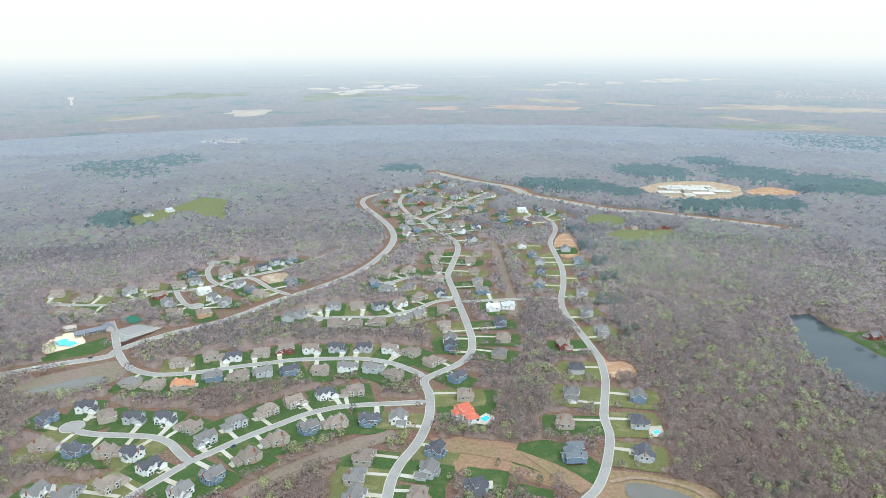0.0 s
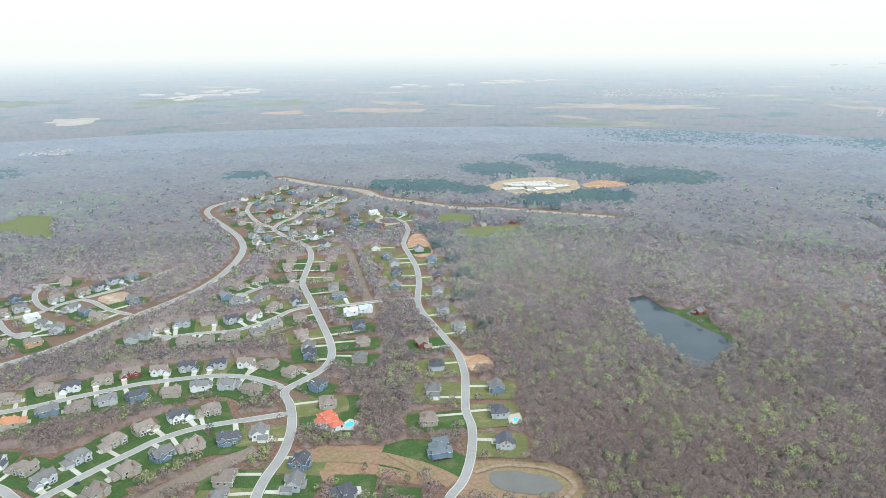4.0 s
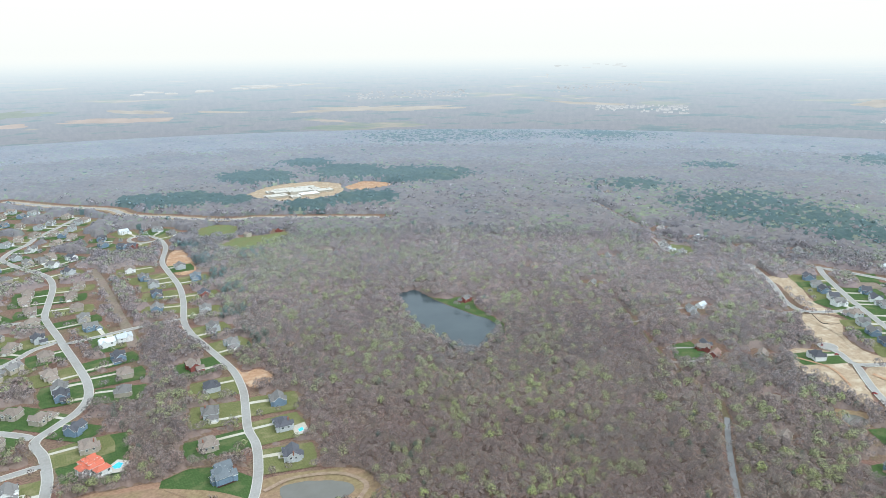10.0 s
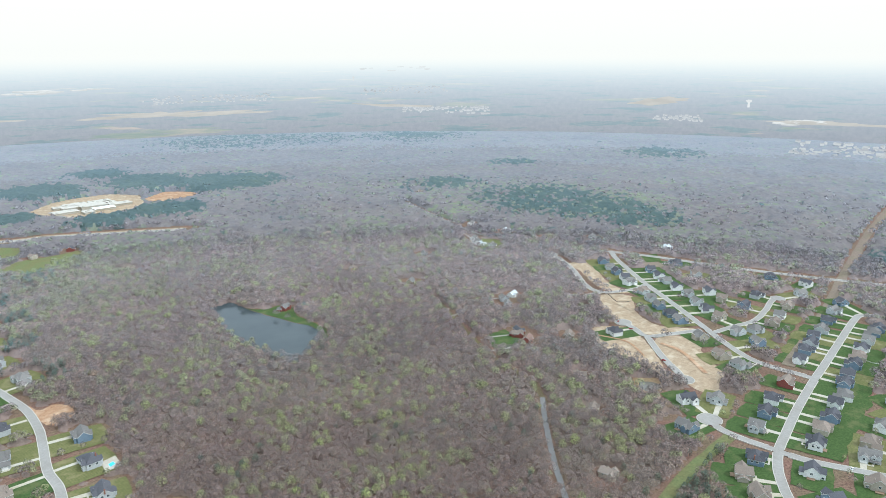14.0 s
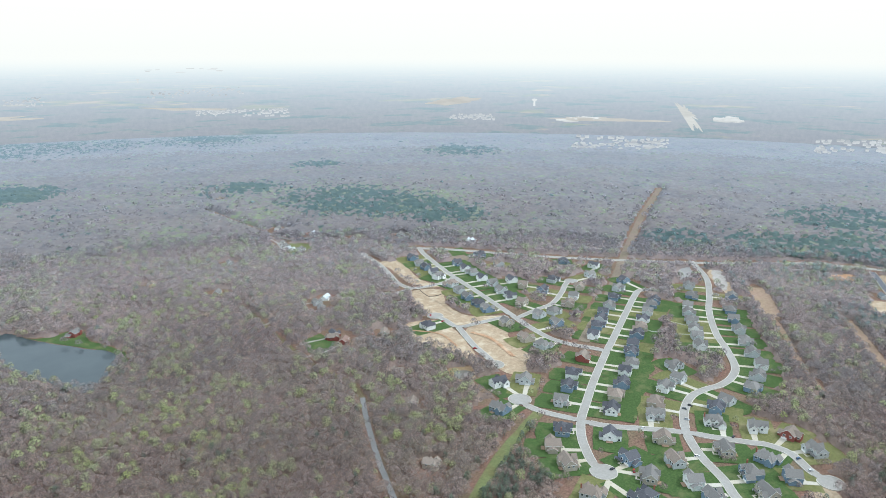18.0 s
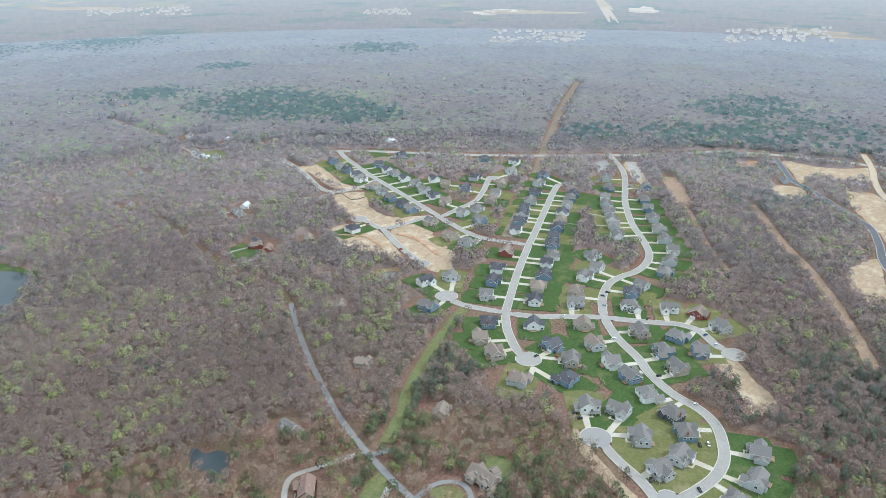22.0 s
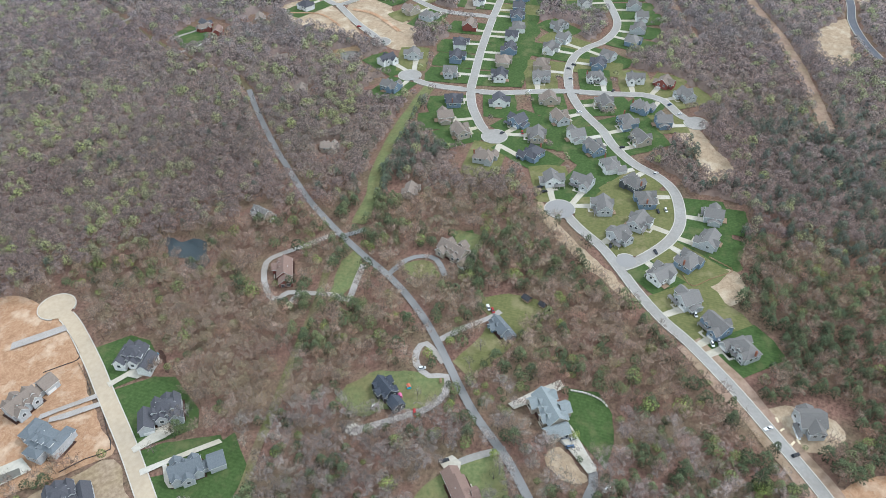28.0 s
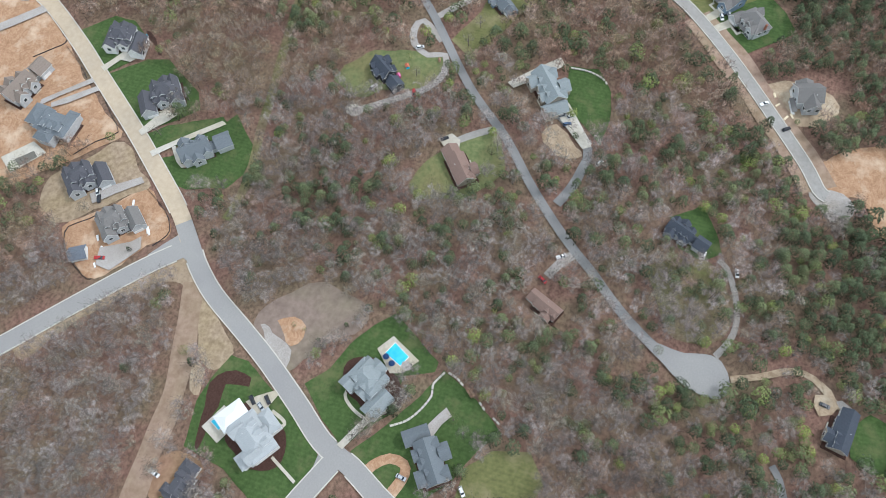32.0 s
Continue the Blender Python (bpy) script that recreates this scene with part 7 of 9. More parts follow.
clear_area(((-403.0, 828.0), (-390.0, 846.0), (-365.0, 827.0), (-368.0, 800.0), (-380.0, 803.0)))

# pale forecourts and drives of the foreground houses
for label, mat, points in (
        ("pale concrete forecourt of a garage", "drive", ((186.5, 268.0), (188.8, 271.5), (195.0, 267.5), (202.9, 263.6), (200.4, 253.5), (196.6, 256.6), (196.4, 262.7))),
        ("pale concrete forecourt of a garage", "drive", ((155.6, 230.5), (153.5, 227.3), (161.8, 221.2), (166.4, 217.2), (171.6, 214.2), (176.1, 221.3), (165.2, 226.4))),
        ("pale concrete drive beside a lawn", "drive", ((145.6, 218.6), (143.1, 215.6), (154.7, 205.4), (170.2, 188.9), (173.5, 185.6), (174.9, 188.6), (163.7, 200.5))),
        ("pale concrete garden path", "drive", ((151.6, 208.3), (152.9, 206.5), (143.5, 198.6), (142.8, 193.6), (141.2, 197.5), (143.9, 201.8))),
        ("gravel drive over bare clay", "gravel", ((175.7, 267.3), (173.8, 264.1), (160.6, 277.7), (155.7, 284.9), (158.4, 286.5))),
        ("gravel drive over bare clay", "gravel", ((180.3, 272.3), (178.3, 269.4), (164.0, 283.9), (154.4, 292.1), (158.9, 292.9))),
        ("gravel drive over bare clay", "gravel", ((219.6, 327.0), (216.4, 322.1), (204.4, 332.8), (192.1, 344.6), (197.3, 347.8))),
        ("pale concrete parking place", "gravel", ((130.1, 215.4), (127.4, 212.4), (116.8, 224.3), (108.2, 233.0), (112.9, 237.3), (120.9, 228.1))),
        ("gravel forecourt of a building plot", "gravel", ((94.1, 203.5), (98.6, 199.4), (92.1, 196.7), (87.0, 199.8), (76.9, 206.4), (77.6, 214.7), (86.7, 217.1))),
        ("pale concrete drive of a white house", "drive", ((45.4, 102.9), (43.9, 100.6), (35.3, 103.8), (32.4, 106.8), (36.5, 114.0), (40.4, 110.2))),
        ("pale garden path", "drive", ((16.4, 93.0), (17.7, 92.4), (10.7, 78.7), (9.3, 79.2))),
        ("pale concrete drive of a grey house", "drive", ((30.7, 66.9), (29.6, 63.8), (43.3, 56.8), (51.5, 49.3), (55.3, 52.8), (49.5, 57.6), (44.2, 59.9))),
        ("pale stone patio", "gravel", ((49.6, 31.2), (55.9, 27.8), (61.2, 24.6), (58.1, 20.9), (53.3, 24.3), (46.5, 26.7))),
        ("broad pale concrete drive in slabs", "drive", ((244.0, 45.5), (241.2, 41.4), (253.3, 27.6), (264.4, 17.3), (269.2, 20.8), (258.4, 32.2))),
        ("pale concrete forecourt", "drive", ((230.9, 14.1), (236.1, 8.0), (219.8, -5.7), (216.2, -8.4), (213.4, -4.1), (225.1, 8.0))),
        ("pale concrete forecourt", "drive", ((197.6, 71.3), (203.1, 65.4), (200.3, 59.7), (193.3, 58.6), (187.9, 62.0), (192.0, 65.1))),
        ("pale pink paved forecourt", "gravel", ((115.7, -143.9), (117.0, -146.3), (113.3, -153.3), (108.6, -151.9), (109.9, -147.4)))):
    sheet("driveway", points, M[mat], next_level() + 0.42, label, "driveway")
    clear_area(points)

clear_way("brick_drive", 4.6, "dirt_orange", (21.4, 51.6), (27.2, 48.3), (32.2, 42.1), (31.7, 35.2), (27.7, 33.6), (21.7, 35.3), (13.3, 38.7))
clear_way("white_house_walk", 1.6, "drive", (36.2, 100.8), (34.2, 94.9), (32.2, 92.9), (30.0, 94.8))
sheet("road_corner", ((106.8, 180.9), (96.5, 171.5), (93.2, 171.8), (97.3, 181.7), (87.0, 187.8), (90.3, 192.0), (98.5, 186.5), (103.7, 182.6)), M["asphalt_new"], 0.60, "smooth asphalt where two streets meet", "road")
sheet("road_corner", ((32.7, 77.6), (27.6, 62.0), (18.8, 64.0), (11.9, 66.8), (12.7, 73.8), (19.9, 73.6), (25.7, 73.2)), M["asphalt_new"], 0.60, "smooth asphalt where two streets meet", "road")

# wheel tracks over the bare plots
for width, mat, points in (
        (4.0, "dirt_tan", ((813.5, 462.4), (802.7, 430.4), (775.8, 395.6))), (5.0, "dirt_orange", ((728.7, 348.9), (722.2, 319.7), (687.3, 276.3))), (3.0, "dirt_orange", ((699.6, 414.9), (705.5, 379.3), (683.1, 345.4))), (4.0, "dirt_path", ((129.0, 483.4), (154.2, 488.2), (188.4, 474.7), (200.5, 450.7), (186.8, 435.2)))):
    clear_way("wheel_track", width, mat, *points)

clear_way("front_walk", 1.5, "drive", (45.4, 58.7), (47.4, 64.4), (51.1, 69.9), (55.1, 71.1), (59.3, 66.5))
sheet("turning_area", ((121.9, -52.4), (120.3, -58.7), (118.9, -64.3), (118.3, -70.8), (119.2, -78.6), (121.3, -86.2), (119.3, -91.8), (115.1, -95.5), (110.0, -97.1), (104.5, -95.8), (100.8, -91.7), (100.4, -85.4), (101.7, -78.9), (105.2, -73.1), (110.0, -67.0), (114.9, -59.7), (119.0, -52.4)), M["asphalt_new"], 0.95, "pale grey asphalt turning area at the lane's end", "road", 0.8)
clear_area(((122.9, -50.9), (119.9, -70.5), (123.2, -87.0), (115.7, -97.5), (106.5, -98.9), (99.2, -92.0), (100.0, -77.7), (108.8, -65.6)))
sheet("terrace", ((75.4, 50.8), (76.7, 48.4), (75.3, 45.7), (73.0, 45.5), (71.8, 47.9), (72.7, 50.4)), M["gravel"], 1.3, "round grey stone patio beside a pool", "terrace")
sheet("terrace", ((123.3, -136.7), (120.4, -141.5), (113.6, -145.6), (109.1, -142.5), (106.7, -137.2), (111.2, -134.3), (116.1, -134.6), (117.4, -138.7)), M["dirt_tan"], 0.9, "sandy parking place beside a black-roofed house", "parking place")
clear_area(((125.7, -134.7), (121.7, -143.9), (112.9, -154.6), (107.5, -150.0), (105.6, -135.4)))

# mulched beds round the two large houses
for x, y, turn, wide, deep in ((23.1, 103.6, 56, 15.5, 12.5), (60.7, 60.3, -116, 15.0, 11.5)):
    ring = [pose(x, y, 0, 0, 0, turn) @ Vector((wide * math.cos(a) * (1 + 0.12 * math.cos(2 * a)), deep * math.sin(a) * (1 - 0.1 * math.cos(4 * a)), 0)) for a in np.linspace(0, 2 * math.pi, 13)[:-1]]
    sheet("planting_bed", [(q.x, q.y) for q in ring], M["mulch"], next_level() + 0.15, "dark mulched planting bed round a large house", "planting bed", 0.8)

# farmhouses in the woods
for x, y, turn, roof, wall in (
        (740.4, 576.7, 10, "w", "w"), (706.1, 558.5, 40, "g", "l"), (932.2, 816.9, 20, "g", "w"), (910.8, 778.9, 70, "w", "w"), (799.9, 810.5, 50, "g", "l"), (684.2, 720.7, 30, "g", "t"), (641.6, 489.2, 60, "n", "r"),
        (629.6, 466.3, 20, "m", "r"), (1013.4, 811.7, 15, "w", "w"), (1027.9, 730.3, 15, "t", "l"), (1085.4, 669.4, 15, "g", "l"), (1108.1, 539.9, 15, "w", "w"), (1012.7, 894.4, 15, "g", "w"), (673.4, 438.7, 30, "t", "t"), (1114.5, -96.9, 20, "b", "l")):
    h = House(1, "farmhouse")
    h.block(-6, 6, -3.6, 3.6, 3.4, 2.6, "x").block(-4.5, 0.5, -5.6, -3.5, 3.2, 1.9, "y", "gable_wall", "gable_roof").windows(-3.6, 1.9, (2.2, 4.6)).windows(3.6, 1.9, (-3, 3), 180).put("front_door", DOOR, 1.0, -3.6, 0.2)
    for o in h.ob.children:
        plain = o.name.split(".")[0]
        if plain.endswith("roof"):
            o.color = (*TONES[roof], 1)
        elif plain.endswith("wall"):
            o.color = (*WALLS[wall], 1)
    h.ob.matrix_basis = pose(x, y, 0, 0, 0, turn) @ Matrix.Diagonal((1.15, 1.15, 1.15, 1))
    tagged(h.ob, f"low {WALL_WORDS[wall]} farmhouse with a {ROOF_WORDS[roof]} roof in the woods", "house", "farmhouses in the woods")
    clear_disc(x, y, 20)

# navy parasols on the pool terrace
for x, y in ((75.3, 58.6), (73.0, 55.0)):
    ob = new("parasol")
    part("pole", Shape().tube(0, 0, 0, 2.6, 0.04, 0.04, 6), M["wood"], ob)
    n = 8
    ring = [(1.6 * math.cos(2 * math.pi * i / n), 1.6 * math.sin(2 * math.pi * i / n), 2.1) for i in range(n)]
    part("canopy", Shape().add(ring + [(0, 0, 2.65), (0, 0, 2.55)], [(i, (i + 1) % n, n) for i in range(n)] + [((i + 1) % n, i, n + 1) for i in range(n)]), M["navy"], ob)
    ob.matrix_basis = pose(x, y, 0.75)
    tagged(ob, "navy blue parasol beside a swimming pool", "parasol", "parasols")

# ---- fences and walls ----


def fence(name, label, mat, height, gap, *points):
    """Posts with two rails, or with a low sheet of cloth between them."""
    ob = new(name)
    p = smooth(points, gap)
    for (xa, ya), (xb, yb) in zip(p[:-1], p[1:]):
        n = math.hypot(xb - xa, yb - ya) + 1e-6
        ox, oy = -(yb - ya) / n * 0.06, (xb - xa) / n * 0.06
        for lo, hi in (((0.0, height),) if mat == "dark_paint" else ((height * 0.35, height * 0.5), (height * 0.75, height * 0.95))):
            rails = Shape()
            v = [(xa + ox, ya + oy, lo), (xb + ox, yb + oy, lo), (xb - ox, yb - oy, lo), (xa - ox, ya - oy, lo)]
            rails.add(v + [(x, y, hi) for x, y, _ in v], [(3, 2, 1, 0), (4, 5, 6, 7), (0, 1, 5, 4), (1, 2, 6, 5), (2, 3, 7, 6), (3, 0, 4, 7)])
            part("rail" if mat != "dark_paint" else "cloth", rails, M[mat], ob)
    post = Shape().tube(0, 0, 0, height + 0.15, 0.09, 0.08, 5).mesh("post", M["wood"])
    for x, y in p[::2]:
        part("post", post, None, ob, m=pose(x, y, 0))
    return tagged(ob, label, "fence")


fence("white_fence", "white rail fence round a back lawn", "white_paint", 1.3, 8, (838.6, 169.7), (837.7, 148.2), (877.4, 150.6), (876.1, 118.8))
fence("white_fence", "white rail fence round a back lawn", "white_paint", 1.3, 8, (838.0, 142.7), (842.4, 128.3), (846.7, 113.9))
SILT = "sagging black silt fence round a building plot"
fence("silt_fence", SILT, "dark_paint", 0.9, 5, (218.5, 327.6), (210.9, 313.6), (203.2, 302.4), (198.2, 300.3), (193.5, 304.4), (184.1, 313.2))
fence("silt_fence", SILT, "dark_paint", 0.9, 5, (196.9, 298.8), (190.4, 288.9), (183.2, 279.4), (179.3, 275.8))
fence("silt_fence", SILT, "dark_paint", 0.9, 5, (169.0, 258.6), (160.9, 250.1), (152.0, 241.1), (142.9, 250.2), (132.0, 258.0))
fence("silt_fence", SILT, "dark_paint", 0.9, 5, (124.5, 209.2), (116.1, 195.2), (108.6, 188.5), (102.9, 187.4), (95.5, 192.0))
fence("silt_fence", SILT, "dark_paint", 0.9, 5, (111.7, 221.6), (100.1, 230.3), (92.8, 238.8), (85.5, 237.3), (77.7, 230.3), (69.9, 216.9), (70.3, 213.4))
fence("silt_fence", SILT, "dark_paint", 0.9, 8, (840.5, 586.8), (861.6, 565.9), (854.5, 542.0))
fence("silt_fence", SILT, "dark_paint", 0.9, 8, (837.7, 485.0), (818.1, 457.9), (833.4, 446.5))
fence("rail_fence", "golden wooden rail fence round a back lawn", "dirt_orange", 1.3, 3, (381.3, -40.2), (372.2, -47.1), (383.2, -59.0), (395.2, -71.9), (400.6, -64.3), (405.4, -56.0))
fence("rail_fence", "weathered wooden rail fence round a lawn", "wood", 1.3, 4, (65.8, 540.0), (86.0, 545.2), (106.8, 539.0))
fence("rail_fence", "weathered wooden rail fence round a lawn", "wood", 1.3, 4, (63.4, 524.6), (81.7, 498.0), (101.9, 470.4))


def low_wall(label, *points):
    """A retaining wall of cream blocks, each its own stone."""
    ob = new("retaining_wall")
    stone = Shape().box(-0.85, 0.85, -0.4, 0.4, 0, 0.95).box(-0.9, 0.9, -0.48, 0.48, 0.95, 1.1).mesh("stone", M["kerb"])
    p = smooth(points, 1.8)
    for (xa, ya), (xb, yb) in zip(p[:-1], p[1:]):
        part("stone", stone, None, ob, m=pose((xa + xb) / 2, (ya + yb) / 2, random.uniform(0.0, 0.06), 0, 0, math.degrees(math.atan2(yb - ya, xb - xa))))
    return tagged(ob, label, "wall")


low_wall("cream block retaining wall along a terraced garden", (45.6, 46.7), (50.3, 40.1), (57.1, 35.5), (64.8, 32.6), (69.4, 33.7), (76.7, 30.0))
low_wall("cream block retaining wall at the edge of a lawn", (77.1, 28.7), (75.7, 24.1), (73.0, 20.0))
low_wall("cream block retaining wall at the edge of a lawn", (68.1, 11.0), (64.9, 7.3))
low_wall("cream block retaining wall at the edge of a lawn", (63.0, 3.1), (60.8, -0.8))
low_wall("grey stone wall beside a steep drive", (239.9, 9.9), (228.3, 0.9), (217.5, -7.8))
low_wall("pale stone wall behind a lawn", (263.8, 13.9), (264.2, 4.3), (261.9, -4.3), (258.2, -8.0))

# ---- vehicles ----
WHEEL = Shape().tube(0, 0, -0.12, 0.12, 0.34, 0.34, 10).mesh("tyre", M["dark_paint"])


def car_meshes(kind):
    """Body and glass of a saloon, a tall estate car or a pickup."""
    h = {"saloon": 1.42, "wagon": 1.75, "pickup": 1.8}[kind]
    back = {"saloon": 1.6, "wagon": 2.2, "pickup": 0.2}[kind]
    L = 2.7 if kind == "pickup" else 2.35
    s = Shape()
    profile = [(-L, 0.35), (-L, 0.75), (-L + 0.9, 0.92), (back if back < 2 else L - 0.1, 0.95), (L, 0.9), (L, 0.35)]
    n = len(profile)
    s.add([(x, y, z) for y in (-0.9, 0.9) for x, z in profile], [tuple(range(n)), tuple(range(n, 2 * n))[::-1]] + [(i, n + i, n + (i + 1) % n, (i + 1) % n) for i in range(n)])
    a, b = -L + 1.7, min(back, L - 0.45)
    s.add([(a, -0.62, h), (b - 0.2, -0.62, h), (b - 0.2, 0.62, h), (a, 0.62, h), (a, -0.62, h - 0.1), (b - 0.2, -0.62, h - 0.1), (b - 0.2, 0.62, h - 0.1), (a, 0.62, h - 0.1)],
          [(0, 1, 2, 3), (0, 4, 5, 1), (1, 5, 6, 2), (2, 6, 7, 3), (3, 7, 4, 0)])
    g = Shape().add([(a - 0.75, -0.8, 0.9), (b + 0.3, -0.8, 0.9), (b + 0.3, 0.8, 0.9), (a - 0.75, 0.8, 0.9), (a, -0.6, h - 0.06), (b - 0.2, -0.6, h - 0.06), (b - 0.2, 0.6, h - 0.06), (a, 0.6, h - 0.06)],
                    [(0, 1, 5, 4), (1, 2, 6, 5), (2, 3, 7, 6), (3, 0, 4, 7), (4, 5, 6, 7)])
    return s.mesh("body", M["car_paint"]), g.mesh("cabin_glass", M["glass"])


CARS = {k: car_meshes(k) for k in ("saloon", "wagon", "pickup")}
PAINT = {"white": (0.75, 0.75, 0.74), "black": (0.02, 0.02, 0.025), "red": (0.35, 0.02, 0.02), "blue": (0.06, 0.11, 0.2), "silver": (0.42, 0.44, 0.46), "grey": (0.12, 0.125, 0.13)}


RIM_DISC = Shape().tube(0, 0, -0.13, 0.13, 0.2, 0.2, 8).mesh("rim", M["white_paint"])


def car(x, y, turn, paint, kind="wagon", rims=False):
    ob = new("car" if kind != "pickup" else "pickup_truck")
    body, glass = CARS[kind]
    part("body", body, None, ob).color = (*PAINT[paint], 1)
    part("cabin_glass", glass, None, ob)
    for sx in (-1.45, 1.4):
        for sy in (-0.85, 0.85):
            wheel = part("wheel", WHEEL, None, ob, m=pose(sx, sy, 0.34, 90))
            if rims:
                part("rim", RIM_DISC, None, wheel)
    ob.matrix_basis = pose(x, y, 0.66, 0, 0, turn)
    return tagged(ob, f"parked {paint} {'pickup truck' if kind == 'pickup' else 'car'} outside", "car", "parked cars")


for x, y, turn, paint, kind in (
        (52.1, 55.3, 60, "black", "wagon"), (52.8, 57.4, 60, "blue", "wagon"), (25.9, 34.6, 80, "silver", "saloon"), (38.1, 111.3, 45, "black", "wagon"), (40.2, 104.5, 45, "black", "wagon"),
        (36.4, 106.3, 55, "silver", "saloon"), (115.1, 233.4, 30, "white", "wagon"), (111.7, 230.9, 25, "black", "wagon"), (219.9, 116.3, 150, "white", "wagon"), (222.3, 93.3, 20, "red", "pickup"),
        (253.5, 99.9, 120, "white", "wagon"), (198.6, 68.1, 130, "black", "wagon"), (191.1, 62.3, 100, "grey", "saloon"), (231.0, 11.2, 120, "silver", "wagon"), (231.7, 6.4, 125, "white", "wagon"),
        (226.4, 7.3, 120, "blue", "wagon"), (207.5, -14.6, 145, "white", "wagon"), (269.7, -92.4, 128, "white", "pickup"), (256.6, -105.7, 128, "black", "wagon"), (327.2, -62.1, 20, "black", "wagon"),
        (326.3, -65.2, 20, "silver", "wagon"), (323.4, -61.4, 20, "white", "wagon"), (170.4, -75.2, 170, "white", "wagon"), (165.5, -92.3, 10, "white", "wagon"), (112.3, -139.0, 80, "black", "saloon"),
        (149.5, -8.0, 125, "white", "pickup"), (134.7, -2.2, 60, "red", "saloon"), (28.1, 7.4, 40, "white", "wagon")):
    car(x, y, turn, paint, kind, True)
for x, y, turn, paint, kind in (
        (81.6, 214.3, 105, "red", "pickup"), (-4.8, 140.2, 75, "white", "pickup"), (685.6, 323.4, 120, "red", "wagon"), (754.1, 419.6, 20, "red", "pickup"), (742.9, 395.8, 150, "red", "saloon"),
        (597.5, 113.0, 170, "white", "saloon"), (620.0, 38.6, 165, "black", "wagon"), (572.0, 62.0, 125, "white", "wagon"), (525.4, 18.1, 125, "black", "wagon"), (652.3, 86.2, 90, "grey", "wagon"),
        (661.6, 82.9, 90, "black", "wagon"), (632.1, 80.6, 90, "silver", "wagon"), (495.2, -12.0, 140, "white", "wagon"), (398.9, -20.8, 30, "black", "wagon"), (396.6, 9.9, 10, "black", "wagon"),
        (347.6, -47.7, 20, "black", "wagon"), (345.6, -50.4, 20, "white", "wagon"), (446.0, -18.3, 20, "black", "wagon"), (449.2, -23.7, 20, "white", "wagon"), (524.1, 103.0, 20, "red", "wagon"),
        (518.7, 119.3, 150, "black", "wagon"), (485.5, 96.4, 140, "black", "wagon"), (450.7, 71.7, 120, "black", "wagon"), (446.0, 67.2, 120, "black", "wagon"), (593.7, -23.5, 130, "white", "wagon"),
        (608.5, -13.8, 140, "blue", "wagon"), (313.1, 75.7, 30, "white", "pickup"), (311.3, 72.3, 30, "red", "wagon"), (-383.8, 714.3, 10, "black", "saloon"), (-431.3, 691.0, 10, "white", "saloon"), (-178.4, 535.8, 30, "blue", "wagon")):
    car(x, y, turn, paint, kind)

# building materials on the open plots
for x, y, turn, size in ((115.0, 212.7, 20, 1.0), (102.9, 198.3, 30, 1.1), (101.9, 197.2, 30, 0.9), (91.4, 221.0, 35, 1.0), (91.1, 215.5, 120, 0.8), (87.1, 215.7, 70, 0.9), (87.2, 208.6, 30, 0.9), (77.4, 215.3, 40, 0.8), (277.4, -97.2, 20, 1.0), (264.2, -104.8, 150, 1.0), (271.5, -99.7, 140, 0.9), (266.2, -107.6, 30, 0.9)):
    stack = new("board_stack")
    for k in range(3):
        part("board", Shape().box(-1.8 + 0.1 * k, 1.8 - 0.15 * k, -0.6, 0.6 - 0.1 * k, 0.22 * k, 0.2 + 0.22 * k), M["white_paint"] if y > 40 else M["pool_deck"], stack)
    stack.matrix_basis = pose(x, y, 0.3, 0, 0, turn) @ Matrix.Diagonal((size, size, size, 1))
    tagged(stack, "stack of pale boards on bare soil", "building material", "building materials")
shed = new("garage")
part("wall", Shape().body(-4, 4, -3.5, 3.5, 3.0, 2.4, "x"), M["siding"], shed).color = (0.72, 0.73, 0.72, 1)
part("roof", Shape().gable(-4, 4, -3.5, 3.5, 3.0, 2.4, "x"), M["shingle"], shed).color = (0.16, 0.18, 0.21, 1)
part("garage_door", GATE, None, shed, m=pose(4.0, 0, 0.1, 0, 0, 90))
shed.matrix_basis = pose(80.3, 225.2, 0, 0, 0, -60)
tagged(shed, "small grey-roofed garage on bare clay", "garage")
hut = new("shed")
part("wall", Shape().body(-2.6, 2.6, -2, 2, 2.4, 1.2, "x"), M["wood"], hut)
part("roof", Shape().gable(-2.6, 2.6, -2, 2, 2.4, 1.2, "x"), M["pool_deck"], hut)
hut.matrix_basis = pose(275.4, 198.3, 0, 0, 0, 10)
tagged(hut, "small wooden shed with a tan roof", "shed")
for x, y, size in ((327.5, 53.9, 1.0), (325.1, 43.0, 0.85)):
    hut = new("shed")
    part("wall", Shape().body(-2.6, 2.6, -2, 2, 2.4, 1.2, "x"), M["wood"], hut)
    part("roof", Shape().gable(-2.6, 2.6, -2, 2, 2.4, 1.2, "x"), M["dark_paint"], hut)
    hut.matrix_basis = pose(x, y, 0.2, 0, 0, 60) @ Matrix.Diagonal((size, size, size, 1))
    tagged(hut, "dark-roofed wooden shed on a back lawn", "shed")
swing = new("play_set")
for px in (-1.8, 1.8):
    for py in (-0.9, 0.9):
        part("post", Shape().box(px - 0.08, px + 0.08, py - 0.08, py + 0.08, 0, 2.6), M["wood"], swing)
part("beam", Shape().box(-3.6, 3.6, -0.08, 0.08, 2.5, 2.7), M["wood"], swing)
part("platform", Shape().box(-1.9, 1.9, -1, 1, 1.2, 1.35), M["wood"], swing)
part("canopy", Shape().gable(-1.9, 1.9, -1, 1, 2.6, 0.9, "x", 0.2, 0.1), M["dirt_red"], swing)
swing.matrix_basis = pose(70.5, 15.7, 0, 0, 0, 50)
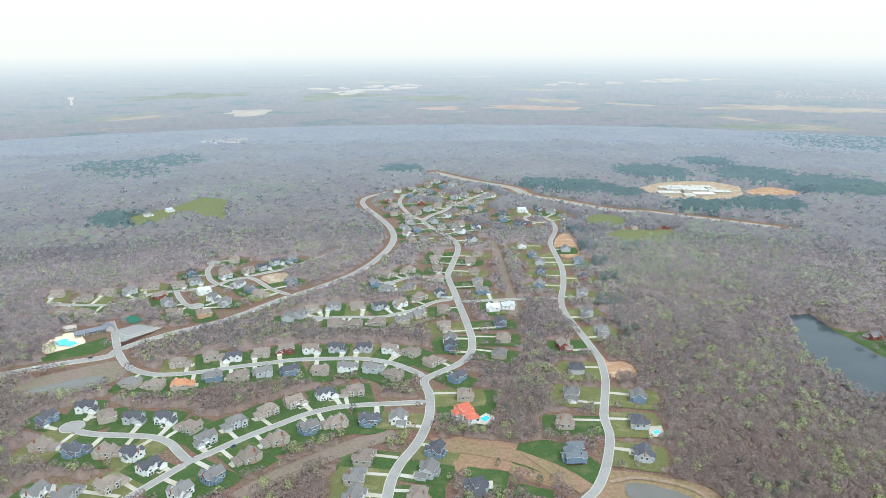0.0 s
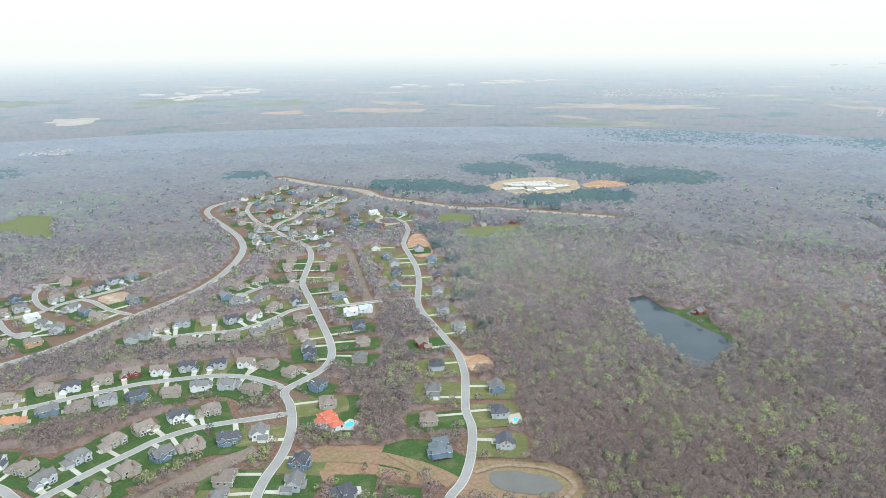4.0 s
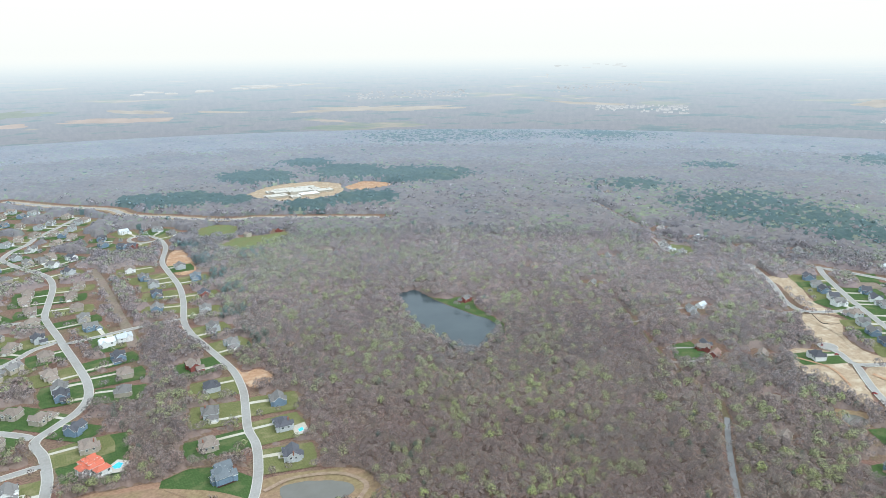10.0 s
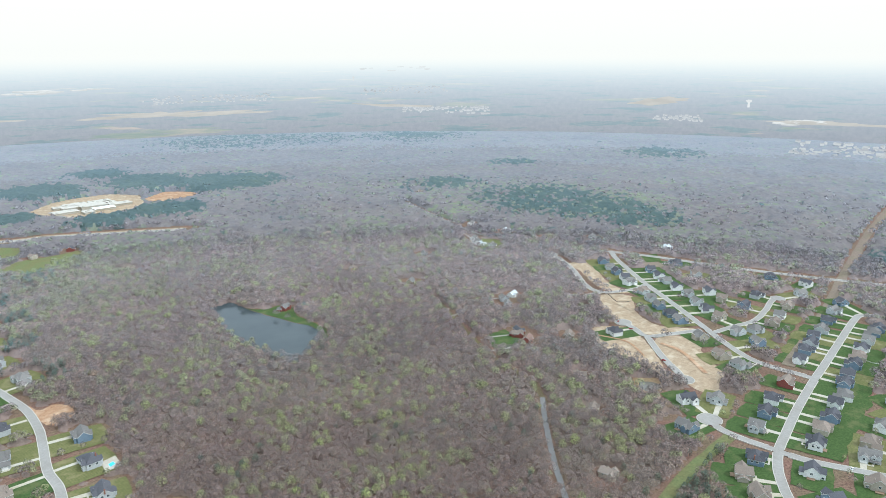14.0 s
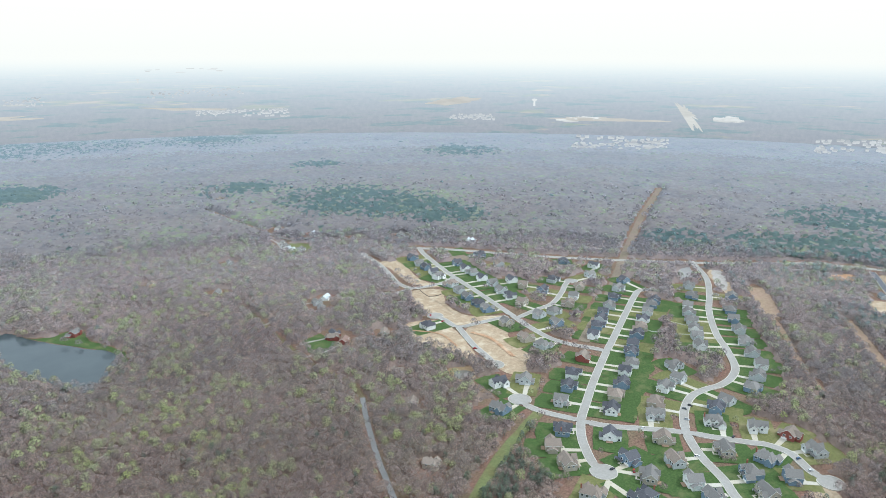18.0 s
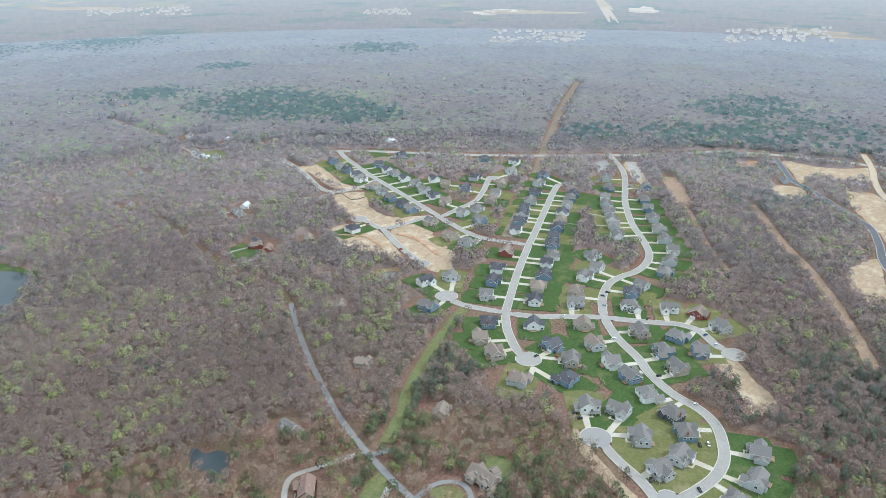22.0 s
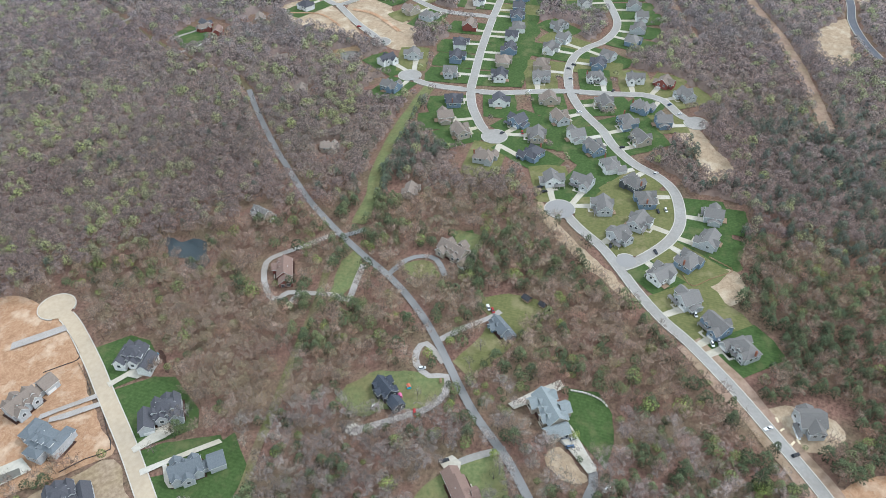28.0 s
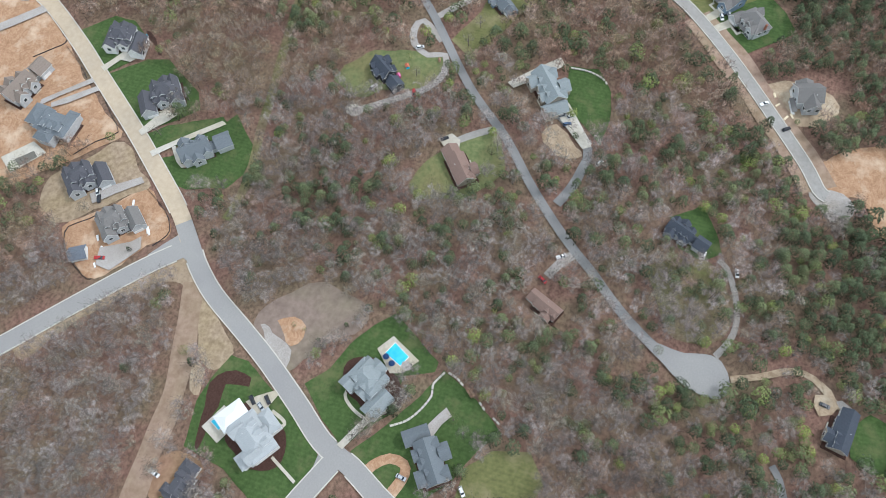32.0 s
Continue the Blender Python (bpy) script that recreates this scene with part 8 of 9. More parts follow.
tagged(swing, "wooden climbing frame with a canopy", "play set")
copy_thing(swing, pose(247.7, 86.5, 0.1, 0, 0, 20) @ Matrix.Diagonal((0.6, 0.6, 0.6, 1)))

# a broad school with pale flat roofs on the cleared site
school = new("school")
ax, ay = (560.5, 1590.0)
ux, uy = (659.4, 1588.0)
slant = math.degrees(math.atan2(uy - ay, ux - ax))
for x0, x1, y0, y1, h in ((-78, -30, -34, -8, 4), (-52, -6, -4, 18, 6), (-3, 40, -46, -22, 4), (-20, 34, -18, 24, 7), (38, 84, -24, 2, 4), (-40, 8, 28, 50, 5), (14, 58, 30, 48, 5), (-62, -30, 22, 40, 4), (44, 62, 6, 26, 4), (-30, -8, -62, -38, 4)):
    part("wall", Shape().box(x0, x1, y0, y1, 0, h), M["drive"], school)
    part("roof", Shape().box(x0 - 0.6, x1 + 0.6, y0 - 0.6, y1 + 0.6, h, h + 0.5).box(x0 + 4, x0 + 9, y0 + 4, y0 + 8, h + 0.5, h + 2).box(x1 - 12, x1 - 7, y1 - 12, y1 - 8, h + 0.5, h + 2), M["white_paint" if x0 % 2 else "kerb"], school)
school.matrix_basis = pose(ax, ay, 0.3, 0, 0, slant)
tagged(school, "broad low school with pale flat roofs on a cleared site", "school")

# garden toys
bounce = new("trampoline")
n = 12
circle = [(math.cos(2 * math.pi * i / n), math.sin(2 * math.pi * i / n)) for i in range(n)]
part("mat", Shape().add([(1.5 * a, 1.5 * b, 0.8) for a, b in circle], [tuple(range(n))]), M["navy"], bounce)
part("pad", Shape().add([(k * a, k * b, 0.84) for k in (1.5, 1.95) for a, b in circle], [(i, n + i, n + (i + 1) % n, (i + 1) % n) for i in range(n)]), M["pool"], bounce)
for a, b in circle[::3]:
    part("leg", Shape().tube(1.8 * a, 1.8 * b, 0, 0.84, 0.05, 0.05, 6), M["dark_paint"], bounce)
bounce.matrix_basis = pose(215.3, 256.6, 0.4)
tagged(bounce, "round trampoline with a bright blue pad", "trampoline")
for x, y, lower, upper, words in ((238.5, 102.7, "pool", "terracotta", "blue and orange"), (230.8, 105.2, "pink", "pink", "pink")):
    toy = new("play_house")
    part("base", Shape().box(-1.3, 1.3, -1.1, 1.1, 0, 0.7).box(-1.1, -0.7, -1.0, 1.0, 0.7, 1.6).box(0.7, 1.1, -1.0, 1.0, 0.7, 1.6), M[lower], toy)
    part("canopy", Shape().gable(-1.2, 1.2, -1.0, 1.0, 1.6, 0.7, "x", 0.15, 0.12), M[upper], toy)
    toy.matrix_basis = pose(x, y, 0.3, 0, 0, 35)
    tagged(toy, f"small {words} plastic play house on a lawn", "play house", "toys on the lawn")

# ---- woods ----
RNG = np.random.default_rng(7)


def unit(v):
    return v / np.linalg.norm(v)


def outward(p, height, spread, up):
    """The direction in which a crown's surface faces at p."""
    return unit(np.array([p[0] / spread, p[1] / spread, (p[2] - height * 0.5) / (height * 0.42) + up]))


def spray(t, n, c, way, face, length, width, height, spread, up):
    """One twig, leaf spray or clump at c: it lies along way and faces face."""
    way = unit(way)
    side = unit(np.cross(way, face))
    p = [c - way * length * 0.45, c + way * length * 0.55 + side * width * 0.5, c + way * length * 0.55 - side * width * 0.5]
    if np.dot(np.cross(p[1] - p[0], p[2] - p[0]), face) < 0:
        p[1], p[2] = p[2], p[1]
    t.append(p)
    n.append([outward(q, height, spread, up) for q in p])


def stem(t, n, height, radius, sides):
    for k in range(sides):
        a, b = 2 * math.pi * k / 3, 2 * math.pi * (k + 1) / 3
        t.append([np.array((radius * math.cos(a), radius * math.sin(a), 0)), np.array((radius * math.cos(b), radius * math.sin(b), 0)), np.array((0, 0, height))])
        n.append([np.array((math.cos((a + b) / 2), math.sin((a + b) / 2), 0.1))] * 3)


def packed(t, n, solid):
    """Corners, facings and, for the laced clumps, the weight of each corner; the first few, solid ones have none."""
    w = np.tile(np.eye(3, dtype=np.float32), (len(t), 1, 1))
    w[:solid] = 0.5
    return np.array(t, dtype=np.float32), np.array(n, dtype=np.float32), w


def lobes_of(height, spread, count):
    """The rounded masses of which a crown is made: one in the middle and others round it."""
    out = [(np.array([0.0, 0.0, height * 0.62]), spread * 0.72)]
    for k in range(count):
        a = 2 * math.pi * (k + RNG.uniform(0, 0.7)) / count
        r = spread * RNG.uniform(0.35, 0.6)
        out.append((np.array([r * math.cos(a), r * math.sin(a), height * RNG.uniform(0.5, 0.68)]), spread * RNG.uniform(0.4, 0.58)))
    return out


def bare_tree(twigs, height, spread, length, width, limbs, fill=16, up=0.5):
    """One bare tree seen from above: pale limbs that fork outwards, fine twigs at their ends, and a thin haze of twigs between them."""
    t, n = [], []

    def bough(a, b, wide):
        way = b - a
        side = unit(np.array([-way[1], way[0], 0.0]) + 1e-6) * wide * 0.5
        t.append([a + side, a - side, b])
        n.append([outward(q, height, spread, 1.0) for q in (a, a, b)])

    stem(t, n, height * 0.75, 0.2, 3)
    root = np.array([RNG.normal() * 0.3, RNG.normal() * 0.3, height * 0.42])
    ends = []
    for k in range(limbs):
        a = 2 * math.pi * (k + RNG.random() * 0.8) / limbs
        reach = spread * RNG.uniform(0.45, 1.05)
        tip = np.array([reach * math.cos(a), reach * math.sin(a), height * RNG.uniform(0.6, 0.95)])
        bough(root, tip, 3.0 * width)
        for s_ in range(5):
            at = root + (tip - root) * RNG.uniform(0.3, 0.95)
            turn = a + (1 if s_ % 2 else -1) * RNG.uniform(0.3, 1.0)
            end = at + np.array([math.cos(turn), math.sin(turn), RNG.uniform(0.1, 0.8)]) * spread * RNG.uniform(0.2, 0.42)
            bough(at, end, 1.5 * width)
            ends.append((at, end))
    for k in range(twigs):
        a, b = ends[k % len(ends)]
        p = a + (b - a) * RNG.uniform(0.4, 1.0)
        way = unit(b - a) + RNG.normal(size=3) * 0.7
        spray(t, n, p + unit(way) * length * 0.4, way, np.array([0, 0, 1.0]) + RNG.normal(size=3) * 0.25, length * RNG.uniform(0.5, 1.2), width * RNG.uniform(0.6, 1.2), height, spread, up)
    solid = len(t)
    masses = lobes_of(height, spread, 4)
    for k in range(fill):
        c, rad = masses[k % len(masses)]
        d = RNG.normal(size=3)
        d[2] = abs(d[2])
        d = unit(d)
        face = unit(d + np.array([0, 0, 0.4]))
        spray(t, n, c + d * np.array([rad, rad, height * 0.27]) * RNG.uniform(0.6, 0.95), np.cross(face, RNG.normal(size=3)), face, spread * RNG.uniform(0.4, 0.7), spread * RNG.uniform(0.4, 0.7), height, spread, up)
    return packed(t, n, solid)


def clump_tree(clumps, height, spread, size, bumps=5, low=-0.1, up=0.5, ragged=0.05):
    """A rounded crown of many small clumps laid over its bulges, with gaps and a ragged rim."""
    t, n = [], []
    stem(t, n, height * 0.7, 0.22, 1)
    bulges = [(unit(RNG.normal(size=3) + np.array([0, 0, 0.6])), RNG.uniform(0.12, 0.3)) for _ in range(bumps)]
    for k in range(clumps):
        z = min(low + (1 - low) * (k + RNG.random()) / clumps, 0.999)
        a = 2.39996 * k + RNG.uniform(-0.25, 0.25)
        d = np.array([math.cos(a) * math.sqrt(1 - z * z), math.sin(a) * math.sqrt(1 - z * z), z])
        r = 0.88 + sum(h * max(0.0, np.dot(d, q)) ** 6 for q, h in bulges) + RNG.normal() * ragged
        p = np.array([0, 0, height * 0.58]) + d * np.array([spread, spread, height * 0.36]) * r
        face = unit(d * np.array([0.8, 0.8, 1.0]) + RNG.normal(size=3) * 0.12)
        spray(t, n, p, np.cross(face, RNG.normal(size=3)), face, size * RNG.uniform(0.8, 1.3), size * RNG.uniform(0.75, 1.2), height, spread, up)
    return packed(t, n, 1)


def pine_tree(clumps, height, spread, size, up=0.3):
    """A pine: whorls of drooping needle sprays that narrow towards the tip."""
    t, n = [], []
    stem(t, n, height * 0.85, 0.2, 3 if clumps > 60 else 1)
    for k in range(clumps):
        u = (k + RNG.random()) / clumps
        a = 2.4 * k + RNG.uniform(-0.4, 0.4)
        r = (spread * (1.04 - u) ** 0.75) * RNG.uniform(0.5, 1.0) + 0.15
        d = np.array([math.cos(a), math.sin(a), 0.0])
        p = d * r + np.array([0, 0, height * (0.32 + 0.68 * u)])
        spray(t, n, p, d + np.array([0, 0, RNG.uniform(-0.5, 0.1)]) + RNG.normal(size=3) * 0.3, np.array([d[0] * 0.7, d[1] * 0.7, 0.8]), size * RNG.uniform(0.9, 1.5), size * RNG.uniform(0.6, 1.0), height, spread, up)
    return packed(t, n, 3 if clumps > 60 else 1)


def grow(name, mat, stands, label):
    """One joined mesh of trees. stands: (kinds, x, y, size, tint)."""
    parts, tints, outs, clumps = [], [], [], []
    for kinds, x, y, size, tint in stands:
        pick = RNG.integers(0, len(kinds), len(x))
        for k, (tri, facing, weight) in enumerate(kinds):
            m = np.where(pick == k)[0]
            if not len(m):
                continue
            a = RNG.uniform(0, 2 * math.pi, len(m)).astype(np.float32)
            c, s_, g = np.cos(a)[:, None], np.sin(a)[:, None], size[m][:, None].astype(np.float32)
            p, o = tri.reshape(-1, 3), facing.reshape(-1, 3)
            v, w = np.empty((len(m), len(p), 3), np.float32), np.empty((len(m), len(p), 3), np.float32)
            v[:, :, 0] = (p[None, :, 0] * c - p[None, :, 1] * s_) * g + x[m][:, None]
            v[:, :, 1] = (p[None, :, 0] * s_ + p[None, :, 1] * c) * g + y[m][:, None]
            v[:, :, 2] = p[None, :, 2] * g * RNG.uniform(0.85, 1.15, len(m))[:, None]
            w[:, :, 0] = o[None, :, 0] * c - o[None, :, 1] * s_
            w[:, :, 1] = o[None, :, 0] * s_ + o[None, :, 1] * c
            w[:, :, 2] = o[None, :, 2]
            reach = np.hypot(x[m], y[m])
            if reach.max() > FLAT:      # the far sheet rises
                k_ = (np.where(reach > FLAT, FLAT + (RIM - FLAT) * (1 - FLAT / np.maximum(reach, FLAT)), reach) / reach)[:, None]
                v[:, :, 0] *= k_
                v[:, :, 1] *= k_
                v[:, :, 2] = v[:, :, 2] * k_ + EYE * (1 - k_)
            parts.append(v.reshape(-1, 3))
            outs.append(w.reshape(-1, 3))
            clumps.append(np.tile(weight.reshape(-1, 3), (len(m), 1)))
            tints.append(np.repeat(tint[m].astype(np.float32), len(p)))
    if not parts:
        return None
    v = np.concatenate(parts)
    n = len(v)
    me = bpy.data.meshes.new(name)
    me.vertices.add(n)
    me.loops.add(n)
    me.polygons.add(n // 3)
    me.vertices.foreach_set("co", v.ravel())
    me.loops.foreach_set("vertex_index", np.arange(n, dtype=np.int32))
    me.polygons.foreach_set("loop_start", np.arange(0, n, 3, dtype=np.int32))
    me.attributes.new("tint", "FLOAT", "POINT").data.foreach_set("value", np.concatenate(tints))
    me.attributes.new("crown_normal", "FLOAT_VECTOR", "POINT").data.foreach_set("vector", np.concatenate(outs).ravel())
    me.attributes.new("clump", "FLOAT_VECTOR", "POINT").data.foreach_set("vector", np.concatenate(clumps).ravel())
    me.update(calc_edges=True)
    me.materials.append(mat)
    return tagged(new(name, me), label, "woods", kind="stuff")


def scatter(r0, r1, spacing, low=-18):
    """Random places in a ring sector round the viewpoint, off the open land, none too close to another."""
    a0, a1 = radians(low), radians(126)
    cell = spacing
    i, j = np.meshgrid(np.arange(int(-r1 / cell), int(r1 / cell) + 1), np.arange(int(-r1 / cell), int(r1 / cell) + 1), indexing="ij")
    x = (i + 0.5 * (j % 2)).ravel() * cell + RNG.uniform(-0.42, 0.42, i.size) * cell
    y = j.ravel() * cell + RNG.uniform(-0.42, 0.42, i.size) * cell
    r, a = np.hypot(x, y), np.arctan2(y, x)
    keep = (r >= r0) & (r < r1) & (a > a0) & (a < a1)
    x, y = x[keep], y[keep]
    keep = ~is_open(x, y)
    return x[keep], y[keep]


def soft_noise(x, y, size, seed):
    """Smooth drifting values between 0 and 1, for stands of one kind."""
    g = np.random.default_rng(seed).random((64, 64))
    u, v = (x / size + 1000) % 63, (y / size + 1000) % 63
    i, j = u.astype(int), v.astype(int)
    fu, fv = u - i, v - j
    fu, fv = fu * fu * (3 - 2 * fu), fv * fv * (3 - 2 * fv)
    return (g[i, j] * (1 - fu) + g[i + 1, j] * fu) * (1 - fv) + (g[i, j + 1] * (1 - fu) + g[i + 1, j + 1] * fu) * fv

# stands: kind (p pine, s spring green), middle, radius, share
STANDS = [("p", 542, 1804, 90, 0.95), ("p", 730, 1946, 70, 0.90), ("p", 769, 1759, 100, 0.95), ("p", 904, 1615, 120, 0.80), ("p", 320, 1614, 75, 0.90), ("p", 235, 1663, 50, 0.90), ("p", 395, 1550, 50, 0.80), ("p", 536, 1420, 55, 0.80), ("p", 661, 1418, 70, 0.80), ("p", -101, 1860, 60, 0.80), ("p", -601, 1322, 60, 0.80), ("p", -885, 1922, 100, 0.60), ("p", -773, 2012, 100, 0.60), ("p", 239, 1237, 22, 0.90), ("p", 237, 1135, 24, 0.90), ("p", 236, 1042, 24, 0.90), ("p", 236, 962, 22, 0.90), ("p", 202, 779, 30, 0.95)]
STANDS += [("p", 213, 872, 18, 0.90), ("s", 324, 1041, 90, 0.55), ("s", 345, 974, 80, 0.50), ("s", 300, 1118, 60, 0.50), ("s", 379, 1168, 60, 0.50), ("s", -449, 1579, 120, 0.40), ("s", 356, 914, 80, 0.30), ("s", -143, 1212, 90, 0.20), ("s", -45, 816, 50, 0.30), ("s", -683, 1184, 90, 0.25), ("p", 995, -58, 45, 0.60), ("p", 1167, -12, 60, 0.45), ("p", 1044, -115, 55, 0.45), ("p", 1416, -155, 120, 0.38), ("p", 1279, 17, 100, 0.30), ("p", 414, 189, 22, 0.85), ("p", 377, 187, 22, 0.85), ("p", 454, 193, 22, 0.80)]
STANDS += [("p", 341, 180, 18, 0.70), ("p", 475, 192, 25, 0.70), ("p", 532, 197, 20, 0.80), ("p", 482, -104, 70, 0.36), ("p", 422, -118, 80, 0.42), ("p", 560, -151, 90, 0.50), ("p", 507, -90, 40, 0.35), ("p", 524, -43, 25, 0.50), ("p", 530, -12, 25, 0.60), ("p", 1273, 912, 130, 0.65), ("p", 1292, 808, 120, 0.60), ("p", 1263, 682, 90, 0.60), ("p", 2143, 1090, 60, 0.80), ("p", 1647, 1292, 60, 0.60), ("p", 1588, -41, 110, 0.50), ("p", 1317, 67, 70, 0.50), ("p", 1362, -68, 80, 0.50), ("p", 1291, 209, 50, 0.50)]
STANDS += [("s", 1376, 771, 120, 0.40), ("s", 1374, 920, 120, 0.30), ("s", 1254, 1014, 160, 0.25), ("p", 1260, 1196, 60, 0.70), ("p", 1310, 961, 110, 0.35), ("s", 341, 999, 120, 0.45), ("s", 439, 1130, 120, 0.35), ("p", 299, 1129, 35, 0.60), ("p", 1373, 2368, 260, 0.45), ("p", 1591, 2233, 200, 0.40), ("p", -804, 1819, 90, 0.50), ("p", -1044, 3279, 160, 0.40), ("p", 1409, 2393, 200, 0.50), ("p", 1931, 2016, 220, 0.40), ("p", 2115, 1054, 120, 0.50), ("p", 1948, 2011, 120, 0.70), ("p", 283, 183, 14, 0.80), ("p", 253, 174, 18, 0.60)]
STANDS += [("p", 293, 171, 14, 0.60), ("p", 352, 88, 22, 0.50), ("p", 362, 75, 25, 0.40), ("p", 320, -117, 45, 0.55), ("p", 340, -99, 40, 0.50), ("p", 287, -142, 40, 0.60), ("p", 211, -38, 25, 0.40), ("p", 122, 58, 25, 0.30), ("p", 140, 120, 15, 0.50), ("p", 31, 171, 6, 0.50), ("b", 32, 196, 48, 1.00), ("b", 9, 160, 40, 1.00), ("b", 71, 237, 28, 1.00), ("b", 10, 211, 45, 1.00), ("b", 234, 206, 45, 0.90), ("b", 193, 161, 25, 0.70), ("b", 132, -56, 22, 0.80), ("p", 1263, 1209, 90, 0.35)]
STANDS += [("p", 142, -165, 25, 0.6), ("p", 159, -146, 22, 0.5), ("p", 201, -161, 40, 0.6), ("p", 115, -136, 14, 0.35), ("p", 120, 23, 20, 0.3), ("p", 109, -20, 14, 0.35), ("p", 137, 50, 22, 0.3), ("p", 100, -158, 18, 0.4)]
STANDS += [("s", 552, 838, 150, 0.12), ("s", 438, 433, 150, 0.16), ("s", 1326, 891, 80, 0.40), ("s", 1284, 752, 70, 0.40), ("s", 1059, 969, 60, 0.35), ("s", 1222, 603, 50, 0.45), ("s", 1181, 545, 60, 0.35), ("s", 1204, 893, 70, 0.25), ("s", 810, 985, 90, 0.25), ("s", 702, 931, 90, 0.25), ("s", 1259, 491, 110, 0.20), ("s", 1163, 1315, 160, 0.15)]


def share(kind, x, y):
    """How likely a tree here is of that kind."""
    out = np.zeros(len(x))
    for k, cx, cy, r, s_ in STANDS:
        if k == kind:
            d = np.hypot(x - cx, y - cy) * (0.8 + 0.4 * soft_noise(x, y, 35, 3))
            out = np.maximum(out, s_ * np.clip((1.45 - d / r * 1.1) * 1.6, 0, 1))
    return out


UNDER = ([bare_tree(85, 11.0, 4.6, 1.7, 0.19, 9, 26) for _ in range(12)], [pine_tree(150, 9.5, 3.4, 1.15) for _ in range(6)], [clump_tree(110, 7.0, 2.9, 1.45, 9, -0.2, 0.5, 0.15) for _ in range(8)])
NEAR = ([bare_tree(60, 11.0, 4.6, 1.9, 0.26, 7, 28) for _ in range(12)], [pine_tree(110, 10, 3.5, 1.4) for _ in range(6)], [clump_tree(70, 8.0, 3.2, 1.7, 7, -0.2, 0.5, 0.1) for _ in range(6)])
MID = ([clump_tree(50, 10.5, 4.2, 3.0, 5, -0.1, 0.8, 0.08) for _ in range(10)], [pine_tree(84, 11, 3.2, 1.6) for _ in range(6)], [clump_tree(46, 11.5, 3.6, 2.8, 4, -0.2, 0.15, 0.06) for _ in range(6)])
WIDE = ([clump_tree(32, 10.5, 4.3, 3.8, 4, -0.1, 0.8, 0.08) for _ in range(10)], [pine_tree(54, 11, 3.4, 2.0) for _ in range(6)], [clump_tree(30, 11.5, 3.7, 3.4, 3, -0.1, 0.2, 0.06) for _ in range(6)])
SPARSE = ([clump_tree(18, 10.5, 4.6, 5.0, 3, -0.1, 0.8, 0.08) for _ in range(10)], [pine_tree(30, 11, 3.8, 2.8) for _ in range(6)], [clump_tree(18, 11.5, 4.2, 4.2, 3, -0.1, 0.6, 0.06) for _ in range(6)])
FAR = ([clump_tree(14, 10.5, 5.0, 7.0, 3, 0.1, 1.2, 0.08) for _ in range(10)], [clump_tree(15, 13, 4.6, 5.6, 2, 0.0, 1.0, 0.05) for _ in range(5)], [clump_tree(13, 11, 4.6, 6.0, 2, 0.1, 1.0) for _ in range(6)])


def sort_of(x, y, green, pines, close, dense=1.0):
    """Which kind of tree stands at each place: 0 bare, 1 pine, 2 in first leaf."""
    p_pine = np.maximum(share("p", x, y) * dense, np.where(soft_noise(x, y, 60, 11) > 0.7, 2.0, 0.6) * pines)
    p_spring = np.maximum(share("s", x, y) * 1.35, green * (0.25 + 2.2 * soft_noise(x, y, 45, 12) ** 2))
    bare = np.maximum(share("b", x, y), np.clip((soft_noise(x, y, 110, 31) - 0.5) * 3, 0, 0.55) if close else 0)
    p_pine, p_spring = p_pine * (1 - bare * (p_pine < 0.5)), p_spring * (1 - bare)
    u = RNG.random(len(x))
    return np.where(u < p_pine, 1, np.where(u < p_pine + p_spring * (1 - p_pine), 2, 0))


def tint_of(x, y, vary):
    return np.clip(RNG.normal(0.45, vary, len(x)) + (soft_noise(x, y, 80, 13) - 0.5) * 0.5, 0, 1)


def plant(r0, r1, spacing, kinds, green, low=-18, pines=0.03):
    """Places for one belt of the woods, sorted into bare trees, pines and trees in first leaf."""
    x, y = scatter(r0, r1, spacing, low)
    if r0 > 1200:               # over the closed canopy only single crowns stand out
        keep = RNG.random(len(x)) < 0.45 * np.clip((r1 - np.hypot(x, y)) / (r1 - r0), 0, 1)
        x, y = x[keep], y[keep]
    keep = ~is_open(x, y, GARDENS) | (RNG.random(len(x)) < 0.25) | (share("p", x, y) > 0.6)
    x, y = x[keep], y[keep]
    kind = sort_of(x, y, green, pines, r0 < 1000)
    size = RNG.uniform(0.78, 1.3, len(x)) if r0 < 400 else RNG.uniform(0.75, 1.2, len(x))
    size = size * np.where(is_open(x, y, GARDENS) & (kind != 1), 0.72, 1.0) * np.where(kind == 2, RNG.uniform(0.75, 1.1, len(x)), 1.0)
    tint = tint_of(x, y, 0.24 if r0 < 400 else 0.16)
    if r0 < 400:                # close by, green things run from dark shrubs to bright young trees
        tint = np.where(kind == 2, RNG.random(len(x)) ** 1.4, tint)
        size = size * np.where(kind == 2, RNG.uniform(0.6, 1.15, len(x)), 1.0)
    return [(kinds[k], x[kind == k], y[kind == k], size[kind == k], tint[kind == k]) for k in range(3)]


def thin(stand, keep):
    kinds, x, y, size, tint = stand
    return (kinds, x[keep], y[keep], size[keep], tint[keep])


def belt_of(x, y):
    """The belt of haze tones to which a tree belongs; the belts run into one another."""
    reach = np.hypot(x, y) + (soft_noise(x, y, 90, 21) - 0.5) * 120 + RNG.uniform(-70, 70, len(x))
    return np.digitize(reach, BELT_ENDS)


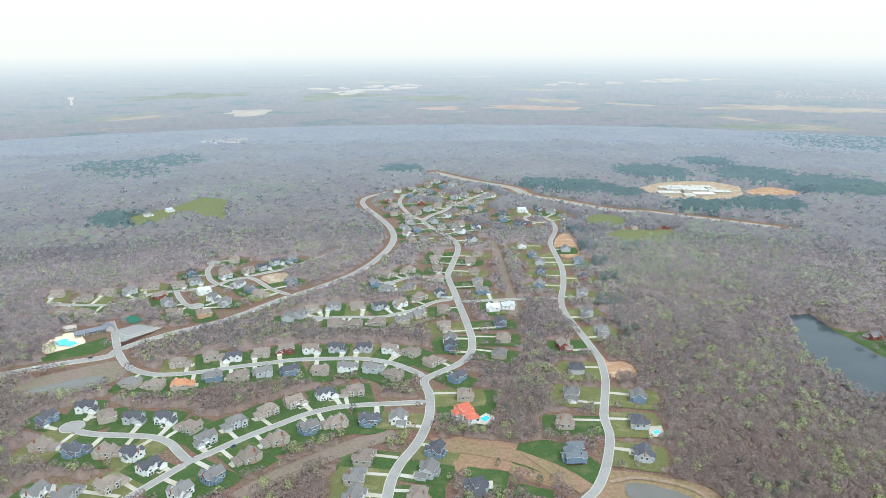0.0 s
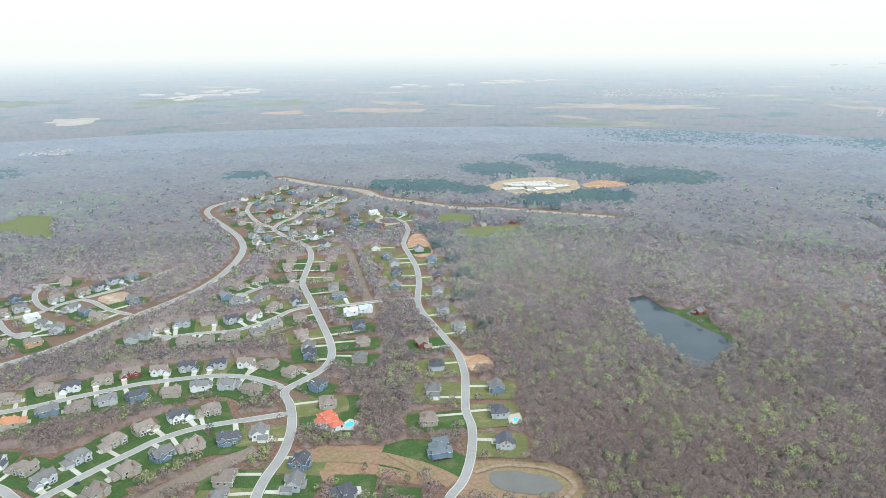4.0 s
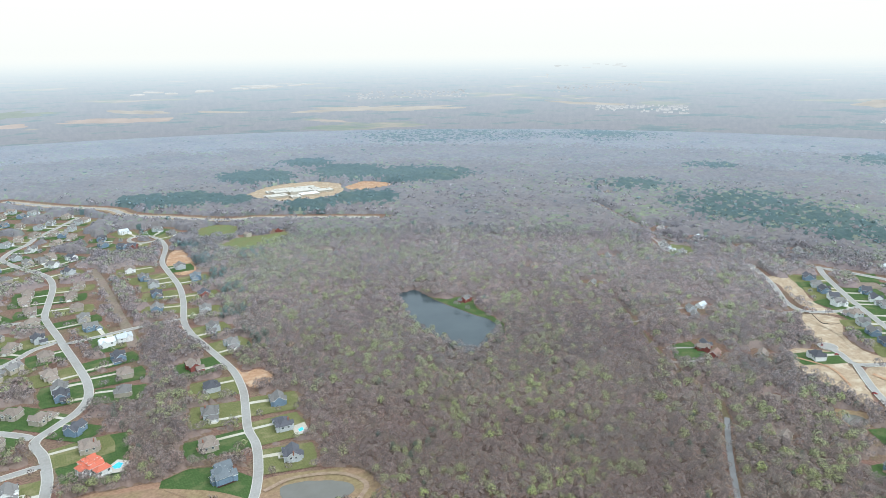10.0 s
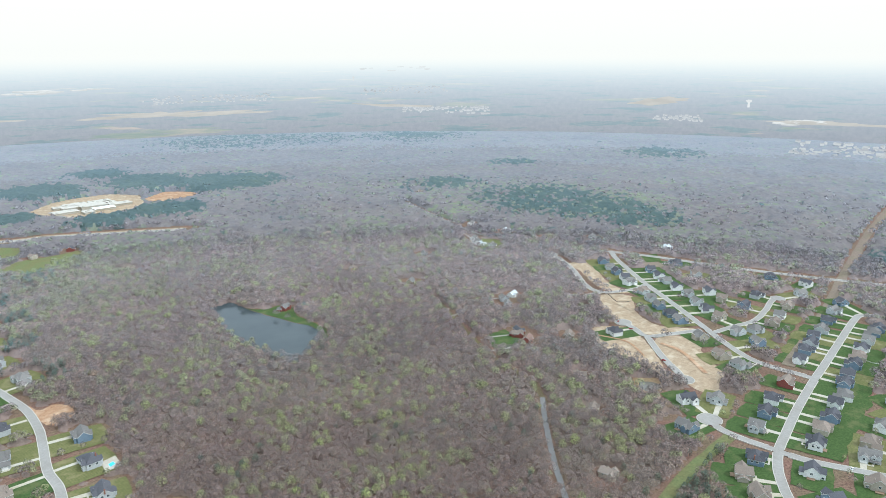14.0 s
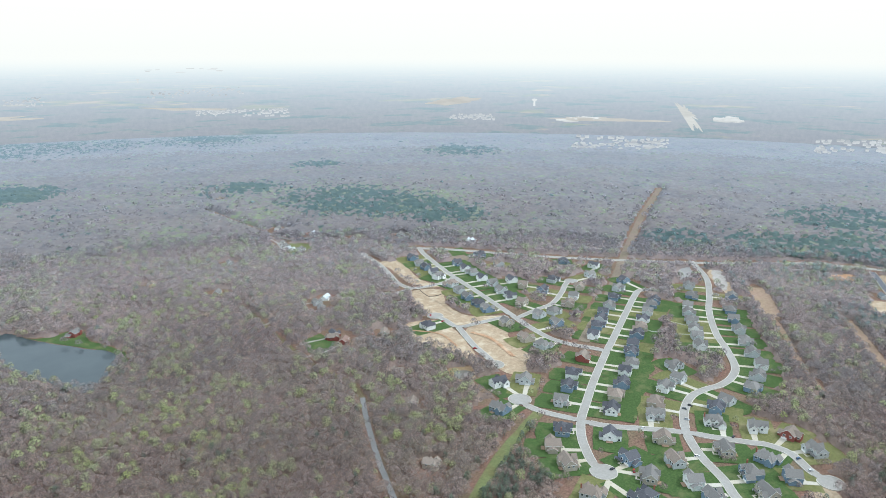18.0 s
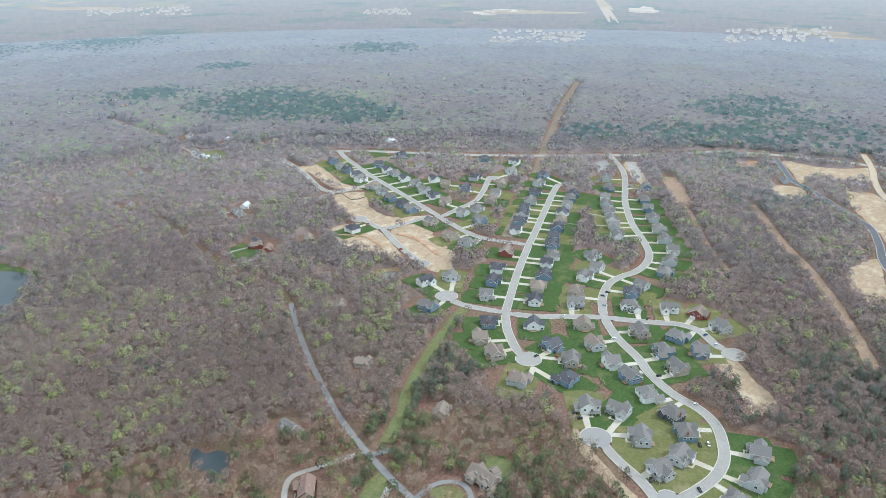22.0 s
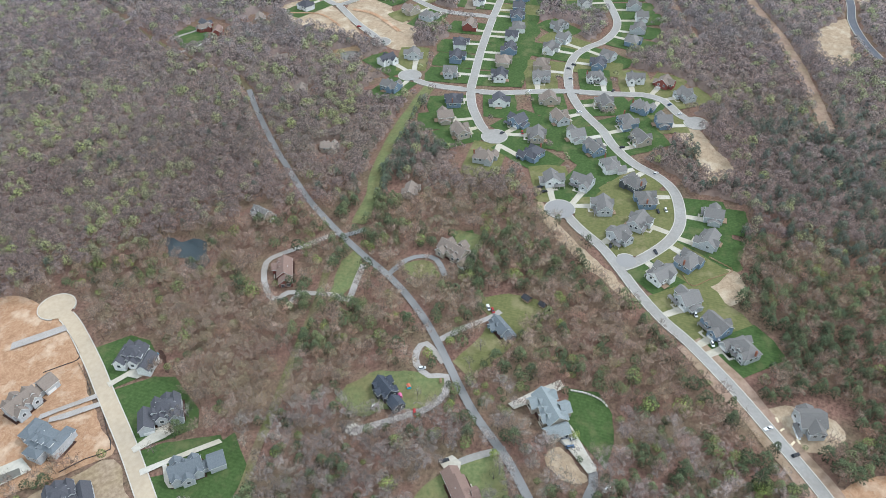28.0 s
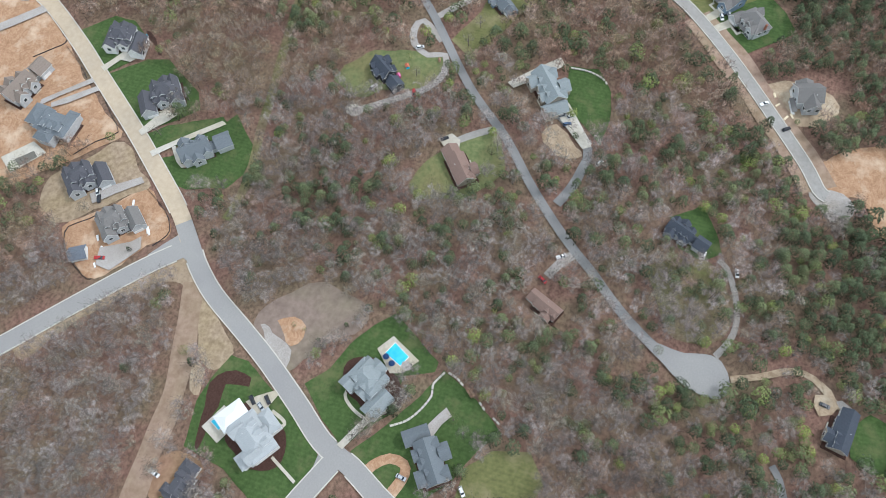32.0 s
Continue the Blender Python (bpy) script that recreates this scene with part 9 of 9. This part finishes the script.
def brushwood(r0, r1, step, low, high, rough):
    """The closed lower layer of the far woods: saplings and brush as one rough sheet that comes down to the ground at
    every clearing. It is added to lighten the dark gaps between crowns; its tones hold painted haze.
    """
    rows, cols = int(math.log(r1 / r0) / step), int(radians(150) / step)
    r = r0 * np.exp(step * np.arange(rows))[:, None] * (1 + RNG.uniform(-0.35, 0.35, (rows, cols)) * step)
    a = radians(-22) + step * (np.arange(cols)[None, :] + RNG.uniform(-0.35, 0.35, (rows, cols)))
    x, y = (r * np.cos(a)).ravel(), (r * np.sin(a)).ravel()
    reach = r.ravel()
    z = (low + (high - low) * np.clip((reach - r0) / (r1 - r0) * 2, 0, 1)) * np.clip((reach - r0) / 80, 0, 1) * np.clip((r1 - 10 - reach) / (0.1 * r1), 0, 1) + RNG.uniform(-rough, rough, len(x)) + (soft_noise(x, y, 40, 41) - 0.5) * 2
    bare = is_open(x, y, GARDENS) | is_open(x, y) | is_open(x + 4, y) | is_open(x, y + 4) | is_open(x - 4, y) | is_open(x, y - 4)
    z = np.where(bare, -0.3, np.maximum(z, 0.3))
    i, j = np.meshgrid(np.arange(rows - 1), np.arange(cols - 1), indexing="ij")
    q = np.stack([i * cols + j, (i + 1) * cols + j, (i + 1) * cols + j + 1, i * cols + j + 1], 2).reshape(-1, 4)
    q = q[~bare[q].all(1)]
    me = bpy.data.meshes.new("brushwood")
    me.from_pydata(np.stack([x, y, z], 1).tolist(), [], q.tolist())
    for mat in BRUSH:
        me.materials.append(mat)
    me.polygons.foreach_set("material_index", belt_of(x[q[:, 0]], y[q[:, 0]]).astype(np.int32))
    me.polygons.foreach_set("use_smooth", np.ones(len(q), bool))
    me.update()
    return tagged(new("brushwood", me), "grey-brown brush and saplings under the bare woods", "woods", kind="stuff")


def canopy(r0, r1, step, spacing):
    """The closed roof of the far woods, crown beside crown: every crown a rounded rise of one kind and tint, down to the ground at every clearing."""
    side = int(2 * r1 / spacing) + 4
    i, j = np.meshgrid(np.arange(side), np.arange(side), indexing="ij")
    cx = (i + 0.5 * (j % 2) + RNG.uniform(-0.35, 0.35, i.shape)) * spacing - r1
    cy = (j + RNG.uniform(-0.35, 0.35, i.shape)) * spacing - r1
    kind = sort_of(cx.ravel(), cy.ravel(), 0.11, 0.01, False, 1.35).reshape(side, side)
    tint = tint_of(cx.ravel(), cy.ravel(), 0.2).reshape(side, side)
    tall = RNG.uniform(0.75, 1.15, i.shape) * np.where(kind == 1, 1.25, 1.0)
    rows, cols = int(math.log(r1 / r0) / step), int(radians(150) / step)
    r = r0 * np.exp(step * np.arange(rows))[:, None] * (1 + RNG.uniform(-0.3, 0.3, (rows, cols)) * step)
    a = radians(-22) + step * (np.arange(cols)[None, :] + RNG.uniform(-0.3, 0.3, (rows, cols)))
    x, y, reach = (r * np.cos(a)).ravel(), (r * np.sin(a)).ravel(), r.ravel()
    bi, bj = ((x + r1) / spacing).astype(int), ((y + r1) / spacing).astype(int)
    best = np.full(len(x), 1e9)
    ni, nj = bi.copy(), bj.copy()
    for di in (-1, 0, 1):
        for dj in (-1, 0, 1):
            qi, qj = np.clip(bi + di, 0, side - 1), np.clip(bj + dj, 0, side - 1)
            d = np.hypot(cx[qi, qj] - x, cy[qi, qj] - y)
            near = d < best
            best[near], ni[near], nj[near] = d[near], qi[near], qj[near]
    z = (6.5 + 4.5 * np.sqrt(np.clip(1 - (best / (spacing * 0.72)) ** 2, 0, 1))) * tall[ni, nj] * np.clip((reach - r0) / 60, 0, 1)
    bare = is_open(x, y, GARDENS) | is_open(x, y) | is_open(x + 5, y) | is_open(x, y + 5) | is_open(x - 5, y) | is_open(x, y - 5)
    edge = sum(is_open(x + 14 * math.cos(t), y + 14 * math.sin(t)).astype(float) for t in np.linspace(0, 5.5, 8)) / 8
    z = np.where(bare, -0.3, z * (1 - 0.85 * np.sqrt(edge)))
    k = np.where(reach > FLAT, (FLAT + (RIM - FLAT) * (1 - FLAT / np.maximum(reach, FLAT))) / reach, 1.0)
    z = z * np.clip((r1 - 20 - reach) / 300, 0, 1)
    i, j = np.meshgrid(np.arange(rows - 1), np.arange(cols - 1), indexing="ij")
    q = np.stack([i * cols + j, (i + 1) * cols + j, (i + 1) * cols + j + 1, i * cols + j + 1], 2).reshape(-1, 4)
    q = q[~bare[q].all(1)]
    me = bpy.data.meshes.new("wood_canopy")
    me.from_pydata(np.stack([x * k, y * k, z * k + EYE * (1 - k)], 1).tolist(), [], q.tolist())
    # the canopy colours already hold the haze of each belt
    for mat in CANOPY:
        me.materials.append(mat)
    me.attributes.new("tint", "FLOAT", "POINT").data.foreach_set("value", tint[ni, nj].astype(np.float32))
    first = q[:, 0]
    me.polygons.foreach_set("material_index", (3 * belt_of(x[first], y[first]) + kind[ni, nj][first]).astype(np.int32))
    me.polygons.foreach_set("use_smooth", np.ones(len(q), bool))
    me.update()
    return tagged(new("wood_canopy", me), "closed grey-brown canopy of far bare woods with pine stands", "woods", kind="stuff")


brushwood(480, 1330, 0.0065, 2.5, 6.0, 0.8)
canopy(1250, 3000, 0.0030, 9.5)
under, near = plant(5, 260, 5.4, UNDER, 0.40, -75, 0.15), plant(260, 440, 5.6, NEAR, 0.30, -36, 0.11)
inner, mid, outer, far = plant(440, 620, 6.0, MID, 0.27, -24, 0.03), plant(620, 1050, 6.6, WIDE, 0.28, -22, 0.02), plant(1050, 1300, 7.4, SPARSE, 0.28, -21, 0.02), plant(1300, 1900, 9.0, FAR, 0.2, -20, 0.008)
grow("near_woods", M["twigs"], [under[0]], "bare pale grey trees round the country lane")
grow("near_woods", M["brown_twigs"], [near[0]], "bare brown trees over reddish litter")
grow("near_pines", M["needles"], [under[1], near[1]], "green pines among bare trees round the country lane")
grow("near_spring_trees", M["spring"], [under[2], near[2]], "young yellow-green trees in first leaf round the country lane")
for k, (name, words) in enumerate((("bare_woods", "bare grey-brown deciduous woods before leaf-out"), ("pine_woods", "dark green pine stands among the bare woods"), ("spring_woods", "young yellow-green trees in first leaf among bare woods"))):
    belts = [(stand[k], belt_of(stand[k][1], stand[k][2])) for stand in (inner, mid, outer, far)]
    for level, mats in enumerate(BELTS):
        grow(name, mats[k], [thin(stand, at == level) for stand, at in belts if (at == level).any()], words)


# ---- single trees beside the streets and houses ----
def as_mesh(name, tris, mat, tint):
    v = tris[0].reshape(-1, 3)
    me = bpy.data.meshes.new(name)
    me.from_pydata([tuple(map(float, q)) for q in v], [], [(i, i + 1, i + 2) for i in range(0, len(v), 3)])
    me.attributes.new("tint", "FLOAT", "POINT").data.foreach_set("value", np.full(len(v), tint, np.float32))
    me.attributes.new("crown_normal", "FLOAT_VECTOR", "POINT").data.foreach_set("vector", tris[1].ravel())
    me.attributes.new("clump", "FLOAT_VECTOR", "POINT").data.foreach_set("vector", tris[2].ravel())
    me.materials.append(mat)
    return me


def trunk_mesh(height, lean):
    s = Shape().tube(0, 0, 0, height * 0.55, 0.26, 0.17, 7)
    s.tube(0, 0, height * 0.55, height * 0.9, 0.17, 0.05, 6)
    for k in range(6):
        a, z = k * 1.9, height * (0.42 + 0.07 * k)
        x, y = math.cos(a) * lean, math.sin(a) * lean
        s.add([(0.06, 0, z), (-0.06, 0.05, z), (-0.03, -0.06, z), (x, y, z + lean * 0.8)], [(0, 1, 3), (1, 2, 3), (2, 0, 3), (2, 1, 0)])
    return s.mesh("trunk", M["bark"])


TREES = {"pine": [(trunk_mesh(13, 1.6), as_mesh("crown", pine_tree(170, 13, 3.0, 1.1), M["needles"], t)) for t in (0.2, 0.6)],
         "bare": [(trunk_mesh(11, 2.6), as_mesh("crown", bare_tree(190, 11, 4.1, 1.7, 0.15, 9), M["twigs"], t)) for t in (0.3, 0.6, 0.8)],
         "leafing": [(trunk_mesh(9, 2.2), as_mesh("crown", clump_tree(190, 9, 3.4, 0.62, 5), M["spring"], t)) for t in (0.3, 0.6, 0.85)]}
WORDS = {"pine": "tall green pine standing by itself", "bare": "bare grey tree with a wide fine-twigged crown", "leafing": "young tree in bright yellow-green leaf"}


def tree(kind, x, y, size):
    trunk, crown = random.choice(TREES[kind])
    ob = new("tree")
    part("trunk", trunk, None, ob)
    part("crown", crown, None, ob)
    ob.matrix_basis = pose(x, y, 0, random.uniform(-3, 3), random.uniform(-3, 3), random.uniform(0, 360)) @ Matrix.Diagonal((size, size, size, 1))
    return tagged(ob, WORDS[kind], "tree", "single trees")


for kind, x, y, size in (
        ("pine", 390.0, 24.6, 1.0), ("pine", 323.1, -19.6, 1.1), ("pine", 317.3, -26.5, 1.0), ("pine", 312.0, -31.6, 0.9), ("pine", 275.5, -72.2, 1.0), ("pine", 251.8, -93.1, 1.1),
        ("pine", 406.8, 50.2, 0.9), ("pine", 262.4, -72.6, 1.35), ("pine", 229.9, -85.9, 1.4), ("leafing", 233.4, -66.1, 1.3), ("leafing", 125.1, -79.0, 1.0), ("leafing", 115.0, -61.8, 0.8),
        ("leafing", 107.8, 147.1, 1.2), ("leafing", 101.7, 135.1, 1.0), ("pine", 113.9, 137.9, 0.9), ("bare", 178.8, 216.3, 1.1), ("bare", 182.6, 212.9, 1.0), ("bare", 157.1, 217.8, 0.8),
        ("bare", 61.5, 52.2, 0.9), ("bare", 61.2, 44.3, 1.0), ("bare", 67.7, 50.1, 0.8)):
    tree(kind, x, y, size)
for kind, x, y, size in (
        ("leafing", 56.5, 19.9, 0.8), ("leafing", 53.2, 7.4, 0.8), ("bare", 51.8, 13.7, 0.8),
        ("bare", 38.2, 57.7, 0.7), ("bare", 35.9, 61.0, 0.7), ("pine", 89.8, 201.3, 0.4), ("leafing", 49.8, 150.4, 0.8), ("pine", 45.8, 144.7, 0.7), ("bare", 146.5, -64.3, 1.0), ("leafing", 146.6, -69.7, 1.0),
        ("bare", 137.7, -75.3, 1.1), ("bare", 134.2, -63.7, 1.0), ("leafing", 144.1, -56.4, 0.9), ("bare", 148.7, -81.7, 1.0), ("bare", 201.9, 39.6, 0.8), ("leafing", 196.6, 41.3, 0.9), ("bare", 183.9, 41.4, 0.9),
        ("pine", 209.2, 44.8, 0.45), ("bare", 277.5, 70.9, 0.9), ("bare", 262.8, 73.7, 0.9), ("bare", 234.1, 95.7, 0.7), ("leafing", 244.0, 102.7, 0.6), ("leafing", 76.7, 100.7, 0.35), ("leafing", 77.4, 106.3, 0.4), ("pine", 73.7, 92.2, 0.35), ("leafing", 72.4, 88.8, 0.4), ("pine", 84.5, 81.8, 0.4), ("leafing", 89.1, 78.5, 0.4),
        ("bare", 69.4, 83.3, 0.5), ("leafing", 64.7, 91.3, 0.35), ("bare", 80.2, 84.5, 0.5), ("bare", 68.0, 47.4, 0.8), ("bare", 62.3, 49.7, 0.8), ("leafing", 95.0, -79.3, 1.2), ("leafing", 89.8, 45.3, 0.8), ("leafing", 95.5, 48.9, 0.9), ("pine", 126.2, -138.9, 0.6), ("pine", 123.2, -148.8, 0.7), ("pine", 122.6, -92.4, 0.35), ("leafing", 169.8, -100.5, 0.9), ("leafing", 157.9, -94.0, 1.0)):
    tree(kind, x, y, size)

# ---- far fields, towns and towers on the hazy land, with the haze in their colours ----
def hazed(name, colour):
    # a glowing colour into which the haze before it is already mixed
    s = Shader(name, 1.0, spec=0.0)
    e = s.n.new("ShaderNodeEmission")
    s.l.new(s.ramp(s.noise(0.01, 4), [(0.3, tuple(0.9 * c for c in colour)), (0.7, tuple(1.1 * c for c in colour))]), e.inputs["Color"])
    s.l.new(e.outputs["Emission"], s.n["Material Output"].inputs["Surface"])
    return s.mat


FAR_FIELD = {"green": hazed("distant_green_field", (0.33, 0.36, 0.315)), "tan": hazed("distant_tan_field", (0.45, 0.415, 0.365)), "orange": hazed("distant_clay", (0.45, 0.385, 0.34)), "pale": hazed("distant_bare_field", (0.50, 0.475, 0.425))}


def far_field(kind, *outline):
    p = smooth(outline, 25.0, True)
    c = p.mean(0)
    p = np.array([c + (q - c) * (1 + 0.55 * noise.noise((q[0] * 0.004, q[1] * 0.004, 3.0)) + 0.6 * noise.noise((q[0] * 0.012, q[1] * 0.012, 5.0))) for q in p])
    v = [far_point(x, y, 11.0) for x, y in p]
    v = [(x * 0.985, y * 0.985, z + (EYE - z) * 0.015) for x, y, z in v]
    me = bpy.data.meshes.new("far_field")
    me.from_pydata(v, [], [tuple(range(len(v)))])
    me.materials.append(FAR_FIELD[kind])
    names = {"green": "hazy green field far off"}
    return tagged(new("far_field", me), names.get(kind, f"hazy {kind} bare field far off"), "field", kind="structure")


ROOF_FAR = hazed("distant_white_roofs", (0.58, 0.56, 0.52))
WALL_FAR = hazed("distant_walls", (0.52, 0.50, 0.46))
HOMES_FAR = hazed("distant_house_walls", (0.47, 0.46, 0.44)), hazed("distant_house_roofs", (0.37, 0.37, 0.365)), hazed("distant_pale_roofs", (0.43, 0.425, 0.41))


def far_town(n, low, high, a, b, c, d):
    """n pale buildings strewn over a far quarter, given by its four corners."""
    small = high <= 60
    town = Shape()
    for _ in range(n * 5 if small else n):
        u, w = random.random(), random.random()
        if small:               # rows of houses along their streets
            w = (int(w * 7) + random.gauss(0.5, 0.16)) / 7
        x = (a[0] * (1 - u) + b[0] * u) * (1 - w) + (d[0] * (1 - u) + c[0] * u) * w
        y = (a[1] * (1 - u) + b[1] * u) * (1 - w) + (d[1] * (1 - u) + c[1] * u) * w
        wx, wy = (random.uniform(9, 15), random.uniform(6, 9)) if small else (random.uniform(low, high), random.uniform(low, high) * 0.6)
        if small and noise.noise((x * 0.006, y * 0.006, 9.0)) < random.uniform(-0.35, 0.25):
            continue
        px, py, pz = far_point(x, y, 0)
        k = math.hypot(px, py) / math.hypot(x, y) * 0.985
        s = Shape().box(-wx / 2, wx / 2, -wy / 2, wy / 2, 0, 6).gable(-wx / 2, wx / 2, -wy / 2, wy / 2, 6, 3, "x", 1.0, 0.8)
        m = pose(px * 0.985, py * 0.985, pz + (EYE - pz) * 0.015, 0, 0, random.uniform(0, 180)) @ Matrix.Diagonal((k, k, k, 1))
        if small:
            town.add([m @ Vector(v) for v in s.v], s.f)
            continue
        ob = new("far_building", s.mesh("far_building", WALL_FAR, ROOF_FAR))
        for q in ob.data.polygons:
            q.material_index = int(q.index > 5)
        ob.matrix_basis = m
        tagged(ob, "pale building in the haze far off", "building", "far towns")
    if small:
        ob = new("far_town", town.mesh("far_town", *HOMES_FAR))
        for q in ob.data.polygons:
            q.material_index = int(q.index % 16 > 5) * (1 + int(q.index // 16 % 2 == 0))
        tagged(ob, "rows of small pale houses of a town in the haze", "town", kind="stuff")


far_field("orange", (-105.4, 3564.2), (-37.1, 3683.1), (49.2, 3710.9), (74.8, 3556.2), (-8.1, 3473.5))
far_field("tan", (483.3, 4237.1), (685.1, 4066.3), (702.5, 3812.0), (544.7, 3960.7))
far_field("tan", (893.8, 3871.9), (1064.3, 3728.2), (1041.0, 3665.0), (876.7, 3770.1))
far_field("orange", (191.6, 3672.6), (342.4, 3762.2), (645.2, 3651.8), (587.7, 3475.8), (323.1, 3545.2))
far_field("green", (-852.0, 4530.3), (-667.0, 4714.4), (-333.8, 4645.2), (-320.5, 4454.7), (-547.2, 4334.3), (-741.1, 4100.2))
far_field("green", (-1798.6, 4233.1), (-1671.8, 4772.7), (-1233.2, 4647.4), (-1509.8, 4300.4))
far_field("pale", (-996.2, 3379.6), (-990.2, 3603.6), (-834.9, 3538.0), (-809.9, 3371.8), (-889.1, 3273.0))
far_field("green", (-311.2, 4321.7), (58.8, 4433.8), (219.1, 4209.7), (-71.1, 3991.3))
far_field("tan", (1217.4, 3504.9), (1463.8, 3739.4), (1909.0, 3595.1), (2042.4, 3345.3), (1894.2, 3262.6), (1509.5, 3455.4))
far_field("tan", (2784.9, 3354.6), (2945.9, 3047.1), (2949.2, 2899.9), (2763.8, 3047.9))
far_field("tan", (4068.7, 2235.9), (4502.5, 2280.0), (4458.2, 2108.6), (4086.1, 2031.1), (3869.8, 2072.8))
far_field("tan", (3343.2, 1190.4), (3520.2, 972.9), (3462.0, 710.1), (3313.8, 941.9))
far_field("pale", (4836.4, 899.1), (4606.2, 813.8), (4122.6, 670.6), (3629.5, 565.7), (3186.0, 493.1), (3154.5, 506.6), (3618.2, 587.8), (4108.2, 698.5))
far_town(16, 60, 190, *((p) for p in ((-869.7, 4531.3), (-189.4, 5126.6), (-213.9, 5806.8), (-911.1, 5296.3))))
far_town(12, 60, 200, *((p) for p in ((1605.3, 5830.6), (2430.3, 6100.5), (2608.8, 6555.2), (1815.6, 6423.8))))
far_town(7, 60, 140, *((p) for p in ((763.9, 5589.1), (1521.4, 5682.6), (1603.2, 5993.1), (906.1, 5962.7))))
far_town(46, 18, 40, *((p) for p in ((1851.5, 4332.6), (2695.3, 4081.4), (3095.8, 4768.9), (2334.3, 5033.1))))
far_town(50, 18, 40, *((p) for p in ((2634.6, 2827.4), (2846.2, 2394.7), (3222.0, 2719.1), (2944.1, 3124.9))))
far_town(24, 25, 60, *((p) for p in ((3397.8, 4075.7), (4034.5, 3796.9), (4798.1, 4581.9), (4017.2, 4762.4))))
far_town(14, 20, 45, *((p) for p in ((3166.6, 1661.9), (3191.9, 1422.0), (3503.7, 1564.8), (3406.1, 1745.5))))
far_town(44, 18, 40, *((p) for p in ((2380.7, 772.2), (2481.7, 473.5), (2810.5, 528.8), (2761.7, 874.5))))
far_town(9, 40, 110, *((p) for p in ((3301.6, 1146.8), (3421.8, 973.1), (3566.9, 1015.1), (3446.8, 1182.9))))
far_town(36, 18, 36, *((p) for p in ((2641.7, 28.5), (2843.0, -313.4), (3317.5, -357.3), (3061.3, 29.5))))
far_town(12, 40, 90, *((p) for p in ((3665.9, 494.2), (3735.2, 358.4), (3961.4, 382.1), (3894.5, 512.9))))
far_town(12, 50, 130, *((p) for p in ((6833.7, 8341.7), (8165.9, 8034.1), (9958.1, 9798.6), (8608.4, 10184.3))))
far_town(6, 20, 40, *((p) for p in ((-794.7, 2351.3), (-656.9, 2428.2), (-687.5, 2546.0), (-830.0, 2490.7))))


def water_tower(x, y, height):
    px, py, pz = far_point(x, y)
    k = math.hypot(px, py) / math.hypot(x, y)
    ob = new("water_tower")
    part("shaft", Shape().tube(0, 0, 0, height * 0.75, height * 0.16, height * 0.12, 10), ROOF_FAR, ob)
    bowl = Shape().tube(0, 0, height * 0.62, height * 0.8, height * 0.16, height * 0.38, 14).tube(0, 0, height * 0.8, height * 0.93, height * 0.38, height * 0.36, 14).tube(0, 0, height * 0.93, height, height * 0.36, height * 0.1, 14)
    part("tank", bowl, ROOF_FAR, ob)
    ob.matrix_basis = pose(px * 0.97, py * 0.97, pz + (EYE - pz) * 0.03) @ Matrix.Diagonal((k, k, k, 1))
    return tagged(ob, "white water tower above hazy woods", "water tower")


water_tower(-2044.8, 4015.2, 42)
water_tower(4915.7, 6003.1, 42)
water_tower(4194.6, 1606.3, 42)
